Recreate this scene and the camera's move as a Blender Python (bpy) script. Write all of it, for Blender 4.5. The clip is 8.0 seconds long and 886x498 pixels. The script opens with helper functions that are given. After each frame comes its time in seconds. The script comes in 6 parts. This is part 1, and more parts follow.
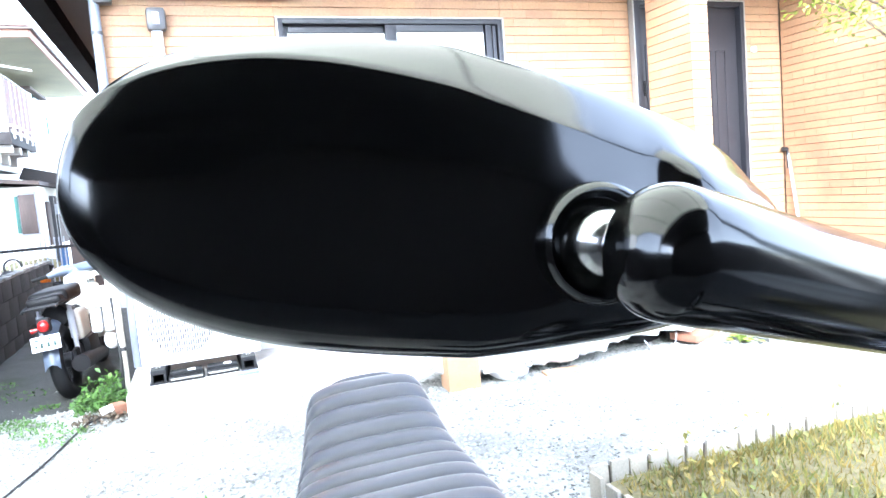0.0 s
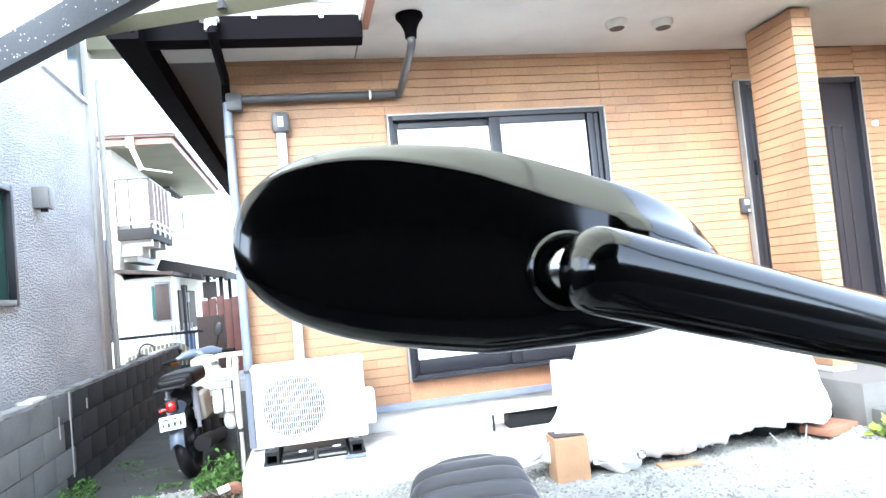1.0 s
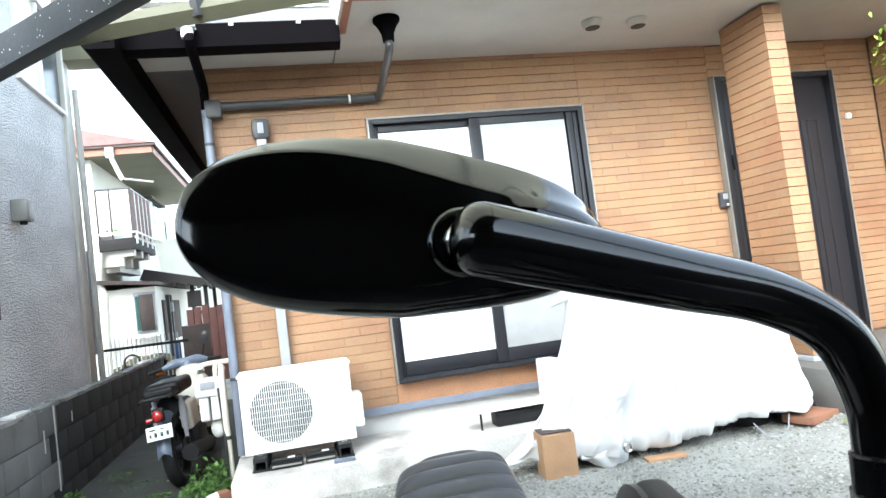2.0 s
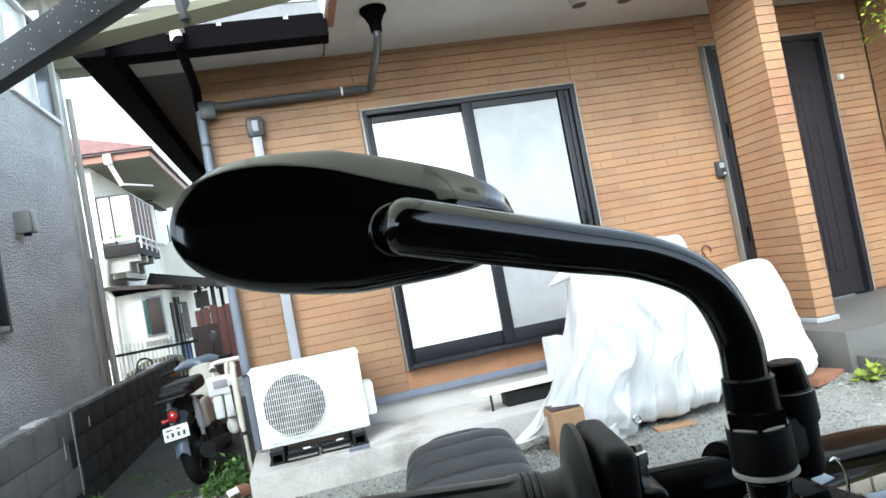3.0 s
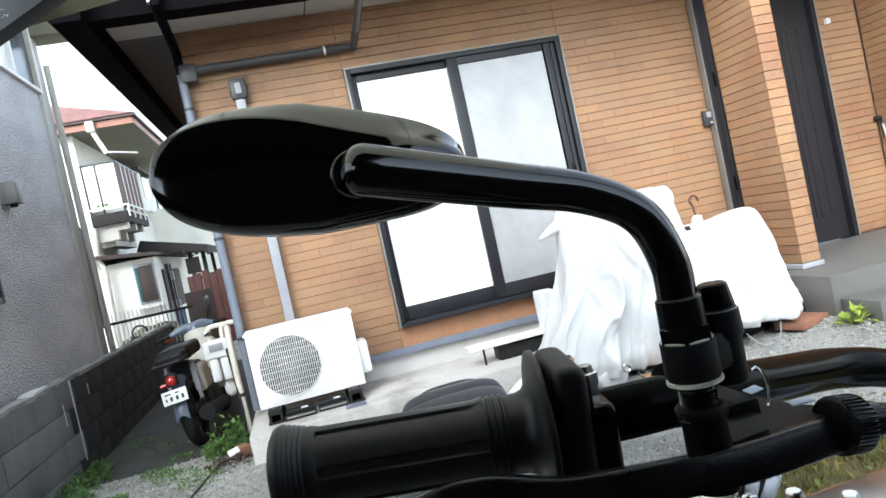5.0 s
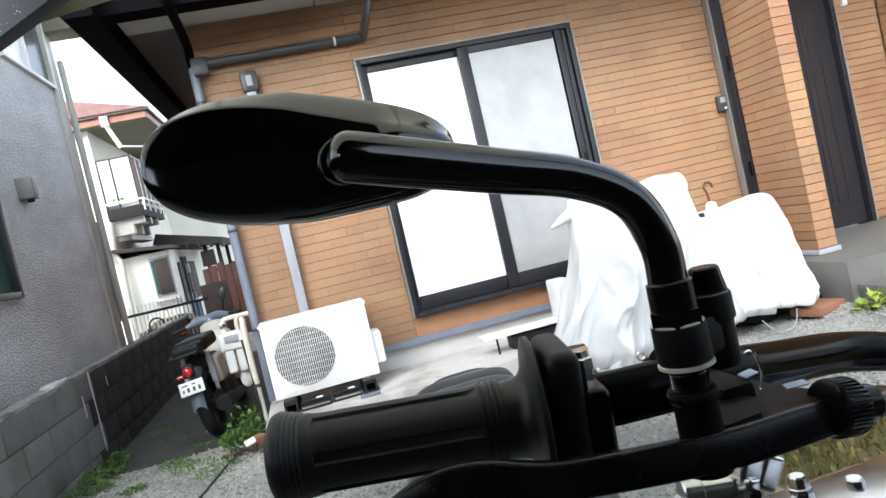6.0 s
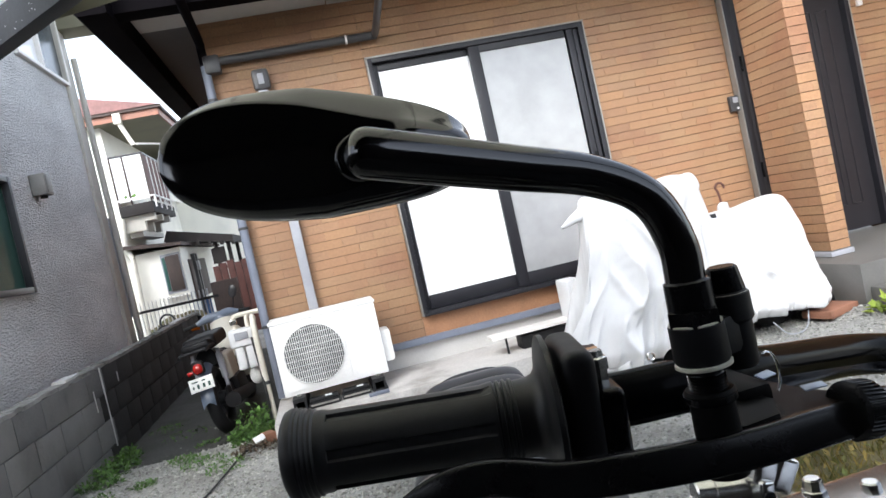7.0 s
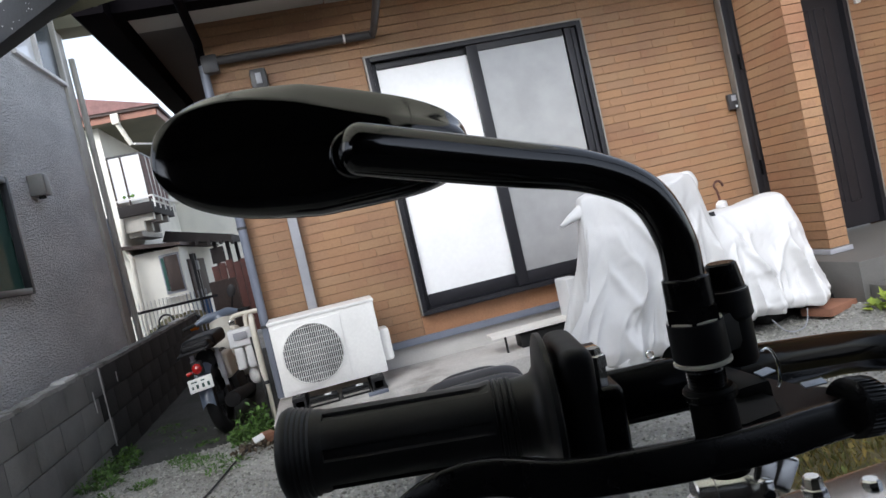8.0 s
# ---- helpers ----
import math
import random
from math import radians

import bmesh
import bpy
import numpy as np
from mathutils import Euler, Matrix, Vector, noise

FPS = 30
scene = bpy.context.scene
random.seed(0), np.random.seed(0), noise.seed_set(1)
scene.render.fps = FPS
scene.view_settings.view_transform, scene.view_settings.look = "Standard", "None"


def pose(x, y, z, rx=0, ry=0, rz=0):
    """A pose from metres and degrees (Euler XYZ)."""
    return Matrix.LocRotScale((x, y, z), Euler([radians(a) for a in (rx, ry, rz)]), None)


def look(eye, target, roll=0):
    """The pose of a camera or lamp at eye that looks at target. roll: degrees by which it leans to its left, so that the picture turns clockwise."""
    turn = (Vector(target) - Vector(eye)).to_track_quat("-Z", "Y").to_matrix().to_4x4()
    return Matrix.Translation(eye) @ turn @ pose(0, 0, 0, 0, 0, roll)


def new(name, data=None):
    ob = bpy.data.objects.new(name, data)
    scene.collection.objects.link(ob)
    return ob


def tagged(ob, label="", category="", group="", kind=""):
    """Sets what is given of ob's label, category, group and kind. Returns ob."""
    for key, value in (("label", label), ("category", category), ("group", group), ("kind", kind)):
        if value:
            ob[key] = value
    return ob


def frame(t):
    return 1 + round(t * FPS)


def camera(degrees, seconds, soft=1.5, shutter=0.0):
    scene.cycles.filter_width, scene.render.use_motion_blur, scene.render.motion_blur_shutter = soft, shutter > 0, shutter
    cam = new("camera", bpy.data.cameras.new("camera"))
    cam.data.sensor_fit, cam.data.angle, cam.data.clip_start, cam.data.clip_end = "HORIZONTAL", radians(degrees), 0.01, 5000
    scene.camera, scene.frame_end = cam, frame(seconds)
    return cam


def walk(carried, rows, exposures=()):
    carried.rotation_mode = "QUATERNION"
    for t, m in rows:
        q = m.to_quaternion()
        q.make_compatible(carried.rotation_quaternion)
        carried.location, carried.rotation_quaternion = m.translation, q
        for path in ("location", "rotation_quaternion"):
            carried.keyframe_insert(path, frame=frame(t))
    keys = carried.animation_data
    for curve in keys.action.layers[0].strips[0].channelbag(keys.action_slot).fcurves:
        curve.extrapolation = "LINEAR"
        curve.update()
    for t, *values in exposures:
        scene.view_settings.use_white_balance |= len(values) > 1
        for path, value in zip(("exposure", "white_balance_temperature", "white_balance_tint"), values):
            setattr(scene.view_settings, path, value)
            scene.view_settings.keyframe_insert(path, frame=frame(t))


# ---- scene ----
cam = camera(66.1, 8.0)
PATH = [
    (0, (-0.6877, -4.8293, 1.1977), (-0.0064, -2.9579, 1.0140), -4.77),
    (0.2, (-0.6919, -4.8352, 1.1980), (-0.0531, -2.9420, 1.1107), -4.65),
    (0.5, (-0.6941, -4.8511, 1.1911), (-0.1474, -2.9273, 1.2098), -4.32),
    (1, (-0.6892, -4.8776, 1.1892), (-0.2830, -2.9216, 1.2845), -5.46),
    (1.5, (-0.6833, -4.8954, 1.1835), (-0.2994, -2.9352, 1.2852), -5.65),
    (1.7, (-0.6805, -4.8961, 1.1815), (-0.2585, -2.9437, 1.2815), -6.07),
    (2.8, (-0.6738, -4.9328, 1.1800), (-0.2480, -2.9808, 1.2712), -9.47),
    (3, (-0.6699, -4.9438, 1.1759), (-0.2386, -2.9918, 1.2342), -10.57),
    (3.2, (-0.6672, -4.9608, 1.1717), (-0.2275, -3.0098, 1.1871), -10.98),
    (3.5, (-0.6693, -4.9678, 1.1696), (-0.2083, -3.0218, 1.1422), -11.88),
    (4, (-0.6723, -4.9697, 1.1696), (-0.2321, -3.0193, 1.1260), -11.78),
    (4.5, (-0.6703, -4.9708, 1.1706), (-0.2261, -3.0213, 1.1240), -11.88),
    (5, (-0.6652, -4.9658, 1.1677), (-0.2329, -3.0142, 1.1020), -12.37),
    (6.5, (-0.6572, -4.9689, 1.1647), (-0.2854, -3.0056, 1.0796), -12.95),
    (7, (-0.6602, -4.9669, 1.1647), (-0.2994, -3.0014, 1.0825), -12.65),
    (7.5, (-0.6611, -4.9638, 1.1638), (-0.3082, -2.9970, 1.0794), -12.64),
    (8, (-0.6591, -4.9649, 1.1638), (-0.2962, -2.9999, 1.0785), -12.85),
]
walk(cam, [(t, look(e, a, r)) for t, e, a, r in PATH], exposures=[(0, 4.12, 5500, 8), (0.2, 4.03, 5500, 8), (0.5, 3.98, 5550, 7), (1.0, 3.44, 5650, 6), (1.5, 2.94, 5800, 4), (1.7, 2.80, 6000, 3), (2.8, 2.24, 5900, 1), (3.0, 2.14, 5900, 1), (3.5, 2.06, 5900, 1), (4.0, 2.02, 5900, 0), (4.5, 1.95, 5900, 2), (5.0, 2.04, 6050, 5), (6.5, 1.96, 6200, 8), (7.0, 1.88, 6250, 10), (7.5, 1.60, 6250, 10), (8.0, 1.14, 6200, 11)])


# ---------- world, sun, exposure ----------
world = bpy.data.worlds.new("overcast_sky")
world.use_nodes = True
scene.world = world
_nt = world.node_tree
_bg = _nt.nodes["Background"]
_sky = _nt.nodes.new("ShaderNodeTexSky")
_sky.sky_type = "NISHITA"
_sky.sun_disc = False
_sky.sun_elevation = radians(36)
_sky.sun_rotation = radians(209)
_sky.air_density, _sky.dust_density, _sky.ozone_density = 1.0, 1.5, 1.0
_bg.inputs["Strength"].default_value = 0.15
_hs = _nt.nodes.new("ShaderNodeHueSaturation")
_hs.inputs["Saturation"].default_value = 0.42
_nt.links.new(_sky.outputs[0], _hs.inputs["Color"])
_nt.links.new(_hs.outputs[0], _bg.inputs["Color"])
_sun = bpy.data.lights.new("sun", "SUN")
_sun.energy, _sun.angle, _sun.color = 1.8, radians(50), (1.0, 0.985, 0.96)
sun = new("sun", _sun)
sun.matrix_world = look((-4.65, -8.4, 7.0), (0, 0, 0))


# ---------- materials ----------
def ramp(nt, fac, stops):
    r = nt.nodes.new("ShaderNodeValToRGB")
    while len(r.color_ramp.elements) < len(stops):
        r.color_ramp.elements.new(0.5)
    for e, (p, c) in zip(r.color_ramp.elements, stops):
        e.position, e.color = p, (*c, 1)
    nt.links.new(fac, r.inputs[0])
    return r.outputs[0]


def tint(c, k):
    return tuple(min(1.0, max(0.0, v * k)) for v in c)


def mat(name, col, rough=0.6, metal=0.0, var=0.25, scale=8.0, fine=120.0, bump=0.15, coat=0.0, second=None, stretch=(1, 1, 1), per="", island=(), depth=0.004, spec=0.5, transmit=0.0, sub=0.0):
    """A surface with variation at two scales; per: '', 'object' or 'island' gives pieces a tone of their own."""
    m = bpy.data.materials.new(name)
    m.use_nodes = True
    nt = m.node_tree
    b = nt.nodes["Principled BSDF"]
    tc = nt.nodes.new("ShaderNodeTexCoord")
    mp = nt.nodes.new("ShaderNodeMapping")
    mp.inputs["Scale"].default_value = stretch
    geo = nt.nodes.new("ShaderNodeNewGeometry")
    nt.links.new(geo.outputs["Position"], mp.inputs["Vector"])
    n1 = nt.nodes.new("ShaderNodeTexNoise")
    n1.inputs["Scale"].default_value, n1.inputs["Detail"].default_value = scale, 6
    n2 = nt.nodes.new("ShaderNodeTexNoise")
    n2.inputs["Scale"].default_value, n2.inputs["Detail"].default_value = fine, 4
    for n in (n1, n2):
        nt.links.new(mp.outputs[0], n.inputs["Vector"])
    other = second or tint(col, 1 - var)
    c1 = ramp(nt, n1.outputs["Fac"], [(0.32, other), (0.5, col), (0.72, tint(col, 1 + var * 0.7))])
    mix = nt.nodes.new("ShaderNodeMix")
    mix.data_type, mix.blend_type = "RGBA", "MULTIPLY"
    mix.inputs["Factor"].default_value = min(1.0, var * 1.6)
    nt.links.new(c1, mix.inputs["A"])
    nt.links.new(ramp(nt, n2.outputs["Fac"], [(0.3, (0.55, 0.55, 0.55)), (0.7, (1.15, 1.15, 1.15))]), mix.inputs["B"])
    out = mix.outputs["Result"]
    if per:
        if per == "object":
            src = nt.nodes.new("ShaderNodeObjectInfo").outputs["Random"]
        else:
            src = geo.outputs["Random Per Island"]
        m2 = nt.nodes.new("ShaderNodeMix")
        m2.data_type, m2.blend_type = "RGBA", "MULTIPLY"
        m2.inputs["Factor"].default_value = 1.0
        stops = [(i / max(1, len(island) - 1), c) for i, c in enumerate(island)]
        nt.links.new(out, m2.inputs["A"])
        nt.links.new(ramp(nt, src, stops), m2.inputs["B"])
        out = m2.outputs["Result"]
    nt.links.new(out, b.inputs["Base Color"])
    rr = nt.nodes.new("ShaderNodeMapRange")
    rr.inputs["To Min"].default_value, rr.inputs["To Max"].default_value = max(0.02, rough * 0.8), min(1.0, rough * 1.2)
    nt.links.new(n1.outputs["Fac"], rr.inputs["Value"])
    nt.links.new(rr.outputs[0], b.inputs["Roughness"])
    b.inputs["Metallic"].default_value = metal
    b.inputs["Coat Weight"].default_value = coat
    b.inputs["Coat Roughness"].default_value = 0.04
    b.inputs["Specular IOR Level"].default_value = spec
    b.inputs["Transmission Weight"].default_value = transmit
    if sub:
        b.inputs["Subsurface Weight"].default_value = sub
    if bump:
        bp = nt.nodes.new("ShaderNodeBump")
        bp.inputs["Strength"].default_value, bp.inputs["Distance"].default_value = bump, depth
        nt.links.new(n2.outputs["Fac"], bp.inputs["Height"])
        nt.links.new(bp.outputs[0], b.inputs["Normal"])
    return m


TILE_TONES = ((0.88, 0.84, 0.82), (1.0, 0.98, 0.95), (1.08, 1.05, 0.96), (0.97, 0.90, 0.86), (1.05, 1.08, 1.02), (0.93, 0.95, 0.96), (1.02, 0.96, 0.90))
TILE = (0.288, 0.168, 0.095)
M = {
    "tile": mat("brick_tile", TILE, 0.62, var=0.20, scale=1.5, fine=60, bump=0.12, second=(0.240, 0.126, 0.073), per="object", island=TILE_TONES),
    "tile_far": mat("brick_tile_joined", TILE, 0.62, var=0.20, scale=1.5, fine=60, bump=0.12, second=(0.240, 0.126, 0.073), per="island", island=TILE_TONES),
    "joint": mat("dark_joint", (0.11, 0.068, 0.045), 0.9, bump=0.2),
    "tile_plain": mat("sill_tile", (0.365, 0.185, 0.098), 0.55, var=0.2, scale=5, fine=70),
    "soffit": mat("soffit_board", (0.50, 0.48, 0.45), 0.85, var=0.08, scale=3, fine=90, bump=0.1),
    # Same board as soffit, the side eaves' shade put into its colour.
    "soffit_dark": mat("soffit_board_shaded", (0.14, 0.132, 0.128), 0.85, var=0.1, scale=3, fine=90, bump=0.1),
    "gutter": mat("dark_brown_gutter", (0.0034, 0.0028, 0.0036), 0.65, var=0.2, scale=4, bump=0.03, spec=0.02),
    "pipe": mat("dark_grey_pipe", (0.042, 0.042, 0.046), 0.4, var=0.2, scale=6, bump=0.03),
    "pipe_blue": mat("blue_grey_pipe", (0.17, 0.19, 0.24), 0.4, var=0.15, scale=6, bump=0.03),
    "conduit": mat("grey_conduit", (0.32, 0.33, 0.36), 0.45, var=0.1, scale=6, bump=0.03),
    "white_pvc": mat("white_pipe", (0.70, 0.67, 0.58), 0.4, var=0.12, scale=5, bump=0.03),
    "alu": mat("dark_bronze_aluminium", (0.014, 0.014, 0.018), 0.42, var=0.15, scale=6, bump=0.03, spec=0.4),
    "door": mat("dark_door_steel", (0.024, 0.023, 0.027), 0.42, metal=0.2, var=0.12, scale=5, bump=0.04),
    "trim_grey": mat("grey_frame_edge", (0.28, 0.27, 0.25), 0.45, metal=0.4, var=0.1, bump=0.02),
    "trim_red": mat("red_brown_trim", (0.25, 0.10, 0.06), 0.5, var=0.15),
    "white_trim": mat("white_fascia", (0.78, 0.76, 0.72), 0.5, var=0.06, bump=0.03),
    "pane_white": mat("white_backed_glass", (0.88, 0.89, 0.90), 0.35, var=0.04, scale=3, fine=30, bump=0.0, coat=1.0),
    "pane_blue": mat("blue_grey_glass", (0.075, 0.09, 0.10), 0.25, var=0.1, scale=3, bump=0.0),
    "pane_grey": mat("frosted_glass", (0.32, 0.325, 0.33), 0.3, var=0.12, scale=3.2, fine=9, bump=0.0, coat=1.0),
    "concrete": mat("concrete", (0.54, 0.52, 0.49), 0.85, var=0.22, scale=3.5, fine=110, bump=0.35, second=(0.33, 0.31, 0.28)),
    "concrete_wall": mat("foundation_render", (0.52, 0.51, 0.49), 0.85, var=0.12, scale=3, fine=110, bump=0.2),
    "porch": mat("porch_stone_tile", (0.115, 0.112, 0.105), 0.6, var=0.15, scale=5, fine=140, bump=0.15),
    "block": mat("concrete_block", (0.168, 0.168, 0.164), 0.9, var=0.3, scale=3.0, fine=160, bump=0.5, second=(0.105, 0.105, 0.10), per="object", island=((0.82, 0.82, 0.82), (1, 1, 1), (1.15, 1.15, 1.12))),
    # Darker far blocks, with the lane's shade put into their colour too.
    "block_far_shade": mat("dark_far_block_shaded", (0.028, 0.028, 0.027), 0.9, var=0.35, scale=3.0, fine=160, bump=0.5, second=(0.016, 0.0165, 0.015), per="object", island=((0.82, 0.82, 0.82), (1, 1, 1), (1.15, 1.15, 1.12))),
    "mortar": mat("mortar", (0.05, 0.05, 0.047), 0.95, var=0.2, bump=0.3),
    "mortar_cap": mat("pale_mortar_cap", (0.26, 0.26, 0.25), 0.95, var=0.35, scale=5, fine=120, bump=0.5, second=(0.14, 0.14, 0.13)),
    "zinc": mat("dull_zinc", (0.62, 0.60, 0.52), 0.5, metal=0.3, var=0.2, scale=80, bump=0.02, depth=0.0002),
    "efflor": mat("pale_lime_streak", (0.62, 0.62, 0.60), 0.9, var=0.2, bump=0.2),
    "stucco": mat("grey_textured_siding", (0.86, 0.855, 0.84), 0.8, var=0.18, scale=1.2, fine=26, bump=1.0, stretch=(1, 1.0, 2.6), depth=0.06, second=(0.74, 0.735, 0.72)),
    "stucco_trim": mat("beige_corner_trim", (0.46, 0.44, 0.39), 0.6, var=0.1, bump=0.05),
    "glass_dark": mat("dark_window_glass", (0.045, 0.105, 0.088), 0.12, var=0.1, bump=0.0, spec=0.3),
    "ac": mat("ivory_enamel", (0.88, 0.875, 0.85), 0.4, var=0.06, scale=4, fine=60, bump=0.02),
    "ac_dark": mat("dark_fan_recess", (0.03, 0.031, 0.036), 0.6, bump=0.0),
    "ac_wire": mat("pale_grey_wire", (0.74, 0.745, 0.74), 0.5, bump=0.0),
    "black_rubber": mat("black_rubber", (0.014, 0.014, 0.015), 0.6, spec=0.3, var=0.2, scale=20, fine=300, bump=0.1, depth=0.0006),
    "grip": mat("grip_rubber", (0.008, 0.008, 0.0085), 0.45, spec=0.35, var=0.2, scale=60, fine=900, bump=0.12, depth=0.0003),
    "gloss": mat("gloss_black_paint", (0.0016, 0.0016, 0.0018), 0.13, var=0.1, scale=20, bump=0.0, spec=0.6),
    "bar": mat("black_bar_paint", (0.0025, 0.0025, 0.003), 0.14, var=0.15, scale=40, bump=0.0, spec=0.02),
    "perch": mat("dull_black_casting", (0.0040, 0.0038, 0.0038), 0.5, spec=0.05, var=0.2, scale=60, fine=1200, bump=0.05, depth=0.0002),
    "satin": mat("satin_black_metal", (0.009, 0.009, 0.010), 0.5, spec=0.2, var=0.2, scale=60, fine=1200, bump=0.06, depth=0.0002),
    "black_metal": mat("black_anodised", (0.0045, 0.0045, 0.005), 0.24, spec=0.15, var=0.2, scale=60, fine=1500, bump=0.04, depth=0.0002),
    "brown_metal": mat("worn_brown_black_metal", (0.011, 0.0052, 0.0042), 0.5, metal=0.0, spec=0.05, var=0.25, scale=60, fine=1200, bump=0.06, depth=0.0002),
    "steel": mat("bright_steel", (0.62, 0.62, 0.60), 0.22, metal=1.0, var=0.12, scale=40, fine=900, bump=0.03, depth=0.0002),
    "polished": mat("polished_aluminium", (0.45, 0.45, 0.46), 0.16, metal=1.0, var=0.1, scale=30, fine=600, bump=0.02, depth=0.0002),
    "clear": mat("clear_plastic", (0.85, 0.90, 0.95), 0.08, var=0.0, bump=0.0, transmit=1.0),
    "seat": mat("black_vinyl", (0.046, 0.046, 0.056), 0.36, var=0.15, scale=14, fine=500, bump=0.2, depth=0.0008),
    "mirror": mat("mirror_glass", (0.85, 0.87, 0.9), 0.03, metal=1.0, var=0.0, bump=0.0),
    "cover": mat("white_cover_cloth", (0.67, 0.67, 0.67), 0.5, var=0.07, scale=2.5, fine=220, bump=0.25, depth=0.002, second=(0.61, 0.61, 0.605)),
    "cardboard": mat("cardboard", (0.42, 0.25, 0.14), 0.85, var=0.12, scale=6, fine=140, bump=0.12),
    "brownboard": mat("red_brown_board", (0.28, 0.13, 0.08), 0.7, var=0.2),
    "plastic_white": mat("white_plastic_bag", (0.74, 0.75, 0.76), 0.35, var=0.08, bump=0.15),
    "gravel": mat("gravel_ground", (0.33, 0.325, 0.305), 0.95, var=0.35, scale=1.6, fine=75, bump=1.0, depth=0.012, second=(0.19, 0.185, 0.17)),
    "stones": mat("loose_gravel", (0.35, 0.35, 0.33), 0.9, var=0.2, scale=3, fine=300, bump=0.1, per="island", island=((0.50, 0.50, 0.47), (0.8, 0.8, 0.76), (1.0, 1.0, 0.95), (1.2, 1.2, 1.15))),
    "rear_dark_ground": mat("added_dark_ground", (0.045, 0.045, 0.046), 0.9, var=0.3, scale=3, fine=150, bump=0.4, depth=0.006),
    # Damp greenish ground, its base darkened further by the houses' shade.
    "lane_damp_shade": mat("damp_shaded_lane", (0.050, 0.050, 0.045), 0.95, var=0.4, scale=3.5, fine=70, bump=0.9, depth=0.012, second=(0.026, 0.031, 0.018)),
    "leaf": mat("weed_leaf", (0.075, 0.16, 0.030), 0.6, var=0.3, scale=20, bump=0.05, per="island", island=((0.6, 0.65, 0.5), (1, 1, 1), (1.35, 1.25, 1.0))),
    "leaf_yellow": mat("yellow_green_leaf", (0.26, 0.34, 0.05), 0.6, var=0.25, scale=20, bump=0.05, per="island", island=((0.7, 0.75, 0.6), (1, 1, 1), (1.3, 1.2, 1.0))),
    "grass": mat("dry_grass", (0.21, 0.18, 0.07), 0.8, var=0.3, scale=4, bump=0.05, per="island", island=((0.5, 0.65, 0.4), (1, 1, 0.8), (1.4, 1.15, 0.7), (0.7, 1.0, 0.6))),
    "soil": mat("mossy_soil", (0.15, 0.125, 0.06), 0.95, var=0.4, scale=5, fine=60, bump=0.8, second=(0.10, 0.11, 0.04)),
    "edging": mat("pale_edging_block", (0.33, 0.30, 0.25), 0.9, var=0.2, scale=8, bump=0.25, per="object", island=((0.85, 0.85, 0.85), (1.1, 1.08, 1.05))),
    "twig": mat("bark", (0.10, 0.075, 0.05), 0.9, var=0.3, scale=30, bump=0.3),
    "scooter_blue": mat("pale_blue_paint", (0.16, 0.20, 0.27), 0.3, var=0.08, bump=0.02, coat=0.5),
    "scooter_white": mat("cream_plastic", (0.66, 0.64, 0.56), 0.4, var=0.08, bump=0.02, coat=0.3),
    "red": mat("red_lens", (0.42, 0.012, 0.010), 0.15, var=0.15, bump=0.0, coat=1.0),
    "orange": mat("orange_lens", (0.60, 0.16, 0.02), 0.2, var=0.1, bump=0.0, coat=0.6),
    "label_blue": mat("pale_blue_label", (0.24, 0.28, 0.38), 0.3, var=0.1, scale=200, bump=0.0),
    "plate": mat("white_plate", (0.72, 0.73, 0.70), 0.4, var=0.05, bump=0.02),
    "ink": mat("dark_green_mark", (0.02, 0.06, 0.05), 0.6, bump=0.0),
    "wall_cream": mat("cream_wall", (0.84, 0.82, 0.74), 0.85, var=0.08, scale=2, bump=0.1),
    "eave": mat("olive_eave_board", (0.20, 0.19, 0.13), 0.8, var=0.15, scale=2, bump=0.05),
    "roof_grey": mat("grey_roof_tile", (0.15, 0.155, 0.165), 0.6, var=0.2, scale=3, fine=25, bump=0.3),
    "roof_red": mat("red_brown_roof", (0.22, 0.11, 0.10), 0.7, var=0.25, scale=3, fine=25, bump=0.3),
    "rear": mat("dark_stained_boards", (0.022, 0.018, 0.017), 0.85, var=0.3, scale=4, fine=40, bump=0.2),
    "wood_dark": mat("dark_wood", (0.055, 0.038, 0.032), 0.7, var=0.3, scale=5, fine=60, bump=0.2, stretch=(1, 1, 0.3)),
    "fence_red": mat("red_brown_fence", (0.10, 0.036, 0.028), 0.7, var=0.3, scale=5, fine=60, bump=0.2),
    "beam": mat("dark_painted_steel", (0.036, 0.039, 0.044), 0.5, spec=0.3, var=0.25, scale=6, fine=70, bump=0.15),
    "beam_olive": mat("olive_aluminium", (0.125, 0.118, 0.078), 0.5, metal=0.2, var=0.1, scale=4, bump=0.04),
    "speck": mat("pale_droplet_marks", (0.55, 0.56, 0.58), 0.6, bump=0.0),
    "hose": mat("black_cable", (0.015, 0.015, 0.016), 0.5, bump=0.0),
    "blue": mat("blue_sheet", (0.05, 0.12, 0.28), 0.5, var=0.2),
}

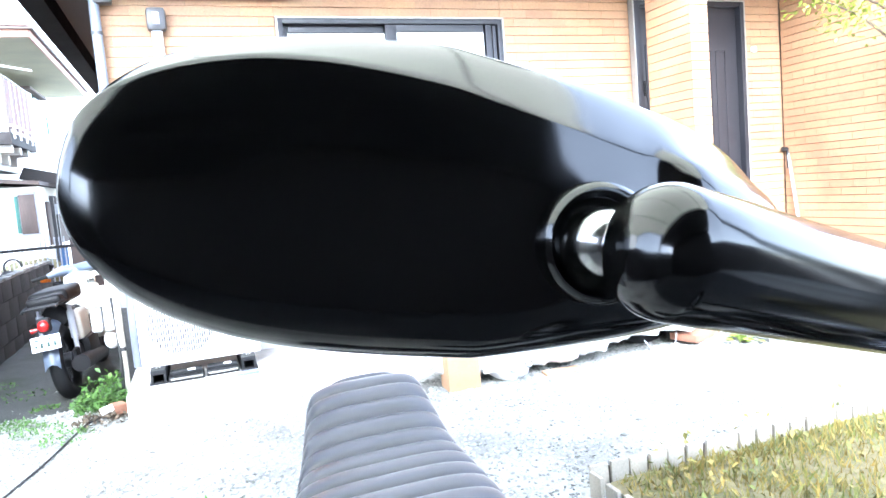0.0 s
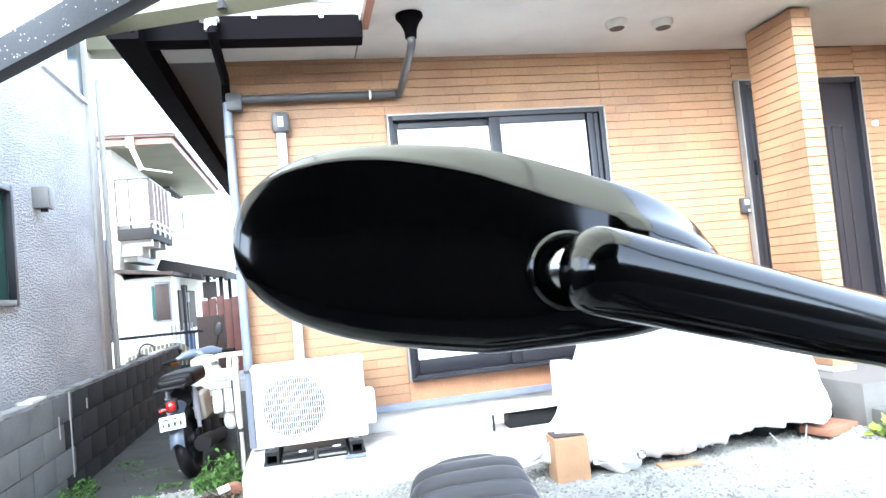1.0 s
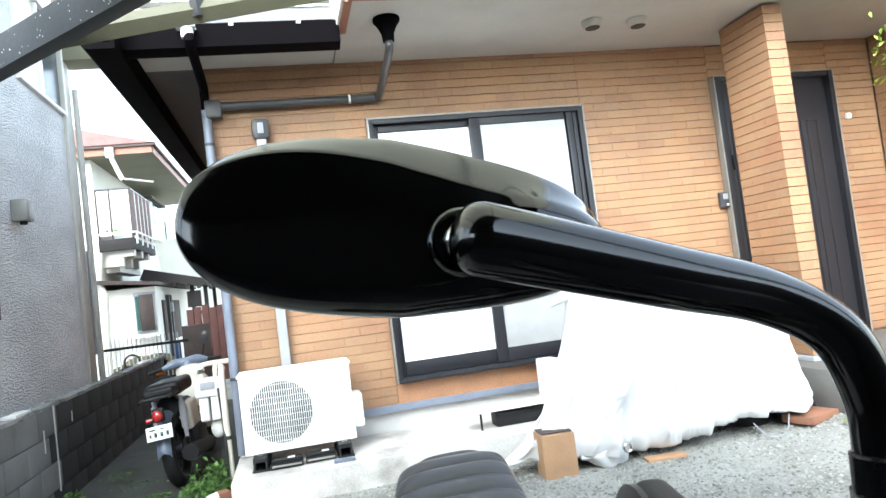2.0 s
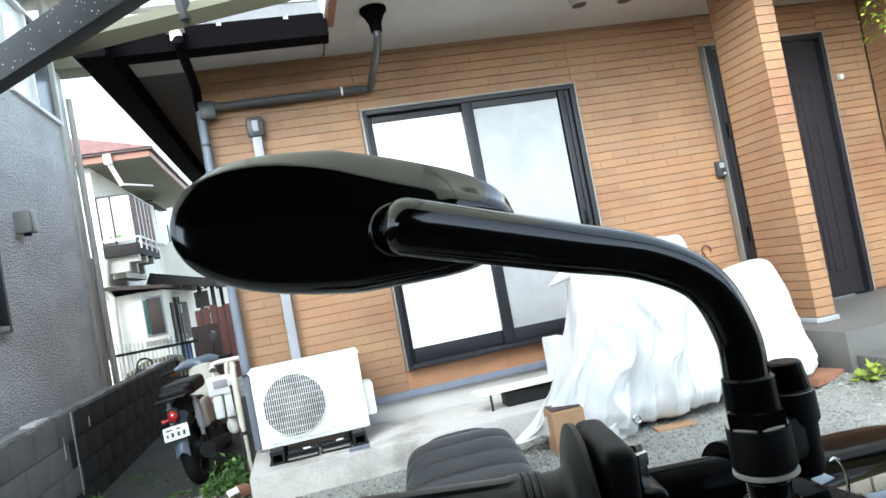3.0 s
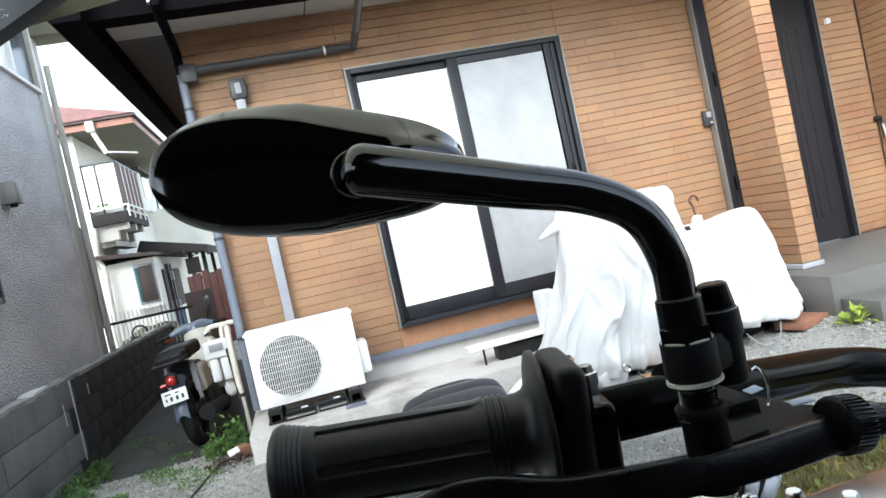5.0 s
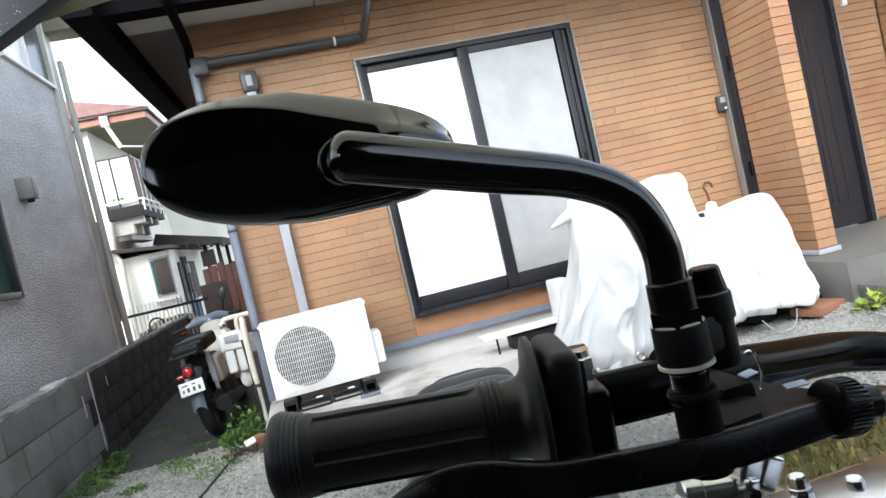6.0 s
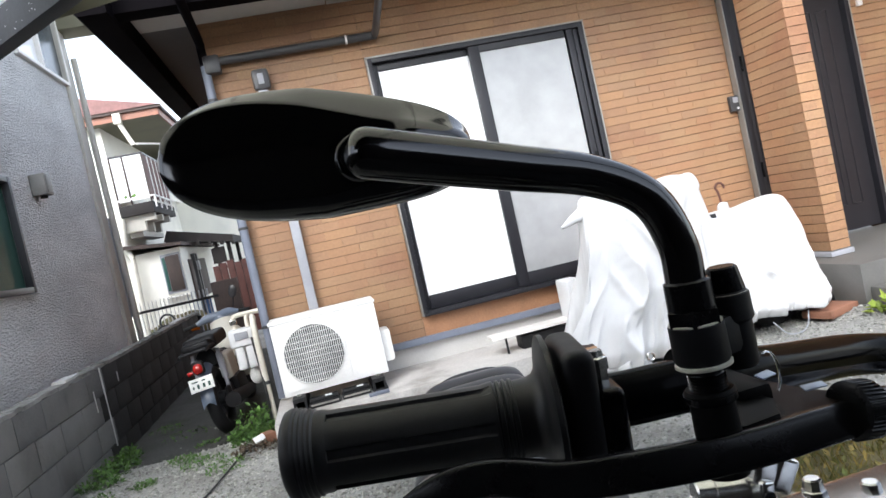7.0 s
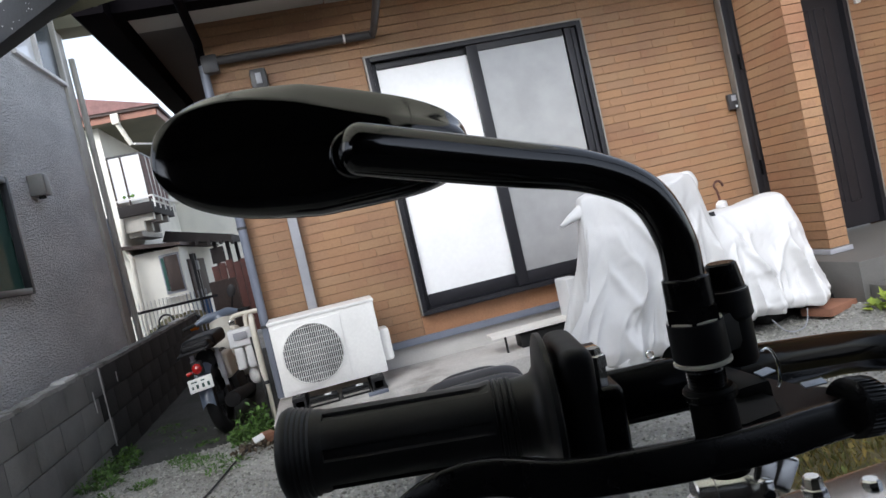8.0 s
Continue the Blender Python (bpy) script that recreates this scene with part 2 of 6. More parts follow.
def sheet(name, col, share):
    """A translucent plastic sheet that lets part of the daylight through."""
    m = bpy.data.materials.new(name)
    m.use_nodes = True
    nt = m.node_tree
    out = nt.nodes["Material Output"]
    a, b, mx = nt.nodes.new("ShaderNodeBsdfDiffuse"), nt.nodes.new("ShaderNodeBsdfTranslucent"), nt.nodes.new("ShaderNodeMixShader")
    n = nt.nodes.new("ShaderNodeTexNoise")
    n.inputs["Scale"].default_value = 1.5
    c = ramp(nt, n.outputs["Fac"], [(0.3, tint(col, 0.85)), (0.7, tint(col, 1.1))])
    for sh in (a, b):
        nt.links.new(c, sh.inputs["Color"])
    mx.inputs[0].default_value = share
    nt.links.new(a.outputs[0], mx.inputs[1])
    nt.links.new(b.outputs[0], mx.inputs[2])
    nt.links.new(mx.outputs[0], out.inputs["Surface"])
    return m


M["poly"] = sheet("grey_polycarbonate", (0.78, 0.765, 0.68), 0.82)

# ---------- mesh helpers ----------
def box(bm, cx, cy, cz, sx, sy, sz, bevel=0.0, rot=None, segs=2):
    r = bmesh.ops.create_cube(bm, size=1.0, matrix=Matrix.Translation((cx, cy, cz)) @ (rot.to_4x4() if rot else Matrix()) @ Matrix.Diagonal((sx, sy, sz, 1)))
    if bevel:
        es = list({e for v in r["verts"] for e in v.link_edges})
        bmesh.ops.bevel(bm, geom=es, offset=bevel, segments=segs, affect="EDGES", profile=0.6)


def rod(bm, a, b, r0, r1=None, seg=16, caps=True):
    a, b = Vector(a), Vector(b)
    d = b - a
    m = Matrix.Translation((a + b) / 2) @ d.to_track_quat("Z", "Y").to_matrix().to_4x4()
    bmesh.ops.create_cone(bm, cap_ends=caps, segments=seg, radius1=r0, radius2=r0 if r1 is None else r1, depth=d.length, matrix=m)


def ball(bm, c, r, seg=16, squash=(1, 1, 1), rot=None):
    bmesh.ops.create_uvsphere(bm, u_segments=seg, v_segments=max(6, seg // 2), radius=1.0, matrix=Matrix.Translation(c) @ (rot.to_4x4() if rot else Matrix()) @ Matrix.Diagonal((r * squash[0], r * squash[1], r * squash[2], 1)))


def smooth_line(pts, n=8):
    """A smooth line through a few points (Catmull-Rom)."""
    p = [Vector(q) for q in pts]
    p = [2 * p[0] - p[1]] + p + [2 * p[-1] - p[-2]]
    out = []
    for i in range(1, len(p) - 2):
        for k in range(n):
            t = k / n
            a, b, c, d = p[i - 1], p[i], p[i + 1], p[i + 2]
            out.append(0.5 * (2 * b + (c - a) * t + (2 * a - 5 * b + 4 * c - d) * t * t + (3 * b - a - 3 * c + d) * t ** 3))
    return out + [p[-2]]


def sq(c, p):
    return math.copysign(abs(c) ** p, c)


def sweep(bm, line, radii, seg=16, caps=True, flat=(1.0, 1.0), square=1.0):
    """A tube along a line; radii: one number or one per point; square under 1 makes it boxy."""
    n = len(line)
    if not isinstance(radii, (list, tuple)):
        radii = [radii] * n
    up = Vector((0, 0, 1))
    rings = []
    for i, p in enumerate(line):
        d = (line[min(i + 1, n - 1)] - line[max(i - 1, 0)]).normalized()
        side = d.cross(up)
        if side.length < 1e-3:
            side = d.cross(Vector((0, 1, 0)))
        side.normalize()
        top = side.cross(d).normalized()
        rings.append([bm.verts.new(p + radii[i] * (sq(math.cos(a), square) * side * flat[0] + sq(math.sin(a), square) * top * flat[1])) for a in (2 * math.pi * k / seg for k in range(seg))])
        up = top
    for r0, r1 in zip(rings, rings[1:]):
        for k in range(seg):
            bm.faces.new((r0[k], r0[(k + 1) % seg], r1[(k + 1) % seg], r1[k]))
    if caps:
        bm.faces.new(rings[0][::-1])
        bm.faces.new(rings[-1])


def lathe(bm, a, b, profile, seg=32):
    """A turned shape: profile of (distance along a-b in metres, radius)."""
    a, b = Vector(a), Vector(b)
    q = (b - a).normalized().to_track_quat("Z", "Y").to_matrix()
    rings = [[bm.verts.new(a + q @ Vector((r * math.cos(t), r * math.sin(t), h))) for t in (2 * math.pi * k / seg for k in range(seg))] for h, r in profile]
    for r0, r1 in zip(rings, rings[1:]):
        for k in range(seg):
            bm.faces.new((r0[k], r0[(k + 1) % seg], r1[(k + 1) % seg], r1[k]))
    bm.faces.new(rings[0][::-1])
    bm.faces.new(rings[-1])


def torus(bm, c, axis, R, r, seg=40, side=12):
    q = Vector(axis).normalized().to_track_quat("Z", "Y").to_matrix()
    c = Vector(c)
    rings = []
    for i in range(seg):
        t = 2 * math.pi * i / seg
        rings.append([bm.verts.new(c + q @ Vector(((R + r * math.cos(s)) * math.cos(t), (R + r * math.cos(s)) * math.sin(t), r * math.sin(s)))) for s in (2 * math.pi * k / side for k in range(side))])
    for i in range(seg):
        r0, r1 = rings[i], rings[(i + 1) % seg]
        for k in range(side):
            bm.faces.new((r0[k], r1[k], r1[(k + 1) % side], r0[(k + 1) % side]))


def prism(bm, outline, y0, y1, axis="y"):
    """An outline of (a, b) pairs pushed from y0 to y1 along an axis."""
    def at(a, b, d):
        return {"y": (a, d, b), "x": (d, a, b), "z": (a, b, d)}[axis]
    f = [bm.verts.new(at(a, b, y0)) for a, b in outline]
    g = [bm.verts.new(at(a, b, y1)) for a, b in outline]
    n = len(outline)
    bm.faces.new(f)
    bm.faces.new(g[::-1])
    for k in range(n):
        bm.faces.new((f[k], g[k], g[(k + 1) % n], f[(k + 1) % n]))


def finish(bm, name, soft):
    bmesh.ops.recalc_face_normals(bm, faces=bm.faces)
    me = bpy.data.meshes.new(name)
    bm.to_mesh(me)
    bm.free()
    if soft:
        me.polygons.foreach_set("use_smooth", [True] * len(me.polygons))
        me.set_sharp_from_angle(angle=radians(soft))
    return me


def part(name, bm, material, parent=None, label="", soft=35):
    ob = new(name, finish(bm, name, soft))
    ob.data.materials.append(M[material])
    if parent is not None:
        ob.parent = parent
        ob.matrix_parent_inverse = parent.matrix_basis.inverted()
    if label:
        tagged(ob, label)
    return ob


def thing(name, loc, label, category, group="", kind=""):
    ob = new(name)
    ob.empty_display_size = 0.1
    ob.matrix_basis = Matrix.Translation(loc)
    return tagged(ob, label, category, group, kind)


def solid(name, bm, material, label, category, group="", kind="", soft=35):
    return tagged(part(name, bm, material, None, "", soft), label, category, group, kind)


def B():
    return bmesh.new()


def smoothstep(a, b, x):
    t = min(1.0, max(0.0, (x - a) / (b - a)))
    return t * t * (3 - 2 * t)


def ground_z(x, y):
    """The gravel falls gently into the lane beside the house and rises a little towards the porch."""
    return -0.10 * smoothstep(-0.7, 0.6, y) * smoothstep(-1.0, -1.25, x) + 0.07 * smoothstep(2.1, 2.6, x) * smoothstep(-2.3, -1.3, y)


# ---------- ground ----------
def build_ground():
    bm = B()
    xs = [-60, -20, -8, -4] + [-3 + 0.12 * i for i in range(34)] + [1.2, 1.5, 1.8, 2.1, 2.25, 2.4, 2.6, 3, 5, 9, 20, 60]
    ys = [-60, -20, -9, -6] + [-5 + 0.15 * i for i in range(48)] + [3, 5, 9, 20, 60]
    grid = [[bm.verts.new((x, y, ground_z(x, y) + (0.006 * noise.noise((x * 3, y * 3, 0)) if abs(x) < 4 and abs(y) < 6 else 0))) for x in xs] for y in ys]
    for r0, r1 in zip(grid, grid[1:]):
        for k in range(len(xs) - 1):
            bm.faces.new((r0[k], r0[k + 1], r1[k + 1], r1[k]))
    solid("ground", bm, "gravel", "pale grey gravel yard and lane between the houses", "ground", kind="structure", soft=60)


build_ground()

# ---------- the house ----------
WALL_L, WALL_R, SOFFIT = -1.14, 4.45, 2.86
PITCH, TILE_LEN = 0.065, 0.2275
BASE = 0.345
WIN = (0.0, 1.675, 0.506, 2.415)
DOOR = (2.868, 4.012, 0.33, 2.575)


def build_wall():
    # backing wall with real openings, 0.14 thick
    bm = B()
    def slab(x0, x1, z0, z1):
        box(bm, (x0 + x1) / 2, 0.082, (z0 + z1) / 2, x1 - x0, 0.14, z1 - z0)
    slab(WALL_L, WIN[0], BASE, SOFFIT + 0.1)
    slab(WIN[0], WIN[1], BASE, WIN[2])
    slab(WIN[0], WIN[1], WIN[3], SOFFIT + 0.1)
    slab(WIN[1], DOOR[0], BASE, SOFFIT + 0.1)
    slab(DOOR[0], DOOR[1], DOOR[3], SOFFIT + 0.1)
    slab(DOOR[1], WALL_R + 0.2, 0.30, SOFFIT + 0.1)
    return solid("wall_front", bm, "joint", "house front wall clad in orange-brown brick-look siding", "wall", kind="structure", soft=0)


wall_front = build_wall()


def build_side_walls():
    bm = B()
    box(bm, WALL_L + 0.07, 3.65, 1.55, 0.14, 7.0, 2.6)
    solid("wall_left", bm, "tile_plain", "house side wall in brown siding", "wall", kind="structure", soft=0)
    bm = B()
    box(bm, WALL_R + 0.11, -1.60, 1.55, 0.14, 3.2, 2.6)
    box(bm, 1.6, 7.1, 1.55, 5.5, 0.14, 2.6)
    solid("wall_right", bm, "joint", "porch side wall clad in orange-brown brick-look siding", "wall", kind="structure", soft=0)
    bm = B()
    box(bm, 0.86, 0.07, 0.16, 3.98, 0.10, 0.37)
    box(bm, WALL_L + 0.08, 3.65, 0.12, 0.10, 7.0, 0.30)
    solid("foundation", bm, "concrete_wall", "pale grey rendered concrete house foundation", "foundation", kind="structure", soft=0)
    bm = B()
    box(bm, (WALL_L + 2.86) / 2, -0.006, BASE - 0.012, 2.86 - WALL_L, 0.036, 0.05, 0.004)
    solid("trim_base", bm, "pipe_blue", "blue-grey metal base flashing below the siding", "flashing", kind="structure")


build_side_walls()


def build_window():
    w = thing("window_1", (WIN[0], 0, WIN[2]), "dark bronze sliding window with one white and one frosted pane", "window", kind="structure")
    x0, x1, z0, z1 = WIN
    bm = B()
    t = 0.035
    box(bm, x0 + t / 2, -0.005, (z0 + z1) / 2, t, 0.09, z1 - z0, 0.003)
    box(bm, x1 - t / 2, -0.005, (z0 + z1) / 2, t, 0.09, z1 - z0, 0.003)
    box(bm, (x0 + x1) / 2, -0.003, z1 - t / 2, x1 - x0 - 2 * t, 0.10, t, 0.003)
    box(bm, (x0 + x1) / 2, -0.012, z0 + t / 2, x1 - x0 - 2 * t, 0.12, t, 0.003)
    box(bm, (x0 + x1) / 2, -0.055, z0 + 0.01, x1 - x0, 0.05, 0.02, 0.003)
    part("window_frame", bm, "alu", w)
    bm = B()
    e = 0.012
    box(bm, (x0 + x1) / 2, -0.03, z1 + e / 2, x1 - x0 + 2 * e, 0.06, e, 0.002)
    box(bm, x0 - e / 2, -0.03, (z0 + z1) / 2, e, 0.06, z1 - z0, 0.002)
    box(bm, x1 + e / 2, -0.03, (z0 + z1) / 2, e, 0.06, z1 - z0, 0.002)
    part("frame_edge", bm, "trim_grey", w, "thin grey frame edge")

    def sash(a, b, y, pane, left, right):
        bm = B()
        zb, zt = z0 + t + 0.003, z1 - t - 0.003
        box(bm, a + left / 2, y, (zb + zt) / 2, left, 0.032, zt - zb, 0.003)
        box(bm, b - right / 2, y, (zb + zt) / 2, right, 0.032, zt - zb, 0.003)
        box(bm, (a + b) / 2, y, zb + 0.05, b - a - left - right, 0.030, 0.10, 0.003)
        box(bm, (a + b) / 2, y, zt - 0.026, b - a - left - right, 0.030, 0.052, 0.003)
        s = part("sash", bm, "alu", w)
        bm = B()
        box(bm, (a + b) / 2, y + 0.002, (zb + zt) / 2 + 0.025, b - a - left - right + 0.01, 0.008, zt - zb - 0.14)
        part("pane", bm, pane, s)
        return s
    sash(x0 + t + 0.002, 0.815, 0.012, "pane_white", 0.032, 0.04)
    s = sash(0.755, x1 - t - 0.05, -0.026, "pane_grey", 0.085, 0.05)
    bm = B()
    box(bm, x1 - t - 0.030, -0.020, (z0 + z1) / 2, 0.03, 0.05, z1 - z0 - 0.09, 0.003)
    part("shutter_rail", bm, "alu", w)
    bm = B()
    box(bm, x1 - t - 0.062, -0.05, 1.36, 0.018, 0.02, 0.13, 0.005)
    part("handle", bm, "black_metal", s)
    bm = B()
    box(bm, (x0 + x1) / 2 , 0.20, (z0 + z1) / 2, x1 - x0 + 0.3, 0.02, z1 - z0 + 0.3)
    part("inner_blind", bm, "soffit_dark", w)


build_window()


def build_door():
    d = thing("door_1", (DOOR[0], 0, DOOR[2]), "dark grey panelled steel entrance door with a narrow side light", "door", kind="structure")
    x0, x1, z0, z1 = DOOR
    bm = B()
    box(bm, x0 + 0.03, -0.01, (z0 + z1) / 2, 0.06, 0.11, z1 - z0, 0.004)
    box(bm, x1 - 0.02, -0.01, (z0 + z1) / 2, 0.04, 0.11, z1 - z0, 0.004)
    box(bm, (x0 + x1) / 2 + 0.01, -0.008, z1 - 0.02, x1 - x0 - 0.10, 0.10, 0.04, 0.004)
    box(bm, x0 + 0.235, -0.01, (z0 + z1) / 2 - 0.02, 0.05, 0.10, z1 - z0 - 0.05, 0.004)
    part("door_frame", bm, "alu", d)
    bm = B()
    box(bm, x0 + 0.135, 0.01, (z0 + z1) / 2 - 0.02, 0.148, 0.03, z1 - z0 - 0.05, 0.004)
    part("side_panel", bm, "door", d)
    bm = B()
    box(bm, x0 + 0.15, -0.008, 1.55, 0.035, 0.012, 1.35, 0.003)
    part("side_pane", bm, "alu", d)
    lx0, lx1 = x0 + 0.262, x1 - 0.042
    bm = B()
    box(bm, (lx0 + lx1) / 2, 0.015, (z0 + z1) / 2 - 0.018, lx1 - lx0, 0.045, z1 - z0 - 0.05, 0.003)
    leaf = part("door_leaf", bm, "door", d)
    for cx in (lx0 + 0.16, lx0 + 0.34, lx0 + 0.50, lx0 + 0.655):
        bm = B()
        w = 0.10
        for sx in (-w / 2, w / 2):
            box(bm, cx + sx, -0.0105, 1.36, 0.012, 0.012, 1.62, 0.004)
        box(bm, cx, -0.0105, 2.17, w - 0.014, 0.012, 0.012, 0.003)
        box(bm, cx, -0.0105, 0.55, w - 0.014, 0.012, 0.012, 0.003)
        part("panel_moulding", bm, "door", leaf)
    bm = B()
    rod(bm, (lx0 + 0.07, -0.06, 1.05), (lx0 + 0.07, -0.06, 1.65), 0.012)
    for z in (1.1, 1.6):
        rod(bm, (lx0 + 0.07, -0.06, z), (lx0 + 0.07, -0.006, z), 0.008)
    part("door_handle", bm, "black_metal", leaf)
    for z in (1.86, 1.0):
        bm = B()
        rod(bm, (x0 + 0.062, -0.072, z - 0.06), (x0 + 0.062, -0.072, z + 0.06), 0.008)
        part("hinge", bm, "black_metal", d)
    bm = B()
    box(bm, x0 - 0.006, -0.035, (z0 + z1) / 2, 0.012, 0.065, z1 - z0 + 0.02, 0.002)
    box(bm, x1 + 0.006, -0.035, (z0 + z1) / 2, 0.012, 0.065, z1 - z0 + 0.02, 0.002)
    box(bm, (x0 + x1) / 2, -0.035, z1 + 0.006, x1 - x0, 0.065, 0.012, 0.002)
    part("frame_edge", bm, "trim_grey", d)
    i = thing("intercom", (2.835, -0.03, 1.565), "small grey door intercom on the siding", "intercom")
    bm = B()
    box(bm, 2.822, -0.030, 1.565, 0.085, 0.032, 0.125, 0.006)
    part("body", bm, "pipe", i)
    bm = B()
    box(bm, 2.828, -0.048, 1.592, 0.045, 0.006, 0.045, 0.003)
    part("lens_plate", bm, "conduit", i)
    bm = B()
    rod(bm, (2.840, -0.046, 1.525), (2.840, -0.052, 1.525), 0.010)
    part("button", bm, "plastic_white", i)
    bm = B()
    box(bm, 4.16, -0.012, 2.177, 0.05, 0.03, 0.05, 0.008)
    solid("wall_button", bm, "plastic_white", "small white socket cover on the siding", "socket")


build_door()


def build_roof():
    bm = B()
    box(bm, (-1.476 - 0.20) / 2, -0.31, SOFFIT + 0.02, 1.276, 0.60, 0.04)
    box(bm, 2.45, -0.56, SOFFIT + 0.02, 5.28, 1.12, 0.04)
    solid("ceiling_eaves", bm, "soffit", "pale grey board soffit below the eaves", "soffit", kind="structure", soft=0)
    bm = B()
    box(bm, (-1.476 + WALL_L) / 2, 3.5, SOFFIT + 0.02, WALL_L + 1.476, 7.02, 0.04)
    solid("ceiling_side_eaves", bm, "soffit_dark", "grey soffit along the side eaves, shade put into its colour", "soffit", kind="structure", soft=0)
    bm = B()
    v = [bm.verts.new(p) for p in ((-1.63, -0.64, 3.01), (5.2, -0.64, 3.01), (5.2, 4.0, 4.6), (0.6, 4.0, 4.6), (-1.63, 7.4, 3.01), (5.2, 7.4, 3.01), (-1.63, -0.64, 2.93), (5.2, -0.64, 2.93), (5.2, 7.4, 2.93), (-1.63, 7.4, 2.93))]
    for f in ((0, 1, 2, 3), (0, 3, 4), (3, 2, 5, 4), (0, 6, 7, 1), (4, 9, 6, 0), (5, 8, 9, 4), (1, 7, 8, 5, 2), (6, 9, 8, 7)):
        bm.faces.new([v[k] for k in f])
    solid("roof", bm, "roof_grey", "low pitched grey tiled house roof", "roof", kind="structure", soft=0)
    # gutters
    g = thing("gutter", (-1.1, -0.66, 2.8), "dark brown box gutter along the front eaves", "gutter", group="gutters", kind="structure")
    bm = B()
    prism(bm, ((-0.740, 2.885), (-0.730, 2.750), (-0.650, 2.735), (-0.615, 2.735), (-0.615, 2.97), (-0.63, 2.97), (-0.63, 2.755), (-0.715, 2.765), (-0.725, 2.885)), -1.476, -0.205, "x")
    part("trough", bm, "gutter", g)
    bm = B()
    box(bm, -0.94, -0.60, 3.020, 1.42, 0.10, 0.014)
    box(bm, -0.94, -0.62, 3.065, 1.42, 0.10, 0.014)
    part("roof_edge", bm, "white_trim", g, "white metal roof edge")
    for x in (-1.35, -0.85, -0.45):
        bm = B()
        box(bm, x, -0.742, 2.877, 0.03, 0.012, 0.02, 0.003)
        part("bracket", bm, "conduit", g)
    g = thing("gutter", (-1.7, 2, 2.8), "dark brown box gutter along the side eaves", "gutter", group="gutters", kind="structure")
    bm = B()
    prism(bm, ((-1.660, 2.97), (-1.650, 2.72), (-1.630, 2.700), (-1.487, 2.700), (-1.477, 2.706), (-1.477, 2.97), (-1.500, 2.97), (-1.500, 2.735), (-1.625, 2.74), (-1.640, 2.97)), -0.90, 7.4, "y")
    part("trough", bm, "gutter", g)
    # porch roof edge
    p = thing("porch_roof", (2.4, -1.15, 2.83), "white porch roof fascia with a red-brown lower trim", "porch roof", kind="structure")
    bm = B()
    box(bm, 2.455, -1.145, 2.985, 5.29, 0.05, 0.27, 0.004)
    box(bm, -0.195, -0.87, 2.985, 0.05, 0.50, 0.27, 0.004)
    part("fascia", bm, "white_trim", p)
    bm = B()
    box(bm, 2.44, -1.135, 2.845, 5.24, 0.04, 0.024, 0.003)
    box(bm, -0.178, -0.87, 2.845, 0.045, 0.49, 0.024, 0.003)
    part("trim", bm, "trim_red", p, "red-brown edge trim")
    bm = B()
    box(bm, 2.5, -0.6, 3.13, 5.4, 1.14, 0.03)
    part("deck", bm, "white_trim", p)
    for x in (1.56, 1.91):
        v = thing("soffit_vent", (x, -0.625, SOFFIT), "round beige vent cap in the porch soffit", "vent", group="soffit vents")
        bm = B()
        lathe(bm, (x, -0.625, SOFFIT), (x, -0.625, SOFFIT - 0.1), [(0, 0.072), (0.012, 0.074), (0.035, 0.066), (0.05, 0.058)], 24)
        part("cap", bm, "stucco_trim", v)
        bm = B()
        lathe(bm, (x, -0.625, SOFFIT - 0.0505), (x, -0.625, SOFFIT - 0.1), [(0, 0.052), (0.004, 0.048)], 24)
        part("grille", bm, "wood_dark", v)


build_roof()


def build_pillar():
    p = thing("pillar", (2.82, -0.70, 0.33), "deep narrow porch pillar clad in orange-brown brick-look siding", "pillar", kind="structure")
    x0, x1, y0, y1 = 2.745, 2.900, -0.855, -0.37
    bm = B()
    box(bm, (x0 + x1) / 2, (y0 + y1) / 2, 1.60, x1 - x0 - 0.024, y1 - y0 - 0.024, 2.46)
    part("core", bm, "joint", p)
    bm = B()
    box(bm, (x0 + x1) / 2, (y0 + y1) / 2, 0.35, x1 - x0 + 0.03, y1 - y0 + 0.03, 0.035, 0.004)
    part("base_flashing", bm, "conduit", p, "grey metal base flashing")
    return p, (x0, x1, y0, y1)


pillar, PIL = build_pillar()


def build_porch():
    bm = B()
    box(bm, 3.56, -0.665, 0.145, 2.0, 1.25, 0.37, 0.008)
    solid("porch_platform", bm, "porch", "dark grey stone-tiled porch platform", "porch", kind="structure")
    bm = B()
    box(bm, 3.58, -1.445, 0.085, 1.96, 0.30, 0.19, 0.006)
    solid("porch_step", bm, "porch", "dark grey stone-tiled entrance step", "step", kind="structure")
    bm = B()
    box(bm, 0.68, -0.335, 0.0325, 3.64, 0.72, 0.275, 0.012)
    for v in bm.verts:
        v.co += 0.004 * noise.noise_vector(v.co * 6)
    solid("concrete_apron", bm, "concrete", "worn pale concrete apron along the house", "apron", kind="structure")


build_porch()


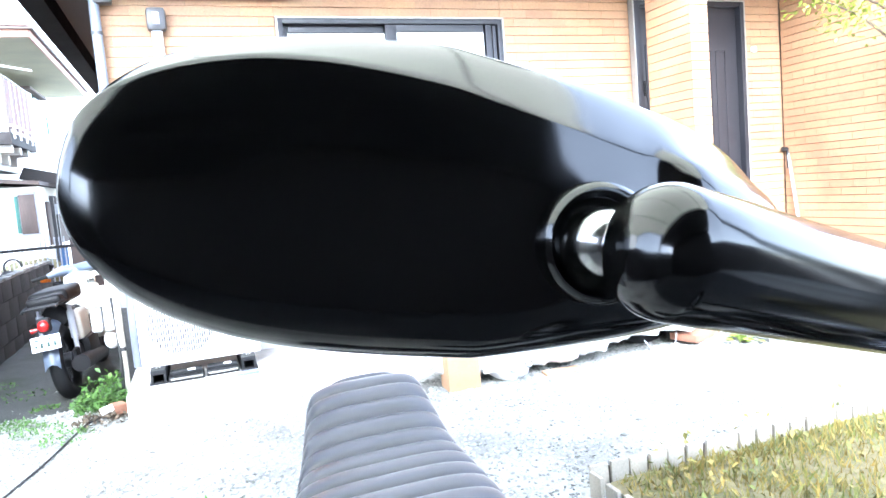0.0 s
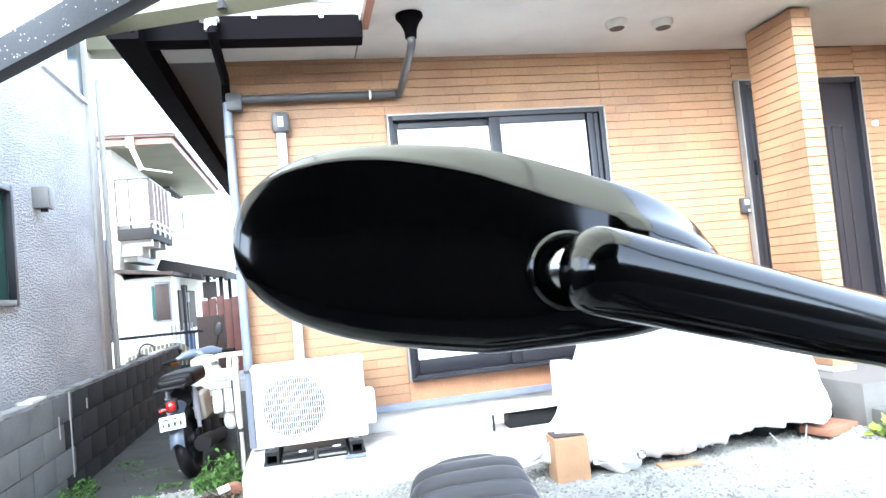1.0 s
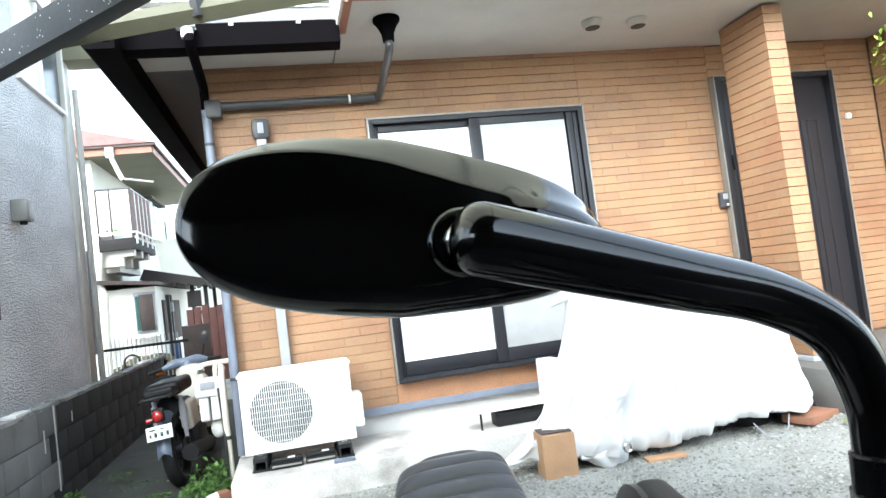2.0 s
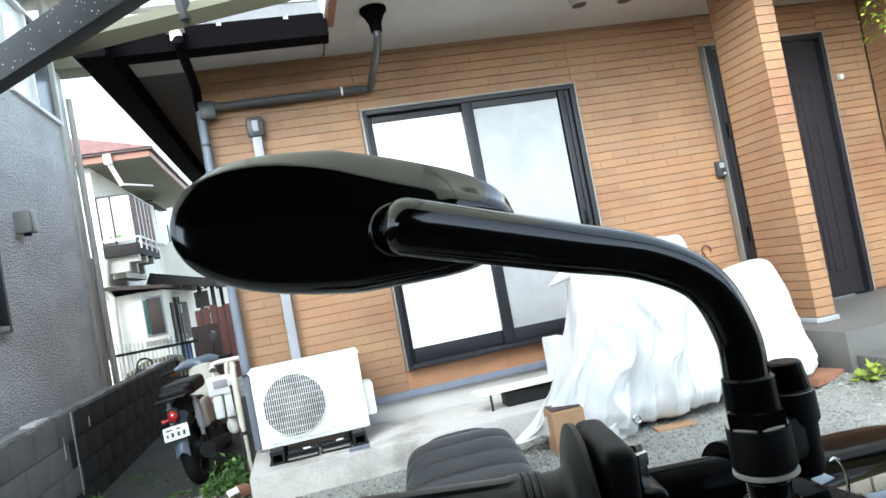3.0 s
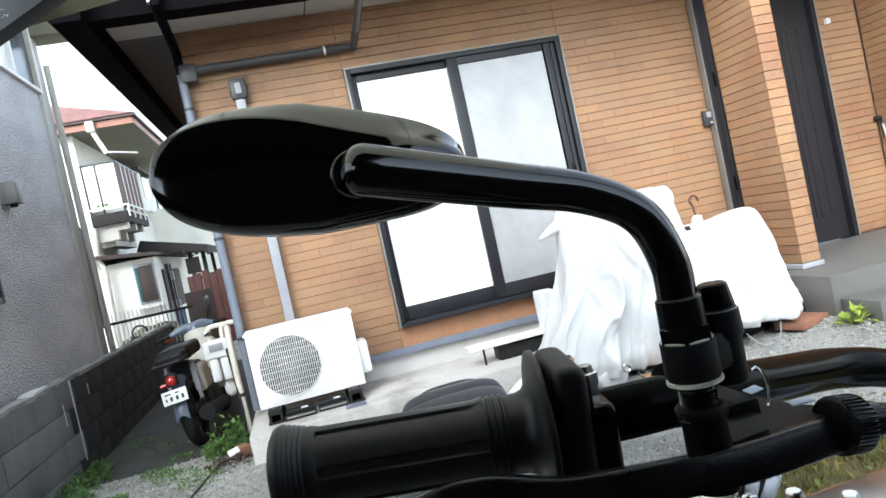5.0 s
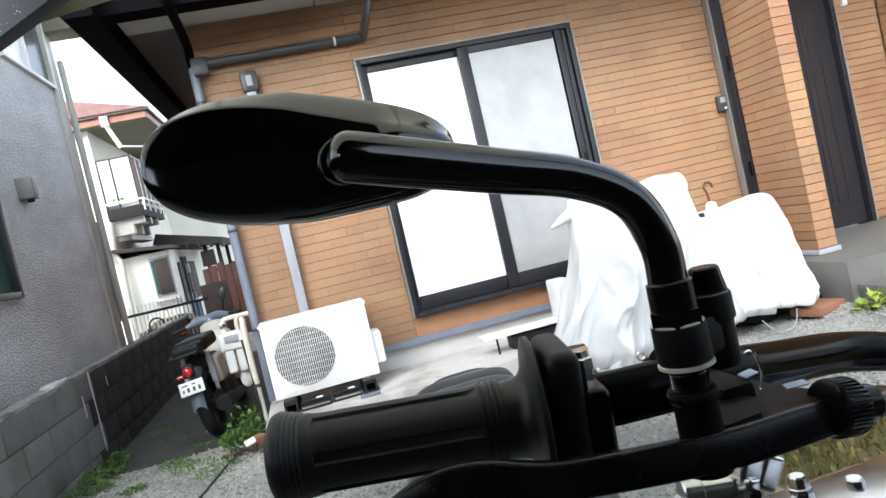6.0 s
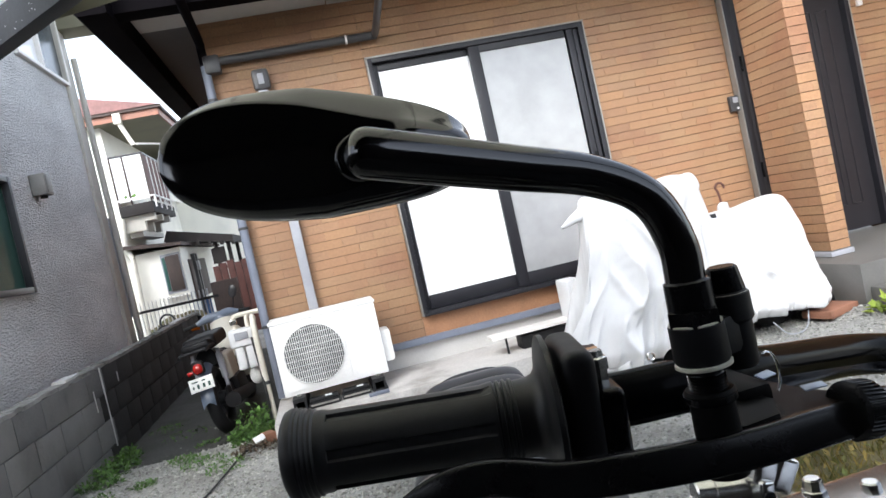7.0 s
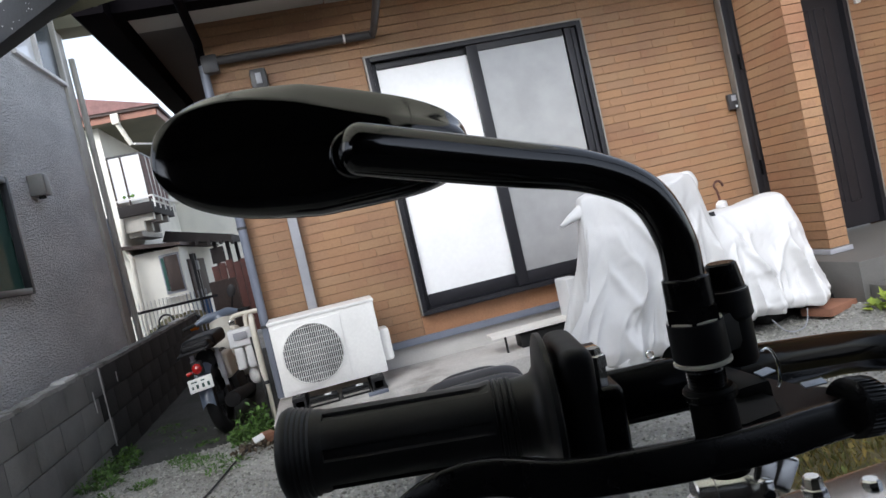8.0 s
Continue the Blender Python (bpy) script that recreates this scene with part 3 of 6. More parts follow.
# ---------- pipes on the house ----------
def build_pipes():
    p = thing("drain_pipe", (0.1, -0.5, 2.8), "dark grey rain pipe from the porch soffit along the wall", "pipe")
    bm = B()
    lathe(bm, (0.085, -0.79, SOFFIT), (0.085, -0.79, 2.4), [(0, 0.085), (0.02, 0.086), (0.05, 0.062), (0.10, 0.040), (0.15, 0.036)], 24)
    part("hopper", bm, "gutter", p, "black funnel hopper")
    bm = B()
    sweep(bm, smooth_line([(0.085, -0.79, 2.73), (0.085, -0.77, 2.665), (0.09, -0.42, 2.61), (0.095, -0.12, 2.575), (0.08, -0.078, 2.568)], 6), 0.026, 14)
    part("sloping_pipe", bm, "pipe", p)
    bm = B()
    rod(bm, (0.105, -0.07, 2.57), (-1.05, -0.07, 2.57), 0.030, seg=20)
    part("level_pipe", bm, "pipe", p)
    bm = B()
    rod(bm, (-0.125, -0.07, 2.57), (-0.110, -0.07, 2.57), 0.033, seg=20)
    part("clip", bm, "plastic_white", p, "white pipe clip")
    d = thing("downpipe", (-1.105, -0.07, 0.2), "blue-grey rain downpipe at the house corner", "pipe")
    bm = B()
    sweep(bm, smooth_line([(-1.09, -0.785, 2.80), (-1.09, -0.77, 2.745), (-1.10, -0.16, 2.70), (-1.105, -0.07, 2.67), (-1.105, -0.07, 2.5)], 6), 0.030, 14)
    part("offset_pipe", bm, "gutter", d)
    bm = B()
    rod(bm, (-1.10, -0.785, 2.850), (-1.10, -0.785, 2.785), 0.036)
    box(bm, -1.105, -0.785, 2.850, 0.11, 0.075, 0.014, 0.004)
    part("outlet", bm, "plastic_white", d, "pale plastic gutter outlet")
    bm = B()
    rod(bm, (-1.105, -0.07, 2.55), (-1.105, -0.07, 0.20), 0.030, seg=20)
    part("pipe", bm, "pipe_blue", d)
    bm = B()
    box(bm, -1.055, -0.07, 2.55, 0.11, 0.085, 0.13, 0.02)
    part("junction", bm, "pipe", d)
    for z in (2.3, 1.4, 0.7):
        bm = B()
        rod(bm, (-1.105, -0.07, z), (-1.105, -0.07, z + 0.02), 0.034, seg=20)
        box(bm, -1.105, -0.03, z + 0.01, 0.02, 0.06, 0.015)
        part("bracket", bm, "pipe", d)
    c = thing("duct_cover", (-0.75, -0.04, 0.76), "grey conduit cover for the air conditioner lines", "conduit")
    bm = B()
    box(bm, -0.760, -0.040, 1.45, 0.066, 0.06, 1.80, 0.010)
    part("cover", bm, "conduit", c)
    bm = B()
    box(bm, -0.757, -0.050, 2.40, 0.118, 0.085, 0.15, 0.030)
    part("cap", bm, "pipe", c, "dark rounded duct cap")
    bm = B()
    box(bm, -0.757, -0.096, 2.40, 0.04, 0.008, 0.075, 0.004)
    part("cap_front", bm, "conduit", c)
    w = thing("water_pipe", (-1.2, 0.02, 0.0), "cream plastic supply pipe beside the house corner", "pipe")
    bm = B()
    sweep(bm, smooth_line([(-1.20, 0.04, -0.08), (-1.20, 0.04, 0.3), (-1.20, 0.04, 0.72), (-1.20, 0.10, 0.775), (-1.22, 0.25, 0.78)], 6), 0.022, 14)
    part("pipe", bm, "white_pvc", w)
    bm = B()
    rod(bm, (-1.20, 0.04, 0.30), (-1.20, 0.04, 0.325), 0.026)
    part("clip", bm, "pipe", w)
    g = thing("gas_meter", (-1.33, 0.4, 0.38), "white gas meter with its pipes on the side wall", "gas meter")
    bm = B()
    box(bm, -1.335, 0.40, 0.635, 0.185, 0.14, 0.135, 0.018, segs=4)
    part("body", bm, "plastic_white", g)
    bm = B()
    box(bm, -1.335, 0.326, 0.650, 0.10, 0.012, 0.055, 0.004)
    part("dial_window", bm, "conduit", g)
    for x in (-1.372, -1.292):
        bm = B()
        box(bm, x, 0.40, 0.480, 0.068, 0.12, 0.175, 0.022, segs=4)
        part("lower_body", bm, "plastic_white", g)
    bm = B()
    ball(bm, (-1.30, 0.42, 0.325), 0.062, 18, (0.8, 0.6, 1.1))
    part("regulator", bm, "ac_wire", g)
    for x in (-1.38, -1.28):
        bm = B()
        sweep(bm, smooth_line([(x, 0.42, 0.66), (x, 0.42, 0.76), (x + 0.03, 0.42, 0.80), (-1.13, 0.42, 0.80)], 5), 0.018, 12)
        part("pipe", bm, "white_pvc", g)
    bm = B()
    box(bm, -1.38, 0.42, 0.755, 0.05, 0.05, 0.04, 0.006)
    part("valve", bm, "steel", g)
    bm = B()
    sweep(bm, smooth_line([(-1.22, 0.0, -0.02), (-1.215, 0.02, 0.30), (-1.235, 0.12, 0.55), (-1.26, 0.30, 0.62)], 6), 0.010, 8)
    part("cable", bm, "hose", g)


build_pipes()


# ---------- air conditioner ----------
def build_ac():
    x0, x1, y0, y1, z0, z1 = -1.06, -0.365, -0.467, -0.19, 0.272, 0.765
    a = thing("air_conditioner", ((x0 + x1) / 2, -0.33, 0.23), "ivory outdoor air conditioner unit on black plastic feet", "air conditioner")
    bm = B()
    box(bm, (x0 + x1) / 2, (y0 + y1) / 2, (z0 + z1) / 2, x1 - x0, y1 - y0, z1 - z0, 0.012)
    part("body", bm, "ac", a)
    bm = B()
    box(bm, (x0 + x1) / 2, (y0 + y1) / 2, z1 - 0.002, x1 - x0 + 0.016, y1 - y0 + 0.014, 0.022, 0.008)
    part("top_lid", bm, "ac", a)
    gx, gz, gr = -0.815, 0.515, 0.196
    bm = B()
    box(bm, gx, y0 - 0.003, gz, 0.43, 0.010, 0.43, 0.004)
    grille = part("grille", bm, "ac", a, "round wire fan grille on a square panel")
    bm = B()
    rod(bm, (gx, y0 - 0.0085, gz), (gx, y0 - 0.0105, gz), gr, seg=48)
    part("fan_opening", bm, "ac_dark", grille)
    bm = B()
    n = 29
    for i in range(n):
        dx = gr * 2 * ((i + 0.5) / n - 0.5)
        box(bm, gx + dx, y0 - 0.0165, gz, 0.0052, 0.002, 2 * math.sqrt(gr * gr - dx * dx) + 0.006)
    tagged(part("wire_mesh", bm, "ac_wire", grille), kind="stuff")
    for k in range(10):
        dz = gr * 2 * ((k + 0.5) / 10 - 0.5)
        bm = B()
        box(bm, gx, y0 - 0.0205, gz + dz, 2 * math.sqrt(gr * gr - dz * dz) + 0.008, 0.004, 0.0036, 0.0006)
        part("guard_bar", bm, "ac_wire", grille)
    bm = B()
    torus(bm, (gx, y0 - 0.012, gz), (0, 1, 0), gr + 0.002, 0.0045, 64, 8)
    part("guard_ring", bm, "ac", grille)
    bm = B()
    rod(bm, (gx, y0 - 0.012, gz), (gx, y0 - 0.0145, gz), 0.05, seg=24)
    part("hub", bm, "pipe", grille)
    bm = B()
    box(bm, x1 + 0.032, -0.33, 0.44, 0.07, 0.17, 0.22, 0.02)
    part("valve_cover", bm, "ac", a)
    for x in (-0.97, -0.45):
        bm = B()
        box(bm, x, -0.35, 0.258, 0.085, 0.44, 0.026, 0.004)
        for sx in (-1, 1):
            box(bm, x + sx * 0.036, -0.35, 0.217, 0.013, 0.438, 0.060, 0.003)
        box(bm, x, -0.35, 0.192, 0.105, 0.44, 0.012, 0.003)
        f = part("foot", bm, "black_rubber", a)
        bm = B()
        lathe(bm, (x, -0.52, 0.270), (x, -0.52, 0.30), [(0, 0.016), (0.010, 0.016), (0.011, 0.008), (0.018, 0.008)], 6)
        part("bolt", bm, "steel", f, soft=20)
    a.matrix_basis = Matrix.Translation((0, 0.045, -0.016)) @ a.matrix_basis
    for x, y, w in ((-0.815, -0.47, 0.20), (-0.605, -0.45, 0.19)):
        r = thing("spare_rail", (x, y, 0.17), "loose black mounting rail with a pale end cap", "rail", group="rails under the unit")
        bm = B()
        box(bm, x, y, 0.1855, w, 0.13, 0.030, 0.006)
        box(bm, x, y + 0.01, 0.212, w * 0.92, 0.08, 0.022, 0.006)
        part("body", bm, "black_rubber", r)
        bm = B()
        box(bm, x + 0.03, y - 0.015, 0.2265, 0.045, 0.035, 0.006, 0.002)
        part("clip", bm, "plastic_white", r, "pale plastic clip")
        bm = B()
        box(bm, x, y - 0.067, 0.190, w * 0.9, 0.005, 0.012, 0.001)
        part("edge_strip", bm, "trim_grey", r)
    bm = B()
    box(bm, -0.47, -0.62, 0.180, 0.13, 0.05, 0.018, 0.004)
    solid("stone_offcut", bm, "pipe_blue", "grey offcut on the concrete apron", "offcut")


build_ac()


# ---------- things along the apron ----------
def build_apron_things():
    w = thing("low_bench", (0.7, -0.36, 0.17), "white painted board on short dark legs", "bench")
    bm = B()
    box(bm, 0.72, -0.40, 0.295, 0.72, 0.16, 0.022, 0.004)
    part("board", bm, "white_trim", w)
    for x in (0.46, 1.02):
        bm = B()
        rod(bm, (x, -0.45, 0.17), (x, -0.45, 0.284), 0.008)
        part("leg", bm, "black_rubber", w)
    bm = B()
    box(bm, 0.80, -0.37, 0.217, 0.46, 0.14, 0.094, 0.01)
    solid("dark_box", bm, "black_rubber", "dark box below the white board", "case")
    b = thing("carton", (0.68, -1.18, 0.0), "plain brown cardboard box on the gravel", "box")
    bm = B()
    box(bm, 0.708, -1.115, 0.122, 0.195, 0.17, 0.244, 0.003, Matrix.Rotation(radians(-4), 3, "Z"))
    part("body", bm, "cardboard", b)
    bm = B()
    # Thin dark plate stands for the shade inside the open box.
    box(bm, 0.712, -1.10, 0.250, 0.18, 0.15, 0.006, 0.002, Matrix.Rotation(radians(-4), 3, "Z"))
    part("shaded_top", bm, "wood_dark", b, "dark plate for the shade in the open top")
    bm = B()
    box(bm, 1.005, -0.42, 0.37, 0.13, 0.22, 0.40, 0.02)
    for v in bm.verts:
        v.co += 0.012 * noise.noise_vector(v.co * 9)
    solid("foam_box", bm, "plastic_white", "white foam box wrapped in plastic beside the cover", "box")
    bm = B()
    box(bm, 2.40, -1.16, 0.070, 0.28, 0.20, 0.05, 0.005, Matrix.Rotation(radians(16), 3, "Z"))
    solid("paving_brick", bm, "brownboard", "red-brown paving slab lying on the gravel", "brick")
    bm = B()
    box(bm, 1.34, -1.215, 0.010, 0.24, 0.09, 0.018, 0.003, Matrix.Rotation(radians(-6), 3, "Z"))
    solid("plywood_scrap", bm, "cardboard", "thin plywood scrap on the gravel below the cover", "board")
    bm = B()
    ball(bm, (2.44, -0.90, 0.075), 0.085, 28, (1.15, 0.7, 0.55))
    for v in bm.verts:
        v.co += 0.032 * noise.noise_vector(v.co * 18) + 0.012 * noise.noise_vector(v.co * 45)
        v.co.z = max(v.co.z, 0.045)
    solid("plastic_bag", bm, "plastic_white", "crumpled white plastic bag beside the porch", "bag")
    bm = B()
    torus(bm, (2.535, -1.02, 0.085), (0.2, -1, 0.3), 0.035, 0.016, 24, 10)
    solid("rubber_ring", bm, "black_rubber", "black rubber ring lying against the porch", "ring")
    u = thing("umbrella", (2.25, -0.48, 0.17), "closed clear umbrella with a wooden crook handle", "umbrella")
    bm = B()
    h = [(2.245, -0.48, 0.84), (2.235, -0.48, 0.92)] + [(2.253 + 0.035 * math.cos(t), -0.48, 0.955 + 0.035 * math.sin(t)) for t in (math.pi * (1 - k / 6) for k in range(7))] + [(2.287, -0.48, 0.945)]
    sweep(bm, smooth_line(h, 3), 0.008, 10)
    part("handle", bm, "fence_red", u)
    bm = B()
    rod(bm, (2.263, -0.48, 0.171), (2.246, -0.48, 0.85), 0.006)
    part("shaft", bm, "steel", u)
    bm = B()
    lathe(bm, (2.246, -0.48, 0.85), (2.262, -0.48, 0.25), [(0, 0.015), (0.02, 0.045), (0.12, 0.05), (0.5, 0.012)], 12)
    for v in bm.verts:
        v.co += 0.012 * noise.noise_vector(v.co * 20)
    part("canopy", bm, "plastic_white", u)
    s = thing("shovel", (4.33, -0.12, 0.33), "black T-handled shovel leaning on the wall", "shovel")
    bm = B()
    rod(bm, (4.29, -0.20, 0.5), (4.34, -0.05, 1.22), 0.014)
    part("shaft", bm, "conduit", s)
    bm = B()
    rod(bm, (4.336, -0.06, 1.10), (4.345, -0.04, 1.27), 0.018)
    rod(bm, (4.28, -0.04, 1.275), (4.40, -0.04, 1.265), 0.020)
    part("handle", bm, "black_rubber", s)
    bm = B()
    box(bm, 4.28, -0.215, 0.445, 0.22, 0.02, 0.24, 0.006)
    part("blade", bm, "black_rubber", s)
    s.matrix_basis = Matrix.Translation((0.14, 0, 0)) @ s.matrix_basis


build_apron_things()


# ---------- covered motorcycle ----------
def build_covered_bike():
    c = thing("covered_motorcycle", (1.65, -0.9, 0), "motorcycle under a creased white cloth cover", "motorcycle")
    nx, nv = 300, 150
    X0, X1 = 0.84, 2.47

    def top(x):
        a = 1.10 * smoothstep(0.84, 0.97, x) + 0.03 * math.exp(-((x - 1.62) / 0.08) ** 2) + 0.02 * math.exp(-((x - 1.05) / 0.09) ** 2)
        a -= 0.27 * smoothstep(1.68, 1.79, x)
        a += 0.030 * math.exp(-((x - 2.27) / 0.14) ** 2)
        a -= 0.20 * smoothstep(2.34, 2.47, x) ** 1.5
        return max(a, 0.20)

    def ridge(a):
        return 1 - abs(math.sin(a)) ** 0.6
    bm = B()
    rows = []
    for i in range(nx + 1):
        x = X0 + (X1 - X0) * i / nx
        zt = top(x)
        el = min(1.0, max(0.01, (x - X0) / 0.34)) ** 0.85
        er = math.sqrt(min(1.0, max(0.004, (X1 - x) / 0.14)))
        ex = el * er
        wide = (0.40 * math.exp(-((x - 1.40) / 0.30) ** 2) + 0.17) * ex
        flare = (0.32 + 0.02 * math.sin(x * 3)) * ex
        row = []
        for k in range(nv + 1):
            v = k / nv * 2 - 1
            a = abs(v)
            sgn = 1 if v > 0 else -1
            roof = 0.14
            s = 0.0
            if a < roof:
                q = a / roof
                half = wide * 0.5 * math.sin(q * math.pi / 2)
                z = zt - 0.035 * (1 - math.cos(q * math.pi / 2))
            else:
                s = (a - roof) / (1 - roof)
                half = wide * 0.5 + (flare - wide * 0.5) * s ** 0.8
                hem = 0.072 + 0.016 * math.sin(x * 7.3 + 1) + 0.012 * noise.noise((x * 22, 0, 4)) + 0.070 * smoothstep(1.60, 2.10, x)
                z = (zt - 0.035) * (1 - s) + hem * s
                # long folds that fan out towards the hem, then small gathers along the drawcord
                wob = 0.9 * noise.noise((x * 2.0, s * 1.6, sgn)) + 0.35 * noise.noise((x * 6, s * 2.5, sgn + 5))
                ph = 11.0 * x + 2.4 * wob + (0 if sgn < 0 else 2)
                fold = 0.085 * (ridge(ph) - 0.35) * smoothstep(0.06, 0.75, s)
                fold += 0.060 * (ridge(23 * x + 3.2 * wob + 1.3) - 0.35) * smoothstep(0.10, 0.80, s) * (0.8 + noise.noise((x * 3, 1, 7)))
                fold += 0.034 * (ridge(47 * x + 3.0 * wob) - 0.35) * smoothstep(0.50, 0.95, s)
                half += fold * (0.45 + 0.55 * ex)
                half += 0.030 * noise.noise((x * 3.5, s * 3.2, sgn)) * smoothstep(0, 0.25, s)
                # slanting creases pulled from the bar ends and the seat
                for cx, cz, tilt in ((1.30, 0.75, 1.1), (1.55, 0.60, -0.8), (1.95, 0.55, 0.7), (2.15, 0.45, -1.0), (1.15, 0.50, 0.9)):
                    d = (x - cx) + tilt * (z - cz) * 0.55
                    half += 0.020 * math.exp(-(d / 0.022) ** 2) * math.exp(-((z - cz) / 0.20) ** 2) * ex
                half += 0.010 * (abs(noise.noise((x * 14 + s * 7, s * 8 - x * 4, sgn))) - 0.25) * smoothstep(0, 0.2, s)
                if s > 0.90:
                    half -= 0.055 * ((s - 0.90) / 0.10) ** 1.5
            y = -0.93 - 0.12 * (1 - el) + sgn * half
            spread = -0.55 * s ** 2.2 * max(0.0, 1 - (x - X0) / 0.62) + 0.06 * s * max(0.0, 1 - (X1 - x) / 0.3)
            crease = 0.006 * noise.noise((x * 16, z * 9 + x * 5, sgn + 2))
            row.append(bm.verts.new((x + spread + 0.012 * noise.noise((x * 9, v * 5, 3)), y + crease * sgn * (0.3 + s), z + 0.010 * noise.noise((x * 7, v * 6, 9)))))
        rows.append(row)
    for r0, r1 in zip(rows, rows[1:]):
        for k in range(nv):
            bm.faces.new((r0[k], r0[k + 1], r1[k + 1], r1[k]))
    cover = part("cover", bm, "cover", c, "creased white cloth cover", soft=70)
    sol = cover.modifiers.new("thick", "SOLIDIFY")
    sol.thickness = 0.003
    # mirror lump and torn corner under the cloth
    bm = B()
    ball(bm, (1.69, -0.98, 1.03), 0.105, 24, (0.85, 0.8, 0.92))
    for v in bm.verts:
        v.co += 0.02 * noise.noise_vector(v.co * 11)
    part("mirror_lump", bm, "cover", c, soft=70)
    bm = B()
    lathe(bm, (1.00, -1.00, 1.03), (0.80, -1.02, 0.955), [(0, 0.055), (0.05, 0.045), (0.12, 0.03), (0.20, 0.008)], 14)
    for v in bm.verts:
        v.co += 0.012 * noise.noise_vector(v.co * 14)
    part("lever_lump", bm, "cover", c, soft=70)
    for x, z, w in ((1.665, 1.035, 0.075), (1.80, 0.815, 0.06)):
        bm = B()
        box(bm, x, -1.072 if z > 1 else -1.035, z, w, 0.008, 0.030, 0.003, Matrix.Rotation(radians(-25), 3, "X"))
        part("strap", bm, "black_rubber", c, "black strap")
    bm = B()
    torus(bm, (1.09, -1.258, 0.115), (0, -1, 0.25), 0.022, 0.008, 24, 8)
    part("eyelet", bm, "steel", c, "metal eyelet")
    for x in (1.18, 2.16):
        bm = B()
        torus(bm, (x, -0.93, 0.27), (0, 1, 0), 0.22, 0.05, 40, 12)
        part("tyre", bm, "black_rubber", c)
    bm = B()
    sweep(bm, smooth_line([(1.96, -1.20, 0.10), (2.02, -1.24, 0.02), (2.11, -1.25, 0.012), (2.19, -1.21, 0.04), (2.24, -1.17, 0.11)], 6), 0.004, 8)
    part("cord", bm, "conduit", c, "thin drawcord")
    bm = B()
    ball(bm, (1.00, -1.14, 0.06), 0.13, 24, (1.1, 0.55, 0.42))
    for v in bm.verts:
        v.co += 0.05 * noise.noise_vector(v.co * 13)
        v.co.z = max(v.co.z, 0.003)
    part("hanging_hem", bm, "cover", c, soft=70)


build_covered_bike()


# ---------- neighbour's house and boundary ----------
NX = -2.95


def build_neighbour():
    h = thing("neighbour_house", (NX, 1, 0), "grey textured neighbouring house with beige corner trim", "house")
    y0, y1 = -2.3, 3.61
    for sz in ((NX - 0.1, y0 / 2, 2.5, 0.2, -y0, 5.2), (NX - 0.1, 0.56, 0.61, 0.2, 1.12, 1.42), (NX - 0.1, 0.56, 3.685, 0.2, 1.12, 2.83), (NX - 0.1, 2.39, 1.74, 0.2, 2.54, 3.68), (NX - 0.1, 1.585, 4.34, 0.2, 0.93, 1.52), (NX - 3.0, y1 - 0.1, 2.5, 5.6, 0.2, 5.2), (NX - 3.0, y0 + 0.1, 2.5, 5.6, 0.2, 5.2)):
        bm = B()
        box(bm, *sz)
        part("wall", bm, "stucco", h)
    bm = B()
    box(bm, NX + 0.012, y1 - 0.10, 2.5, 0.05, 0.24, 5.2, 0.006)
    part("corner_trim", bm, "stucco_trim", h)
    bm = B()
    rod(bm, (NX + 0.075, y1 + 0.06, 0.3), (NX + 0.075, y1 + 0.06, 3.95), 0.035, seg=16)
    part("downpipe", bm, "stucco_trim", h)
    bm = B()
    box(bm, NX + 0.03, y1 + 0.04, 1.45, 0.03, 0.10, 1.2, 0.006)
    part("duct", bm, "conduit", h, "grey duct cover")
    w = part("window", _frame(NX + 0.012, 0.0, 1.12, 1.315, 2.28, 0.05), "pipe", h, "dark framed side window with greenish glass")
    bm = B()
    box(bm, NX - 0.03, 0.56, 1.80, 0.01, 1.06, 0.92)
    part("pane", bm, "glass_dark", w)
    w = part("window", _frame(NX + 0.012, 2.05, 3.45, 3.575, 4.65, 0.04), "white_trim", h, "white framed upper window")
    bm = B()
    box(bm, NX - 0.03, 2.42, 4.11, 0.01, 0.70, 1.0)
    part("pane", bm, "pane_white", w)
    bm = B()
    box(bm, NX - 0.02, 3.09, 4.11, 0.02, 0.62, 1.0)
    part("pane", bm, "pane_blue", w, "blue-grey window pane")
    bm = B()
    box(bm, NX - 0.005, 2.77, 4.11, 0.05, 0.05, 1.0, 0.004)
    part("mullion", bm, "white_trim", w)
    v = part("vent_hood", _hood(), "trim_grey", h, "grey square vent hood")
    bm = B()
    rod(bm, (NX + 0.07, 1.70, 2.165), (NX + 0.07, 1.70, 2.14), 0.030)
    part("outlet", bm, "black_rubber", v)
    bm = B()
    box(bm, NX + 0.23, 3.62, 4.32, 0.46, 0.36, 0.18, 0.01)
    part("eave", bm, "eave", h, "brownish boarded eave end")
    bm = B()
    box(bm, NX - 2.7, 0.55, 5.15, 6.3, 6.5, 0.10)
    part("roof", bm, "stucco_trim", h)


def _frame(x, y0, y1, z0, z1, t):
    bm = B()
    for y in (y0 + t / 2, y1 - t / 2):
        box(bm, x, y, (z0 + z1) / 2, 0.06, t, z1 - z0, 0.004)
    for z in (z0 + t / 2, z1 - t / 2):
        box(bm, x, (y0 + y1) / 2, z, 0.058, y1 - y0 - 2 * t, t, 0.004)
    return bm


def _hood():
    bm = B()
    box(bm, NX + 0.065, 1.70, 2.26, 0.13, 0.16, 0.19, 0.008)
    box(bm, NX + 0.133, 1.70, 2.255, 0.006, 0.12, 0.15, 0.002)
    return bm


build_neighbour()


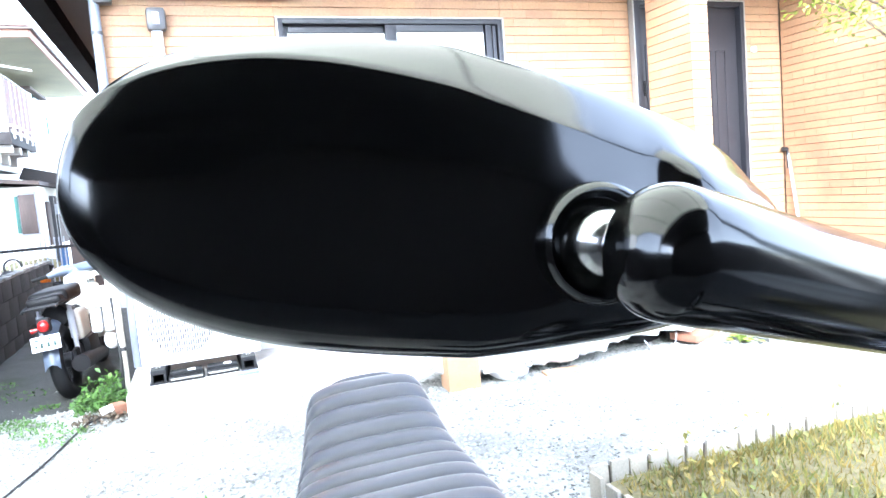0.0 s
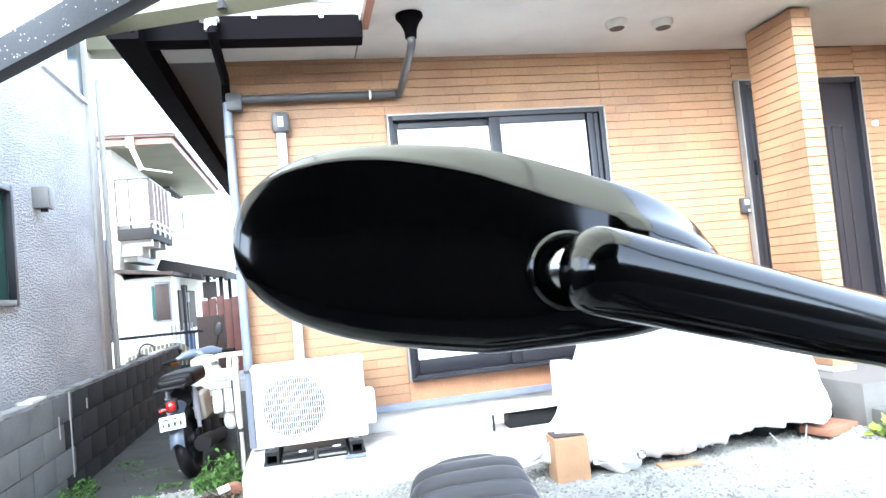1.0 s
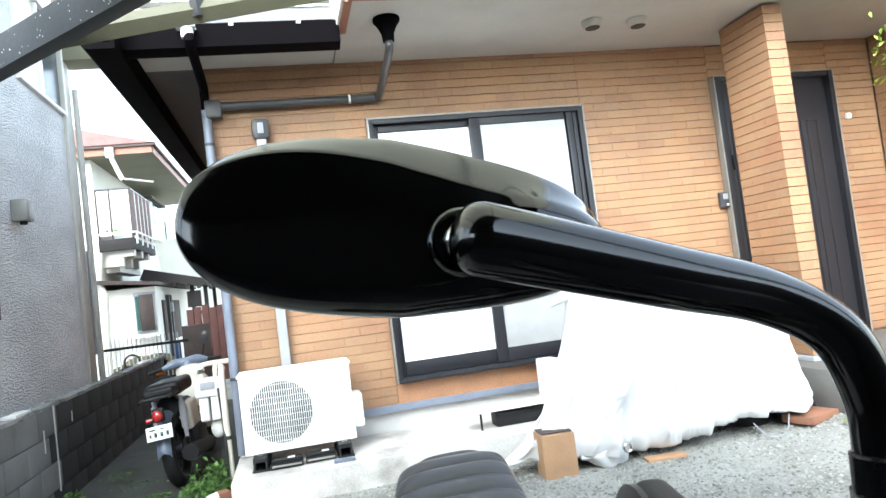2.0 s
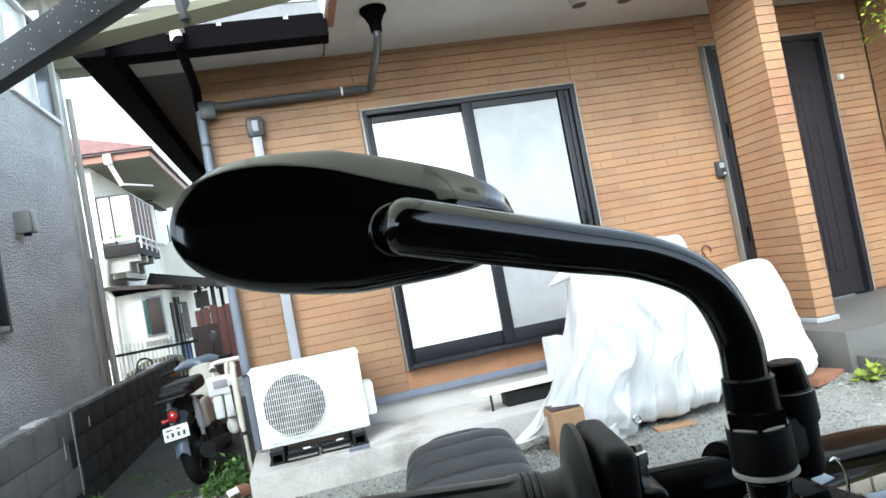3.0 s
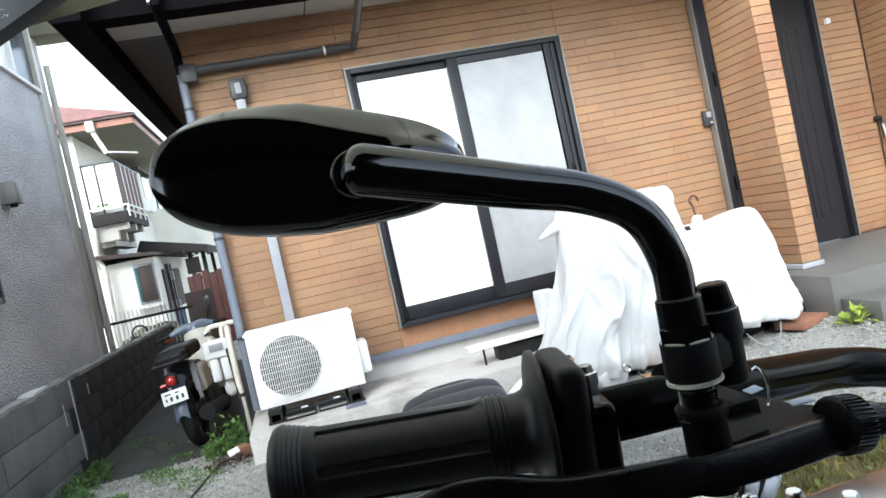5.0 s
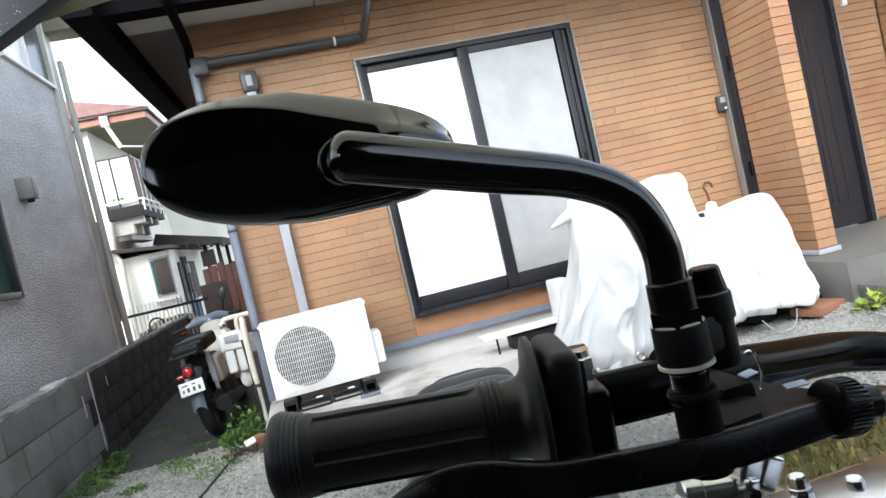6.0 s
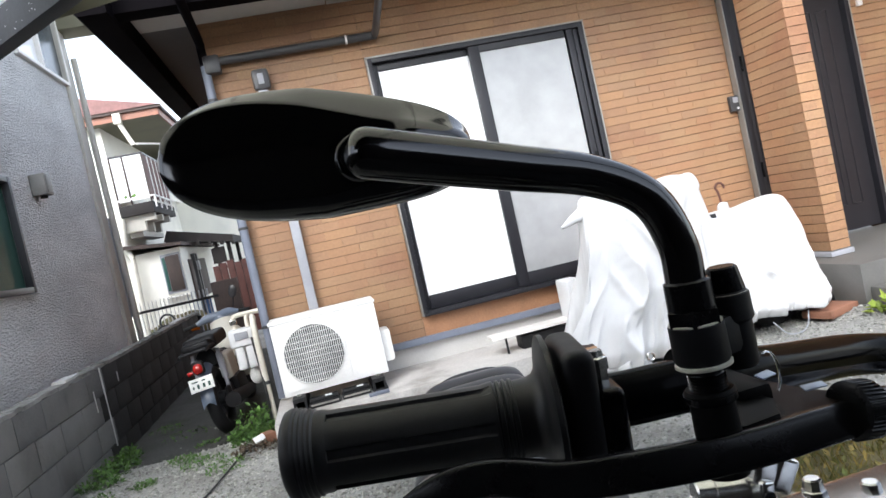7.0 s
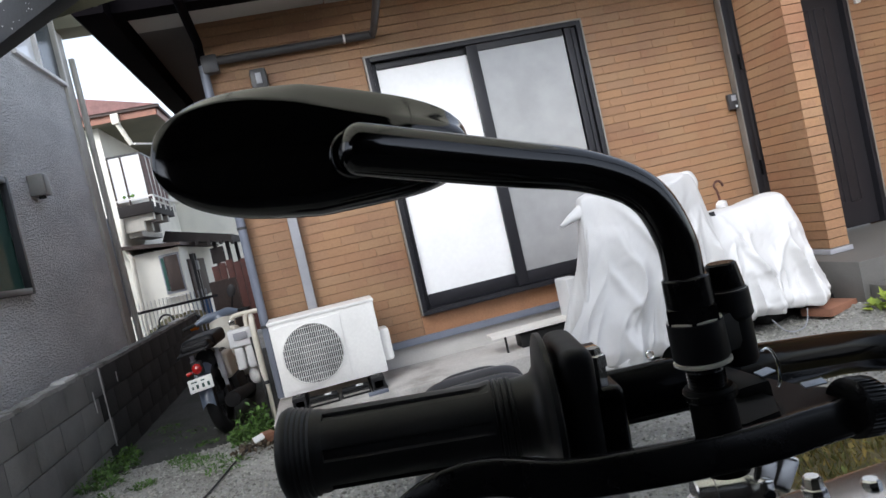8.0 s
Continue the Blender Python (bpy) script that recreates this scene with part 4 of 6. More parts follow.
def build_far_houses():
    h = thing("far_house", (-5.5, 9.5, 0), "cream two-storey house with a screened balcony and a red-brown roof", "house", group="houses behind the lane")
    bm = B()
    box(bm, -6.0, 12.1, 2.08, 4.2, 7.7, 4.18)
    part("wall", bm, "wall_cream", h)
    bm = B()
    box(bm, -5.48, 11.2, 4.17, 5.3, 6.4, 0.06)
    part("eave_board", bm, "eave", h)
    bm = B()
    box(bm, -5.48, 7.985, 4.205, 5.34, 0.03, 0.13)
    box(bm, -2.815, 11.2, 4.205, 0.03, 6.4, 0.13)
    part("fascia", bm, "trim_red", h)
    bm = B()
    box(bm, -5.48, 7.95, 4.285, 5.5, 0.06, 0.05)
    box(bm, -2.78, 11.2, 4.285, 0.06, 6.5, 0.05)
    part("gutter", bm, "wood_dark", h)
    bm = B()
    prism(bm, ((-8.1, 4.31), (-2.76, 4.31), (-5.4, 4.97)), 7.9, 14.5)
    part("roof", bm, "roof_red", h)
    bm = B()
    box(bm, -3.50, 7.93, 4.17, 0.13, 0.10, 0.18, 0.01)
    rod(bm, (-3.50, 7.95, 4.12), (-3.36, 8.05, 3.70), 0.042, seg=10)
    part("downpipe", bm, "white_pvc", h)
    bm = B()
    rod(bm, (-3.81, 7.92, 2.42), (-3.87, 7.92, 1.90), 0.042, seg=10)
    rod(bm, (-3.87, 7.92, 1.90), (-3.78, 7.90, 1.70), 0.042, seg=10)
    rod(bm, (-3.78, 7.90, 1.70), (-3.84, 7.90, 0.0), 0.042, seg=10)
    part("downpipe", bm, "white_pvc", h)
    bm = B()
    rod(bm, (-3.30, 8.0, 3.70), (-2.95, 8.6, 3.72), 0.018, seg=8)
    part("laundry_pole", bm, "white_trim", h)
    b = part("balcony", _balcony(), "rear", h, "dark edged balcony with white rails")
    for y in (8.05, 8.65, 9.25):
        bm = B()
        box(bm, -3.66, y, 2.34, 0.52, 0.13, 0.12)
        box(bm, -3.76, y, 2.20, 0.34, 0.13, 0.16)
        part("bracket", bm, "stucco_trim", b)
    bm = B()
    box(bm, -3.80, 8.95, 2.08, 0.22, 1.7, 0.10)
    part("lower_beam", bm, "stucco_trim", b)
    for x, w in ((-3.84, 0.20), (-3.56, 0.32)):
        bm = B()
        box(bm, x, 8.0, 3.07, w, 0.012, 0.80)
        part("screen", bm, "plastic_white", b, "white translucent balcony screen")
    for x in (-3.95, -3.73, -3.395):
        bm = B()
        box(bm, x, 8.0, 3.05, 0.03, 0.03, 0.90)
        part("post", bm, "wood_dark", b)
    bm = B()
    box(bm, -3.67, 8.0, 3.49, 0.58, 0.035, 0.03)
    box(bm, -3.395, 8.85, 3.49, 0.035, 1.66, 0.03)
    part("top_rail", bm, "pipe", b)
    for k in range(5):
        bm = B()
        box(bm, -3.392, 8.19 + 0.335 * k, 3.06, 0.014, 0.285, 0.80)
        part("panel", bm, "fence_red", b)
        bm = B()
        box(bm, -3.388, 8.36 + 0.335 * k, 3.05, 0.018, 0.022, 0.90)
        part("post", bm, "white_trim", b)
    bm = B()
    box(bm, -3.64, 7.93, 2.70, 0.62, 0.025, 0.025)
    box(bm, -3.325, 8.85, 2.70, 0.025, 1.85, 0.025)
    for k in range(5):
        box(bm, -3.325, 7.95 + 0.45 * k, 2.60, 0.025, 0.025, 0.22)
    part("outer_rail", bm, "white_trim", b, "white tubular outer rail")
    bm = B()
    for k in range(4):
        ball(bm, (-3.88 + 0.07 * k, 8.05, 2.76), 0.06, 10, (1, 1, 0.8))
    for v in bm.verts:
        v.co += 0.03 * noise.noise_vector(v.co * 12)
    part("potted_plant", bm, "leaf", b, "small dark green potted plant")
    b.matrix_basis = Matrix.Translation((0.13, 0, 0.04)) @ b.matrix_basis
    bm = B()
    box(bm, -3.72, 12.15, 3.42, 0.34, 1.30, 0.86, 0.02)
    bay = part("bay_window", bm, "wall_cream", h)
    bm = B()
    box(bm, -3.545, 12.20, 3.55, 0.012, 0.78, 0.56)
    part("pane", bm, "glass_dark", bay)
    bm = B()
    box(bm, -3.68, 12.10, 3.885, 0.46, 1.75, 0.05)
    part("hood", bm, "wood_dark", bay)
    bm = B()
    box(bm, -3.89, 15.5, 3.50, 0.06, 0.34, 0.66)
    part("window", bm, "glass_dark", h)

    h = thing("far_annex", (-3.7, 9.0, 0), "low white annex with dark red-brown shutters behind the lane", "house", group="houses behind the lane")
    bm = B()
    box(bm, -3.48, 10.3, 0.85, 0.96, 4.6, 1.80)
    part("wall", bm, "wall_cream", h)
    bm = B()
    box(bm, -2.2, 15.0, 1.6, 3.6, 2.0, 3.2)
    part("rear_wall", bm, "wall_cream", h)
    bm = B()
    prism(bm, ((-4.1, 1.90), (-2.92, 1.76), (-2.92, 1.82), (-4.1, 1.97)), 7.80, 12.8)
    part("roof", bm, "wood_dark", h)
    bm = B()
    box(bm, -3.19, 7.99, 1.30, 0.34, 0.05, 0.72, 0.01)
    w = part("window_frame", bm, "conduit", h)
    bm = B()
    box(bm, -3.16, 7.955, 1.30, 0.23, 0.03, 0.64, 0.006)
    part("shutter", bm, "wood_dark", w)
    bm = B()
    box(bm, -3.31, 7.958, 1.30, 0.05, 0.02, 0.60)
    part("pane", bm, "glass_dark", w)
    bm = B()
    box(bm, -3.19, 7.96, 0.88, 0.44, 0.10, 0.03, 0.004)
    part("sill", bm, "white_trim", w)
    for y, wd in ((9.85, 0.95), (8.65, 0.30)):
        bm = B()
        box(bm, -2.985, y, 1.12, 0.04, wd, 0.76, 0.012)
        part("shutter", bm, "wood_dark", h)
    for y in (8.95, 9.20):
        bm = B()
        box(bm, -2.965, y, 0.75, 0.07, 0.07, 1.7)
        part("post", bm, "pipe", h)
    bm = B()
    box(bm, -2.935, 9.08, 1.36, 0.08, 0.14, 0.18, 0.01)
    part("meter_box", bm, "conduit", h)
    g = thing("pergola", (-2.6, 9.5, 0), "dark wooden carport roof on posts", "pergola")
    bm = B()
    prism(bm, ((-3.40, 1.92), (-2.15, 1.67), (-2.13, 1.80), (-3.30, 2.12)), 8.8, 11.5)
    for k in range(6):
        box(bm, -3.2 + 0.21 * k, 8.79, 1.85 - 0.042 * k, 0.05, 0.14, 0.07)
    part("roof", bm, "rear", g)
    for x, y in ((-2.51, 9.0), (-2.27, 9.0), (-2.35, 11.3)):
        bm = B()
        box(bm, x, y, 0.80, 0.07, 0.07, 1.85)
        part("post", bm, "rear", g)
    bm = B()
    box(bm, -2.48, 8.93, 1.46, 0.25, 0.06, 0.31)
    part("hung_box", bm, "rear", g)
    f = thing("slat_fence", (-2.1, 8, 0), "red-brown board fence at the end of the lane", "fence")
    for k in range(9):
        bm = B()
        box(bm, -2.40 + 0.125 * k, 7.6, 0.60 + 0.03 * (k % 3), 0.115, 0.03, 1.30, 0.004)
        part("board", bm, "fence_red", f)
    bm = B()
    box(bm, -1.9, 7.63, 1.20, 1.1, 0.04, 0.05)
    part("rail", bm, "wood_dark", f)
    bm = B()
    box(bm, -2.20, 6.6, 0.45, 0.42, 0.06, 1.1, 0.01)
    solid("dark_panel", bm, "wood_dark", "dark board leaning at the lane end", "board")
    f = thing("bar_fence", (-2.8, 5.9, 0), "white vertical bar fence with dark rails", "fence")
    for k in range(19):
        bm = B()
        rod(bm, (-3.42 + 0.058 * k, 5.9, -0.1), (-3.42 + 0.058 * k, 5.9, 0.94), 0.009, seg=8)
        part("bar", bm, "white_trim" if k < 13 else "conduit", f)
    for z in (0.80, 0.30):
        bm = B()
        box(bm, -2.85, 5.9, z, 1.25, 0.030, 0.040)
        part("rail", bm, "black_rubber", f)
    bm = B()
    ball(bm, (-2.95, 6.6, 0.35), 0.45, 20, (1.2, 0.7, 0.6))
    for v in bm.verts:
        v.co += 0.1 * noise.noise_vector(v.co * 4)
        v.co.z = max(v.co.z, -0.1)
    solid("garden_mound", bm, "soil", "mossy planted mound behind the bar fence", "mound")
    m = thing("parked_scooter", (-2.75, 5.3, -0.1), "dark scooter parked behind the wall", "scooter")
    bm = B()
    sweep(bm, smooth_line([(-3.12, 5.2, 0.46), (-2.95, 5.2, 0.50), (-2.72, 5.2, 0.47), (-2.55, 5.2, 0.52), (-2.46, 5.2, 0.62)], 5), [0.05] * 4 + [0.085] * 9 + [0.06] * 8, 12)
    part("body", bm, "black_rubber", m)
    for x in (-3.05, -2.5):
        bm = B()
        torus(bm, (x, 5.2, 0.14), (0, 1, 0), 0.19, 0.05, 28, 10)
        part("tyre", bm, "black_rubber", m)
    bm = B()
    torus(bm, (-2.88, 5.2, 0.62), (0, 1, 0), 0.10, 0.014, 28, 10)
    part("backrest_hoop", bm, "pipe", m)
    bm = B()
    box(bm, -2.40, 5.935, 0.62, 0.10, 0.03, 0.36, 0.01)
    for v in bm.verts:
        v.co += 0.015 * noise.noise_vector(v.co * 9)
    solid("blue_tarp", bm, "blue", "folded blue sheet hanging on the fence", "tarp")


def _balcony():
    bm = B()
    box(bm, -3.66, 8.85, 2.50, 0.58, 1.90, 0.20, 0.01)
    return bm


build_far_houses()


def build_block_wall():
    w = thing("boundary_wall", (-2.45, 1, 0), "weathered grey concrete block boundary wall", "wall", kind="structure")
    bm = B()
    box(bm, -2.515, 1.2, 0.2, 0.092, 8.2, 0.86)
    part("mortar_core", bm, "mortar", w)
    bm = B()
    n = 90
    y0, y1 = -2.9, 5.3
    rng = random.Random(4)
    for i in range(n):
        a = y0 + (y1 - y0) * i / n
        box(bm, -2.512, a + (y1 - y0) / n / 2, 0.642 + rng.uniform(-0.005, 0.006), 0.108 + rng.uniform(-0.008, 0.008), (y1 - y0) / n * 0.99, 0.026)
    part("cap_mortar", bm, "mortar_cap", w, "rough mortar cap")
    bm = B()
    box(bm, -2.452, 0.655, 0.33, 0.006, 0.020, 0.62)
    for y, z, h in ((0.42, 0.42, 0.16), (1.05, 0.50, 0.08)):
        box(bm, -2.452, y, z, 0.006, 0.012, h)
    for v in bm.verts:
        v.co.y += 0.008 * noise.noise(v.co * 9)
    part("lime_streak", bm, "efflor", w, "pale lime streak")
    bm = B()
    box(bm, -2.505, 0.12, 0.664, 0.09, 0.26, 0.022, 0.006)
    box(bm, -2.505, 4.0, 0.664, 0.09, 0.6, 0.03, 0.006)
    part("mortar_patch", bm, "efflor", w, "pale mortar patch")
    return w


block_wall = build_block_wall()


def build_carport():
    c = thing("carport_frame", (-2.9, -0.85, 2.1), "dark steel carport beam with olive curved rafters overhead", "carport frame")

    def bar(name, a, b, w, h, m):
        a, b = Vector(a), Vector(b)
        d = b - a
        bm = B()
        box(bm, 0, 0, 0, d.length, w, h, 0.004)
        rot = Matrix.Rotation(math.atan2(d.y, d.x), 4, "Z") @ Matrix.Rotation(-math.asin(d.z / d.length), 4, "Y")
        bmesh.ops.transform(bm, matrix=Matrix.Translation((a + b) / 2) @ rot, verts=bm.verts)
        return part(name, bm, m, c)
    p0, p1 = Vector((-2.10, -1.589, 2.182)), Vector((0.35, -3.881, 2.283))
    up = Vector((0, 0, 0.066))
    beam = bar("beam", p0 + up, p1 + up, 0.07, 0.132, "beam")
    rng = random.Random(9)
    bm = B()
    for _ in range(170):
        p = p0.lerp(p1, rng.uniform(0.05, 0.75)) + up
        ball(bm, p + Vector((-0.683, -0.730, 0)) * 0.0352 + Vector((0, 0, rng.uniform(-0.055, 0.062))), rng.uniform(0.0012, 0.0034), 6)
    tagged(part("droplet_marks", bm, "speck", beam, "pale droplet marks", soft=0), kind="stuff")
    bm = B()
    sweep(bm, smooth_line([(-1.50, -2.157, 2.259), (-1.354, -2.157, 2.285), (-0.80, -2.16, 2.371), (-0.20, -2.163, 2.46), (0.8, -2.165, 2.60)], 8), 0.048, 4, flat=(0.6, 1.0))
    part("rafter", bm, "beam_olive", c, "olive aluminium rafter", soft=30)
    bar("rafter", (-1.725, -1.88, 2.360), (-1.890, -1.88, 2.544), 0.03, 0.040, "beam_olive")
    bm = B()
    box(bm, -1.065, -4.02, 2.62, 3.63, 2.56, 0.012)
    panel = part("roof_panel", bm, "poly", c, "grey translucent carport roof sheet")
    for i in range(4):
        bm = B()
        box(bm, -2.80 + 0.97 * i, -4.02, 2.595, 0.014, 2.56, 0.03, 0.004)
        part("roof_rafter", bm, "beam", c)
    for x in (-2.75, 0.60):
        bm = B()
        box(bm, x, -5.2, 1.28, 0.09, 0.09, 2.58, 0.006)
        part("post", bm, "beam", c)
    bar("strap", (-0.93, -2.20, 2.62), (-0.905, -2.165, 2.33), 0.035, 0.05, "pipe")


build_carport()


# Nothing known stands here: dark walls, canopy and ground added to darken reflections.
def build_rear():
    bm = B()
    box(bm, -1.72, -6.98, 1.30, 4.16, 0.12, 2.62)
    box(bm, -1.72, -6.15, 2.56, 4.16, 1.70, 0.12)
    box(bm, 2.36, -6.98, 0.9, 4.0, 0.12, 1.8)
    box(bm, -3.75, -4.65, 0.95, 0.12, 4.54, 1.9)
    solid("unseen_wall_rear", bm, "rear", "unseen dark walls and canopy added behind to darken reflections", "wall", kind="structure", soft=0)
    # Unseen sheet laid over the gravel, dark for the sake of the reflections.
    bm = B()
    box(bm, -1.3, -6.0, 0.001, 5.2, 2.2, 0.010)
    solid("driveway", bm, "rear_dark_ground", "dark ground sheet added behind the motorcycle to darken reflections", "driveway", kind="structure", soft=0)


build_rear()


# ---------- scooter in the lane ----------
def build_scooter():
    # built along +y with the rear wheel's foot at the origin, then set into the lane
    g = ground_z(-1.6, 0.65)
    lean = Matrix.Translation((-1.62, 0.66, g)) @ Matrix.Rotation(radians(-3), 4, "Z") @ Matrix.Rotation(radians(-6), 4, "Y")
    s = thing("step_through_scooter", (-1.62, 0.66, g), "pale blue and cream step-through scooter with a red tail light", "scooter")

    def add(name, bm, m, parent=None, label="", soft=40):
        bmesh.ops.transform(bm, matrix=lean, verts=bm.verts)
        return part(name, bm, m, parent or s, label, soft)
    for y, nm in ((0.0, "rear_wheel"), (1.18, "front_wheel")):
        bm = B()
        torus(bm, (0, y, 0.275), (1, 0, 0), 0.222, 0.052, 44, 12)
        wheel = add(nm, bm, "black_rubber")
        bm = B()
        torus(bm, (0, y, 0.275), (1, 0, 0), 0.185, 0.016, 40, 8)
        rod(bm, (-0.06, y, 0.275), (0.06, y, 0.275), 0.055)
        for k in range(12):
            t = math.pi * k / 6
            rod(bm, (0, y, 0.275), (0, y + 0.18 * math.cos(t), 0.275 + 0.18 * math.sin(t)), 0.003, seg=6)
        add("rim", bm, "pipe", wheel)
    # mudguard as an arched band
    bm = B()
    rows = []
    for k in range(11):
        t = radians(172 - 7.5 * k)
        rr = 0.320
        rows.append([bm.verts.new((x, rr * math.cos(t) * 1.02, 0.275 + rr * math.sin(t) - 0.040 * (abs(x) / 0.05) ** 2)) for x in (-0.05, -0.03, 0, 0.03, 0.05)])
    for r0, r1 in zip(rows, rows[1:]):
        for k in range(4):
            bm.faces.new((r0[k], r0[k + 1], r1[k + 1], r1[k]))
    bmesh.ops.solidify(bm, geom=bm.faces[:], thickness=0.006)
    add("rear_mudguard", bm, "scooter_blue")
    bm = B()
    ball(bm, (0, -0.30, 0.585), 0.044, 20, (0.85, 0.75, 0.95))
    add("tail_light", bm, "red")
    bm = B()
    box(bm, 0, -0.27, 0.59, 0.085, 0.06, 0.10, 0.02)
    add("light_bracket", bm, "black_rubber")
    bm = B()
    rod(bm, (-0.05, -0.26, 0.565), (-0.09, -0.26, 0.56), 0.012, 0.018)
    add("indicator", bm, "red")
    bm = B()
    box(bm, 0, -0.335, 0.475, 0.180, 0.005, 0.100, 0.002, Matrix.Rotation(radians(-15), 3, "X"))
    pl = add("number_plate", bm, "plate")
    bm = B()
    rot = Matrix.Rotation(radians(-15), 3, "X")
    for x, z, w, h in ((-0.045, 0.500, 0.045, 0.010), (0.02, 0.500, 0.028, 0.010), (-0.062, 0.462, 0.012, 0.022), (-0.026, 0.464, 0.018, 0.032), (0.016, 0.464, 0.018, 0.032), (0.056, 0.464, 0.018, 0.032)):
        box(bm, x, -0.3385 + (z - 0.475) * 0.26, z, w, 0.002, h, 0, rot)
    tagged(add("marks", bm, "ink", pl), kind="stuff")
    bm = B()
    box(bm, 0, 0.20, 0.735, 0.26, 0.50, 0.115, 0.05, segs=5)
    box(bm, 0, -0.02, 0.720, 0.22, 0.30, 0.07, 0.03, Matrix.Rotation(radians(-6), 3, "X"), 4)
    add("seat", bm, "satin", label="black padded seat")
    bm = B()
    for x in (-0.11, 0.11):
        sweep(bm, smooth_line([(x, 0.05, 0.70), (x, -0.15, 0.715), (x * 0.9, -0.31, 0.70)], 5), 0.010, 8)
    for y in (-0.30, -0.20, -0.10):
        rod(bm, (-0.105, y, 0.71), (0.105, y, 0.71), 0.008, seg=8)
    add("carrier", bm, "satin")
    for x in (-0.10, 0.10):
        bm = B()
        rod(bm, (x, 0.0, 0.30), (x, 0.06, 0.66), 0.016)
        rod(bm, (x, 0.02, 0.42), (x, 0.055, 0.62), 0.026)
        add("shock_absorber", bm, "conduit")
    bm = B()
    rod(bm, (0.15, -0.22, 0.27), (0.15, 0.50, 0.20), 0.060, 0.050)
    box(bm, 0.12, 0.28, 0.30, 0.10, 0.34, 0.20, 0.04)
    box(bm, 0.10, 0.10, 0.30, 0.03, 0.42, 0.12, 0.02)
    add("muffler", bm, "satin")
    bm = B()
    sweep(bm, smooth_line([(0, 0.05, 0.60), (0, 0.35, 0.56), (0, 0.60, 0.50), (0, 0.85, 0.60), (0, 0.98, 0.78)], 6), [0.085] * 8 + [0.07] * 8 + [0.06] * 9, 14)
    add("body", bm, "satin")
    bm = B()
    sweep(bm, smooth_line([(0.02, 0.66, 0.46), (0.02, 0.78, 0.58), (0.02, 0.90, 0.70), (0.01, 0.98, 0.80)], 6), [0.10] * 6 + [0.12] * 7 + [0.09] * 6, 16, flat=(1.25, 0.7))
    add("front_cover", bm, "scooter_white", label="cream front cover below the handlebar")
    bm = B()
    box(bm, 0, 0.50, 0.30, 0.20, 0.36, 0.22, 0.04)
    add("engine", bm, "satin")
    for sx in (-1, 1):
        bm = B()
        rows = []
        for k in range(9):
            z = 0.26 + 0.058 * k
            rows.append([bm.verts.new((sx * (0.05 + 0.23 * j / 5 * math.sin(math.pi * min(1, 0.25 + k / 10))), 0.92 - 0.10 * (j / 5) ** 2 - 0.05 * math.sin(k / 8 * 3) + 0.08 * k / 8, z)) for j in range(6)])
        for r0, r1 in zip(rows, rows[1:]):
            for j in range(5):
                bm.faces.new((r0[j], r0[j + 1], r1[j + 1], r1[j]))
        bmesh.ops.solidify(bm, geom=bm.faces[:], thickness=0.008)
        add("leg_shield", bm, "scooter_white")
        bm = B()
        box(bm, sx * 0.10, 0.26, 0.49, 0.08, 0.30, 0.22, 0.035, segs=4)
        add("side_cover", bm, "scooter_white" if sx > 0 else "satin")
    bm = B()
    ball(bm, (0, 1.02, 0.83), 0.085, 20, (1.0, 0.9, 0.85))
    sweep(bm, smooth_line([(-0.20, 0.93, 0.845), (-0.10, 0.98, 0.865), (0, 1.0, 0.86), (0.10, 0.98, 0.865), (0.20, 0.93, 0.845)], 5), [0.02, 0.024, 0.028, 0.033, 0.038] + [0.042] * 11 + [0.038, 0.033, 0.028, 0.024, 0.02], 12)
    add("handlebar_cover", bm, "scooter_blue")
    for sx in (-1, 1):
        bm = B()
        rod(bm, (sx * 0.19, 0.94, 0.848), (sx * 0.31, 0.89, 0.835), 0.017)
        add("grip", bm, "black_rubber")
        bm = B()
        rod(bm, (sx * 0.2, 1.0, 0.82), (sx * 0.27, 1.0, 0.82), 0.026, 0.02)
        add("indicator", bm, "orange")
    bm = B()
    rod(bm, (0.15, 0.97, 0.88), (0.19, 0.95, 0.99), 0.006, seg=8)
    mi = add("mirror_stem", bm, "black_rubber")
    bm = B()
    ball(bm, (0.20, 0.95, 1.04), 0.062, 18, (0.65, 0.15, 1.0), Matrix.Rotation(radians(20), 3, "Y"))
    add("mirror_head", bm, "pipe", mi)
    bm = B()
    rod(bm, (0, 1.02, 0.80), (0, 1.17, 0.30), 0.045, 0.035)
    add("front_fork", bm, "scooter_blue")
    bm = B()
    rod(bm, (-0.08, 0.40, 0.2), (-0.20, 0.36, 0.012), 0.010)
    add("side_stand", bm, "black_rubber")


build_scooter()


# ---------- plants, gravel, lawn ----------
def leaf_quad(bm, p, d, n, length, width):
    side = d.cross(n).normalized() * width / 2
    a = bm.verts.new(p)
    b = bm.verts.new(p + d * length * 0.5 + side + n * length * 0.10)
    c = bm.verts.new(p + d * length)
    e = bm.verts.new(p + d * length * 0.5 - side + n * length * 0.10)
    bm.faces.new((a, b, c, e))


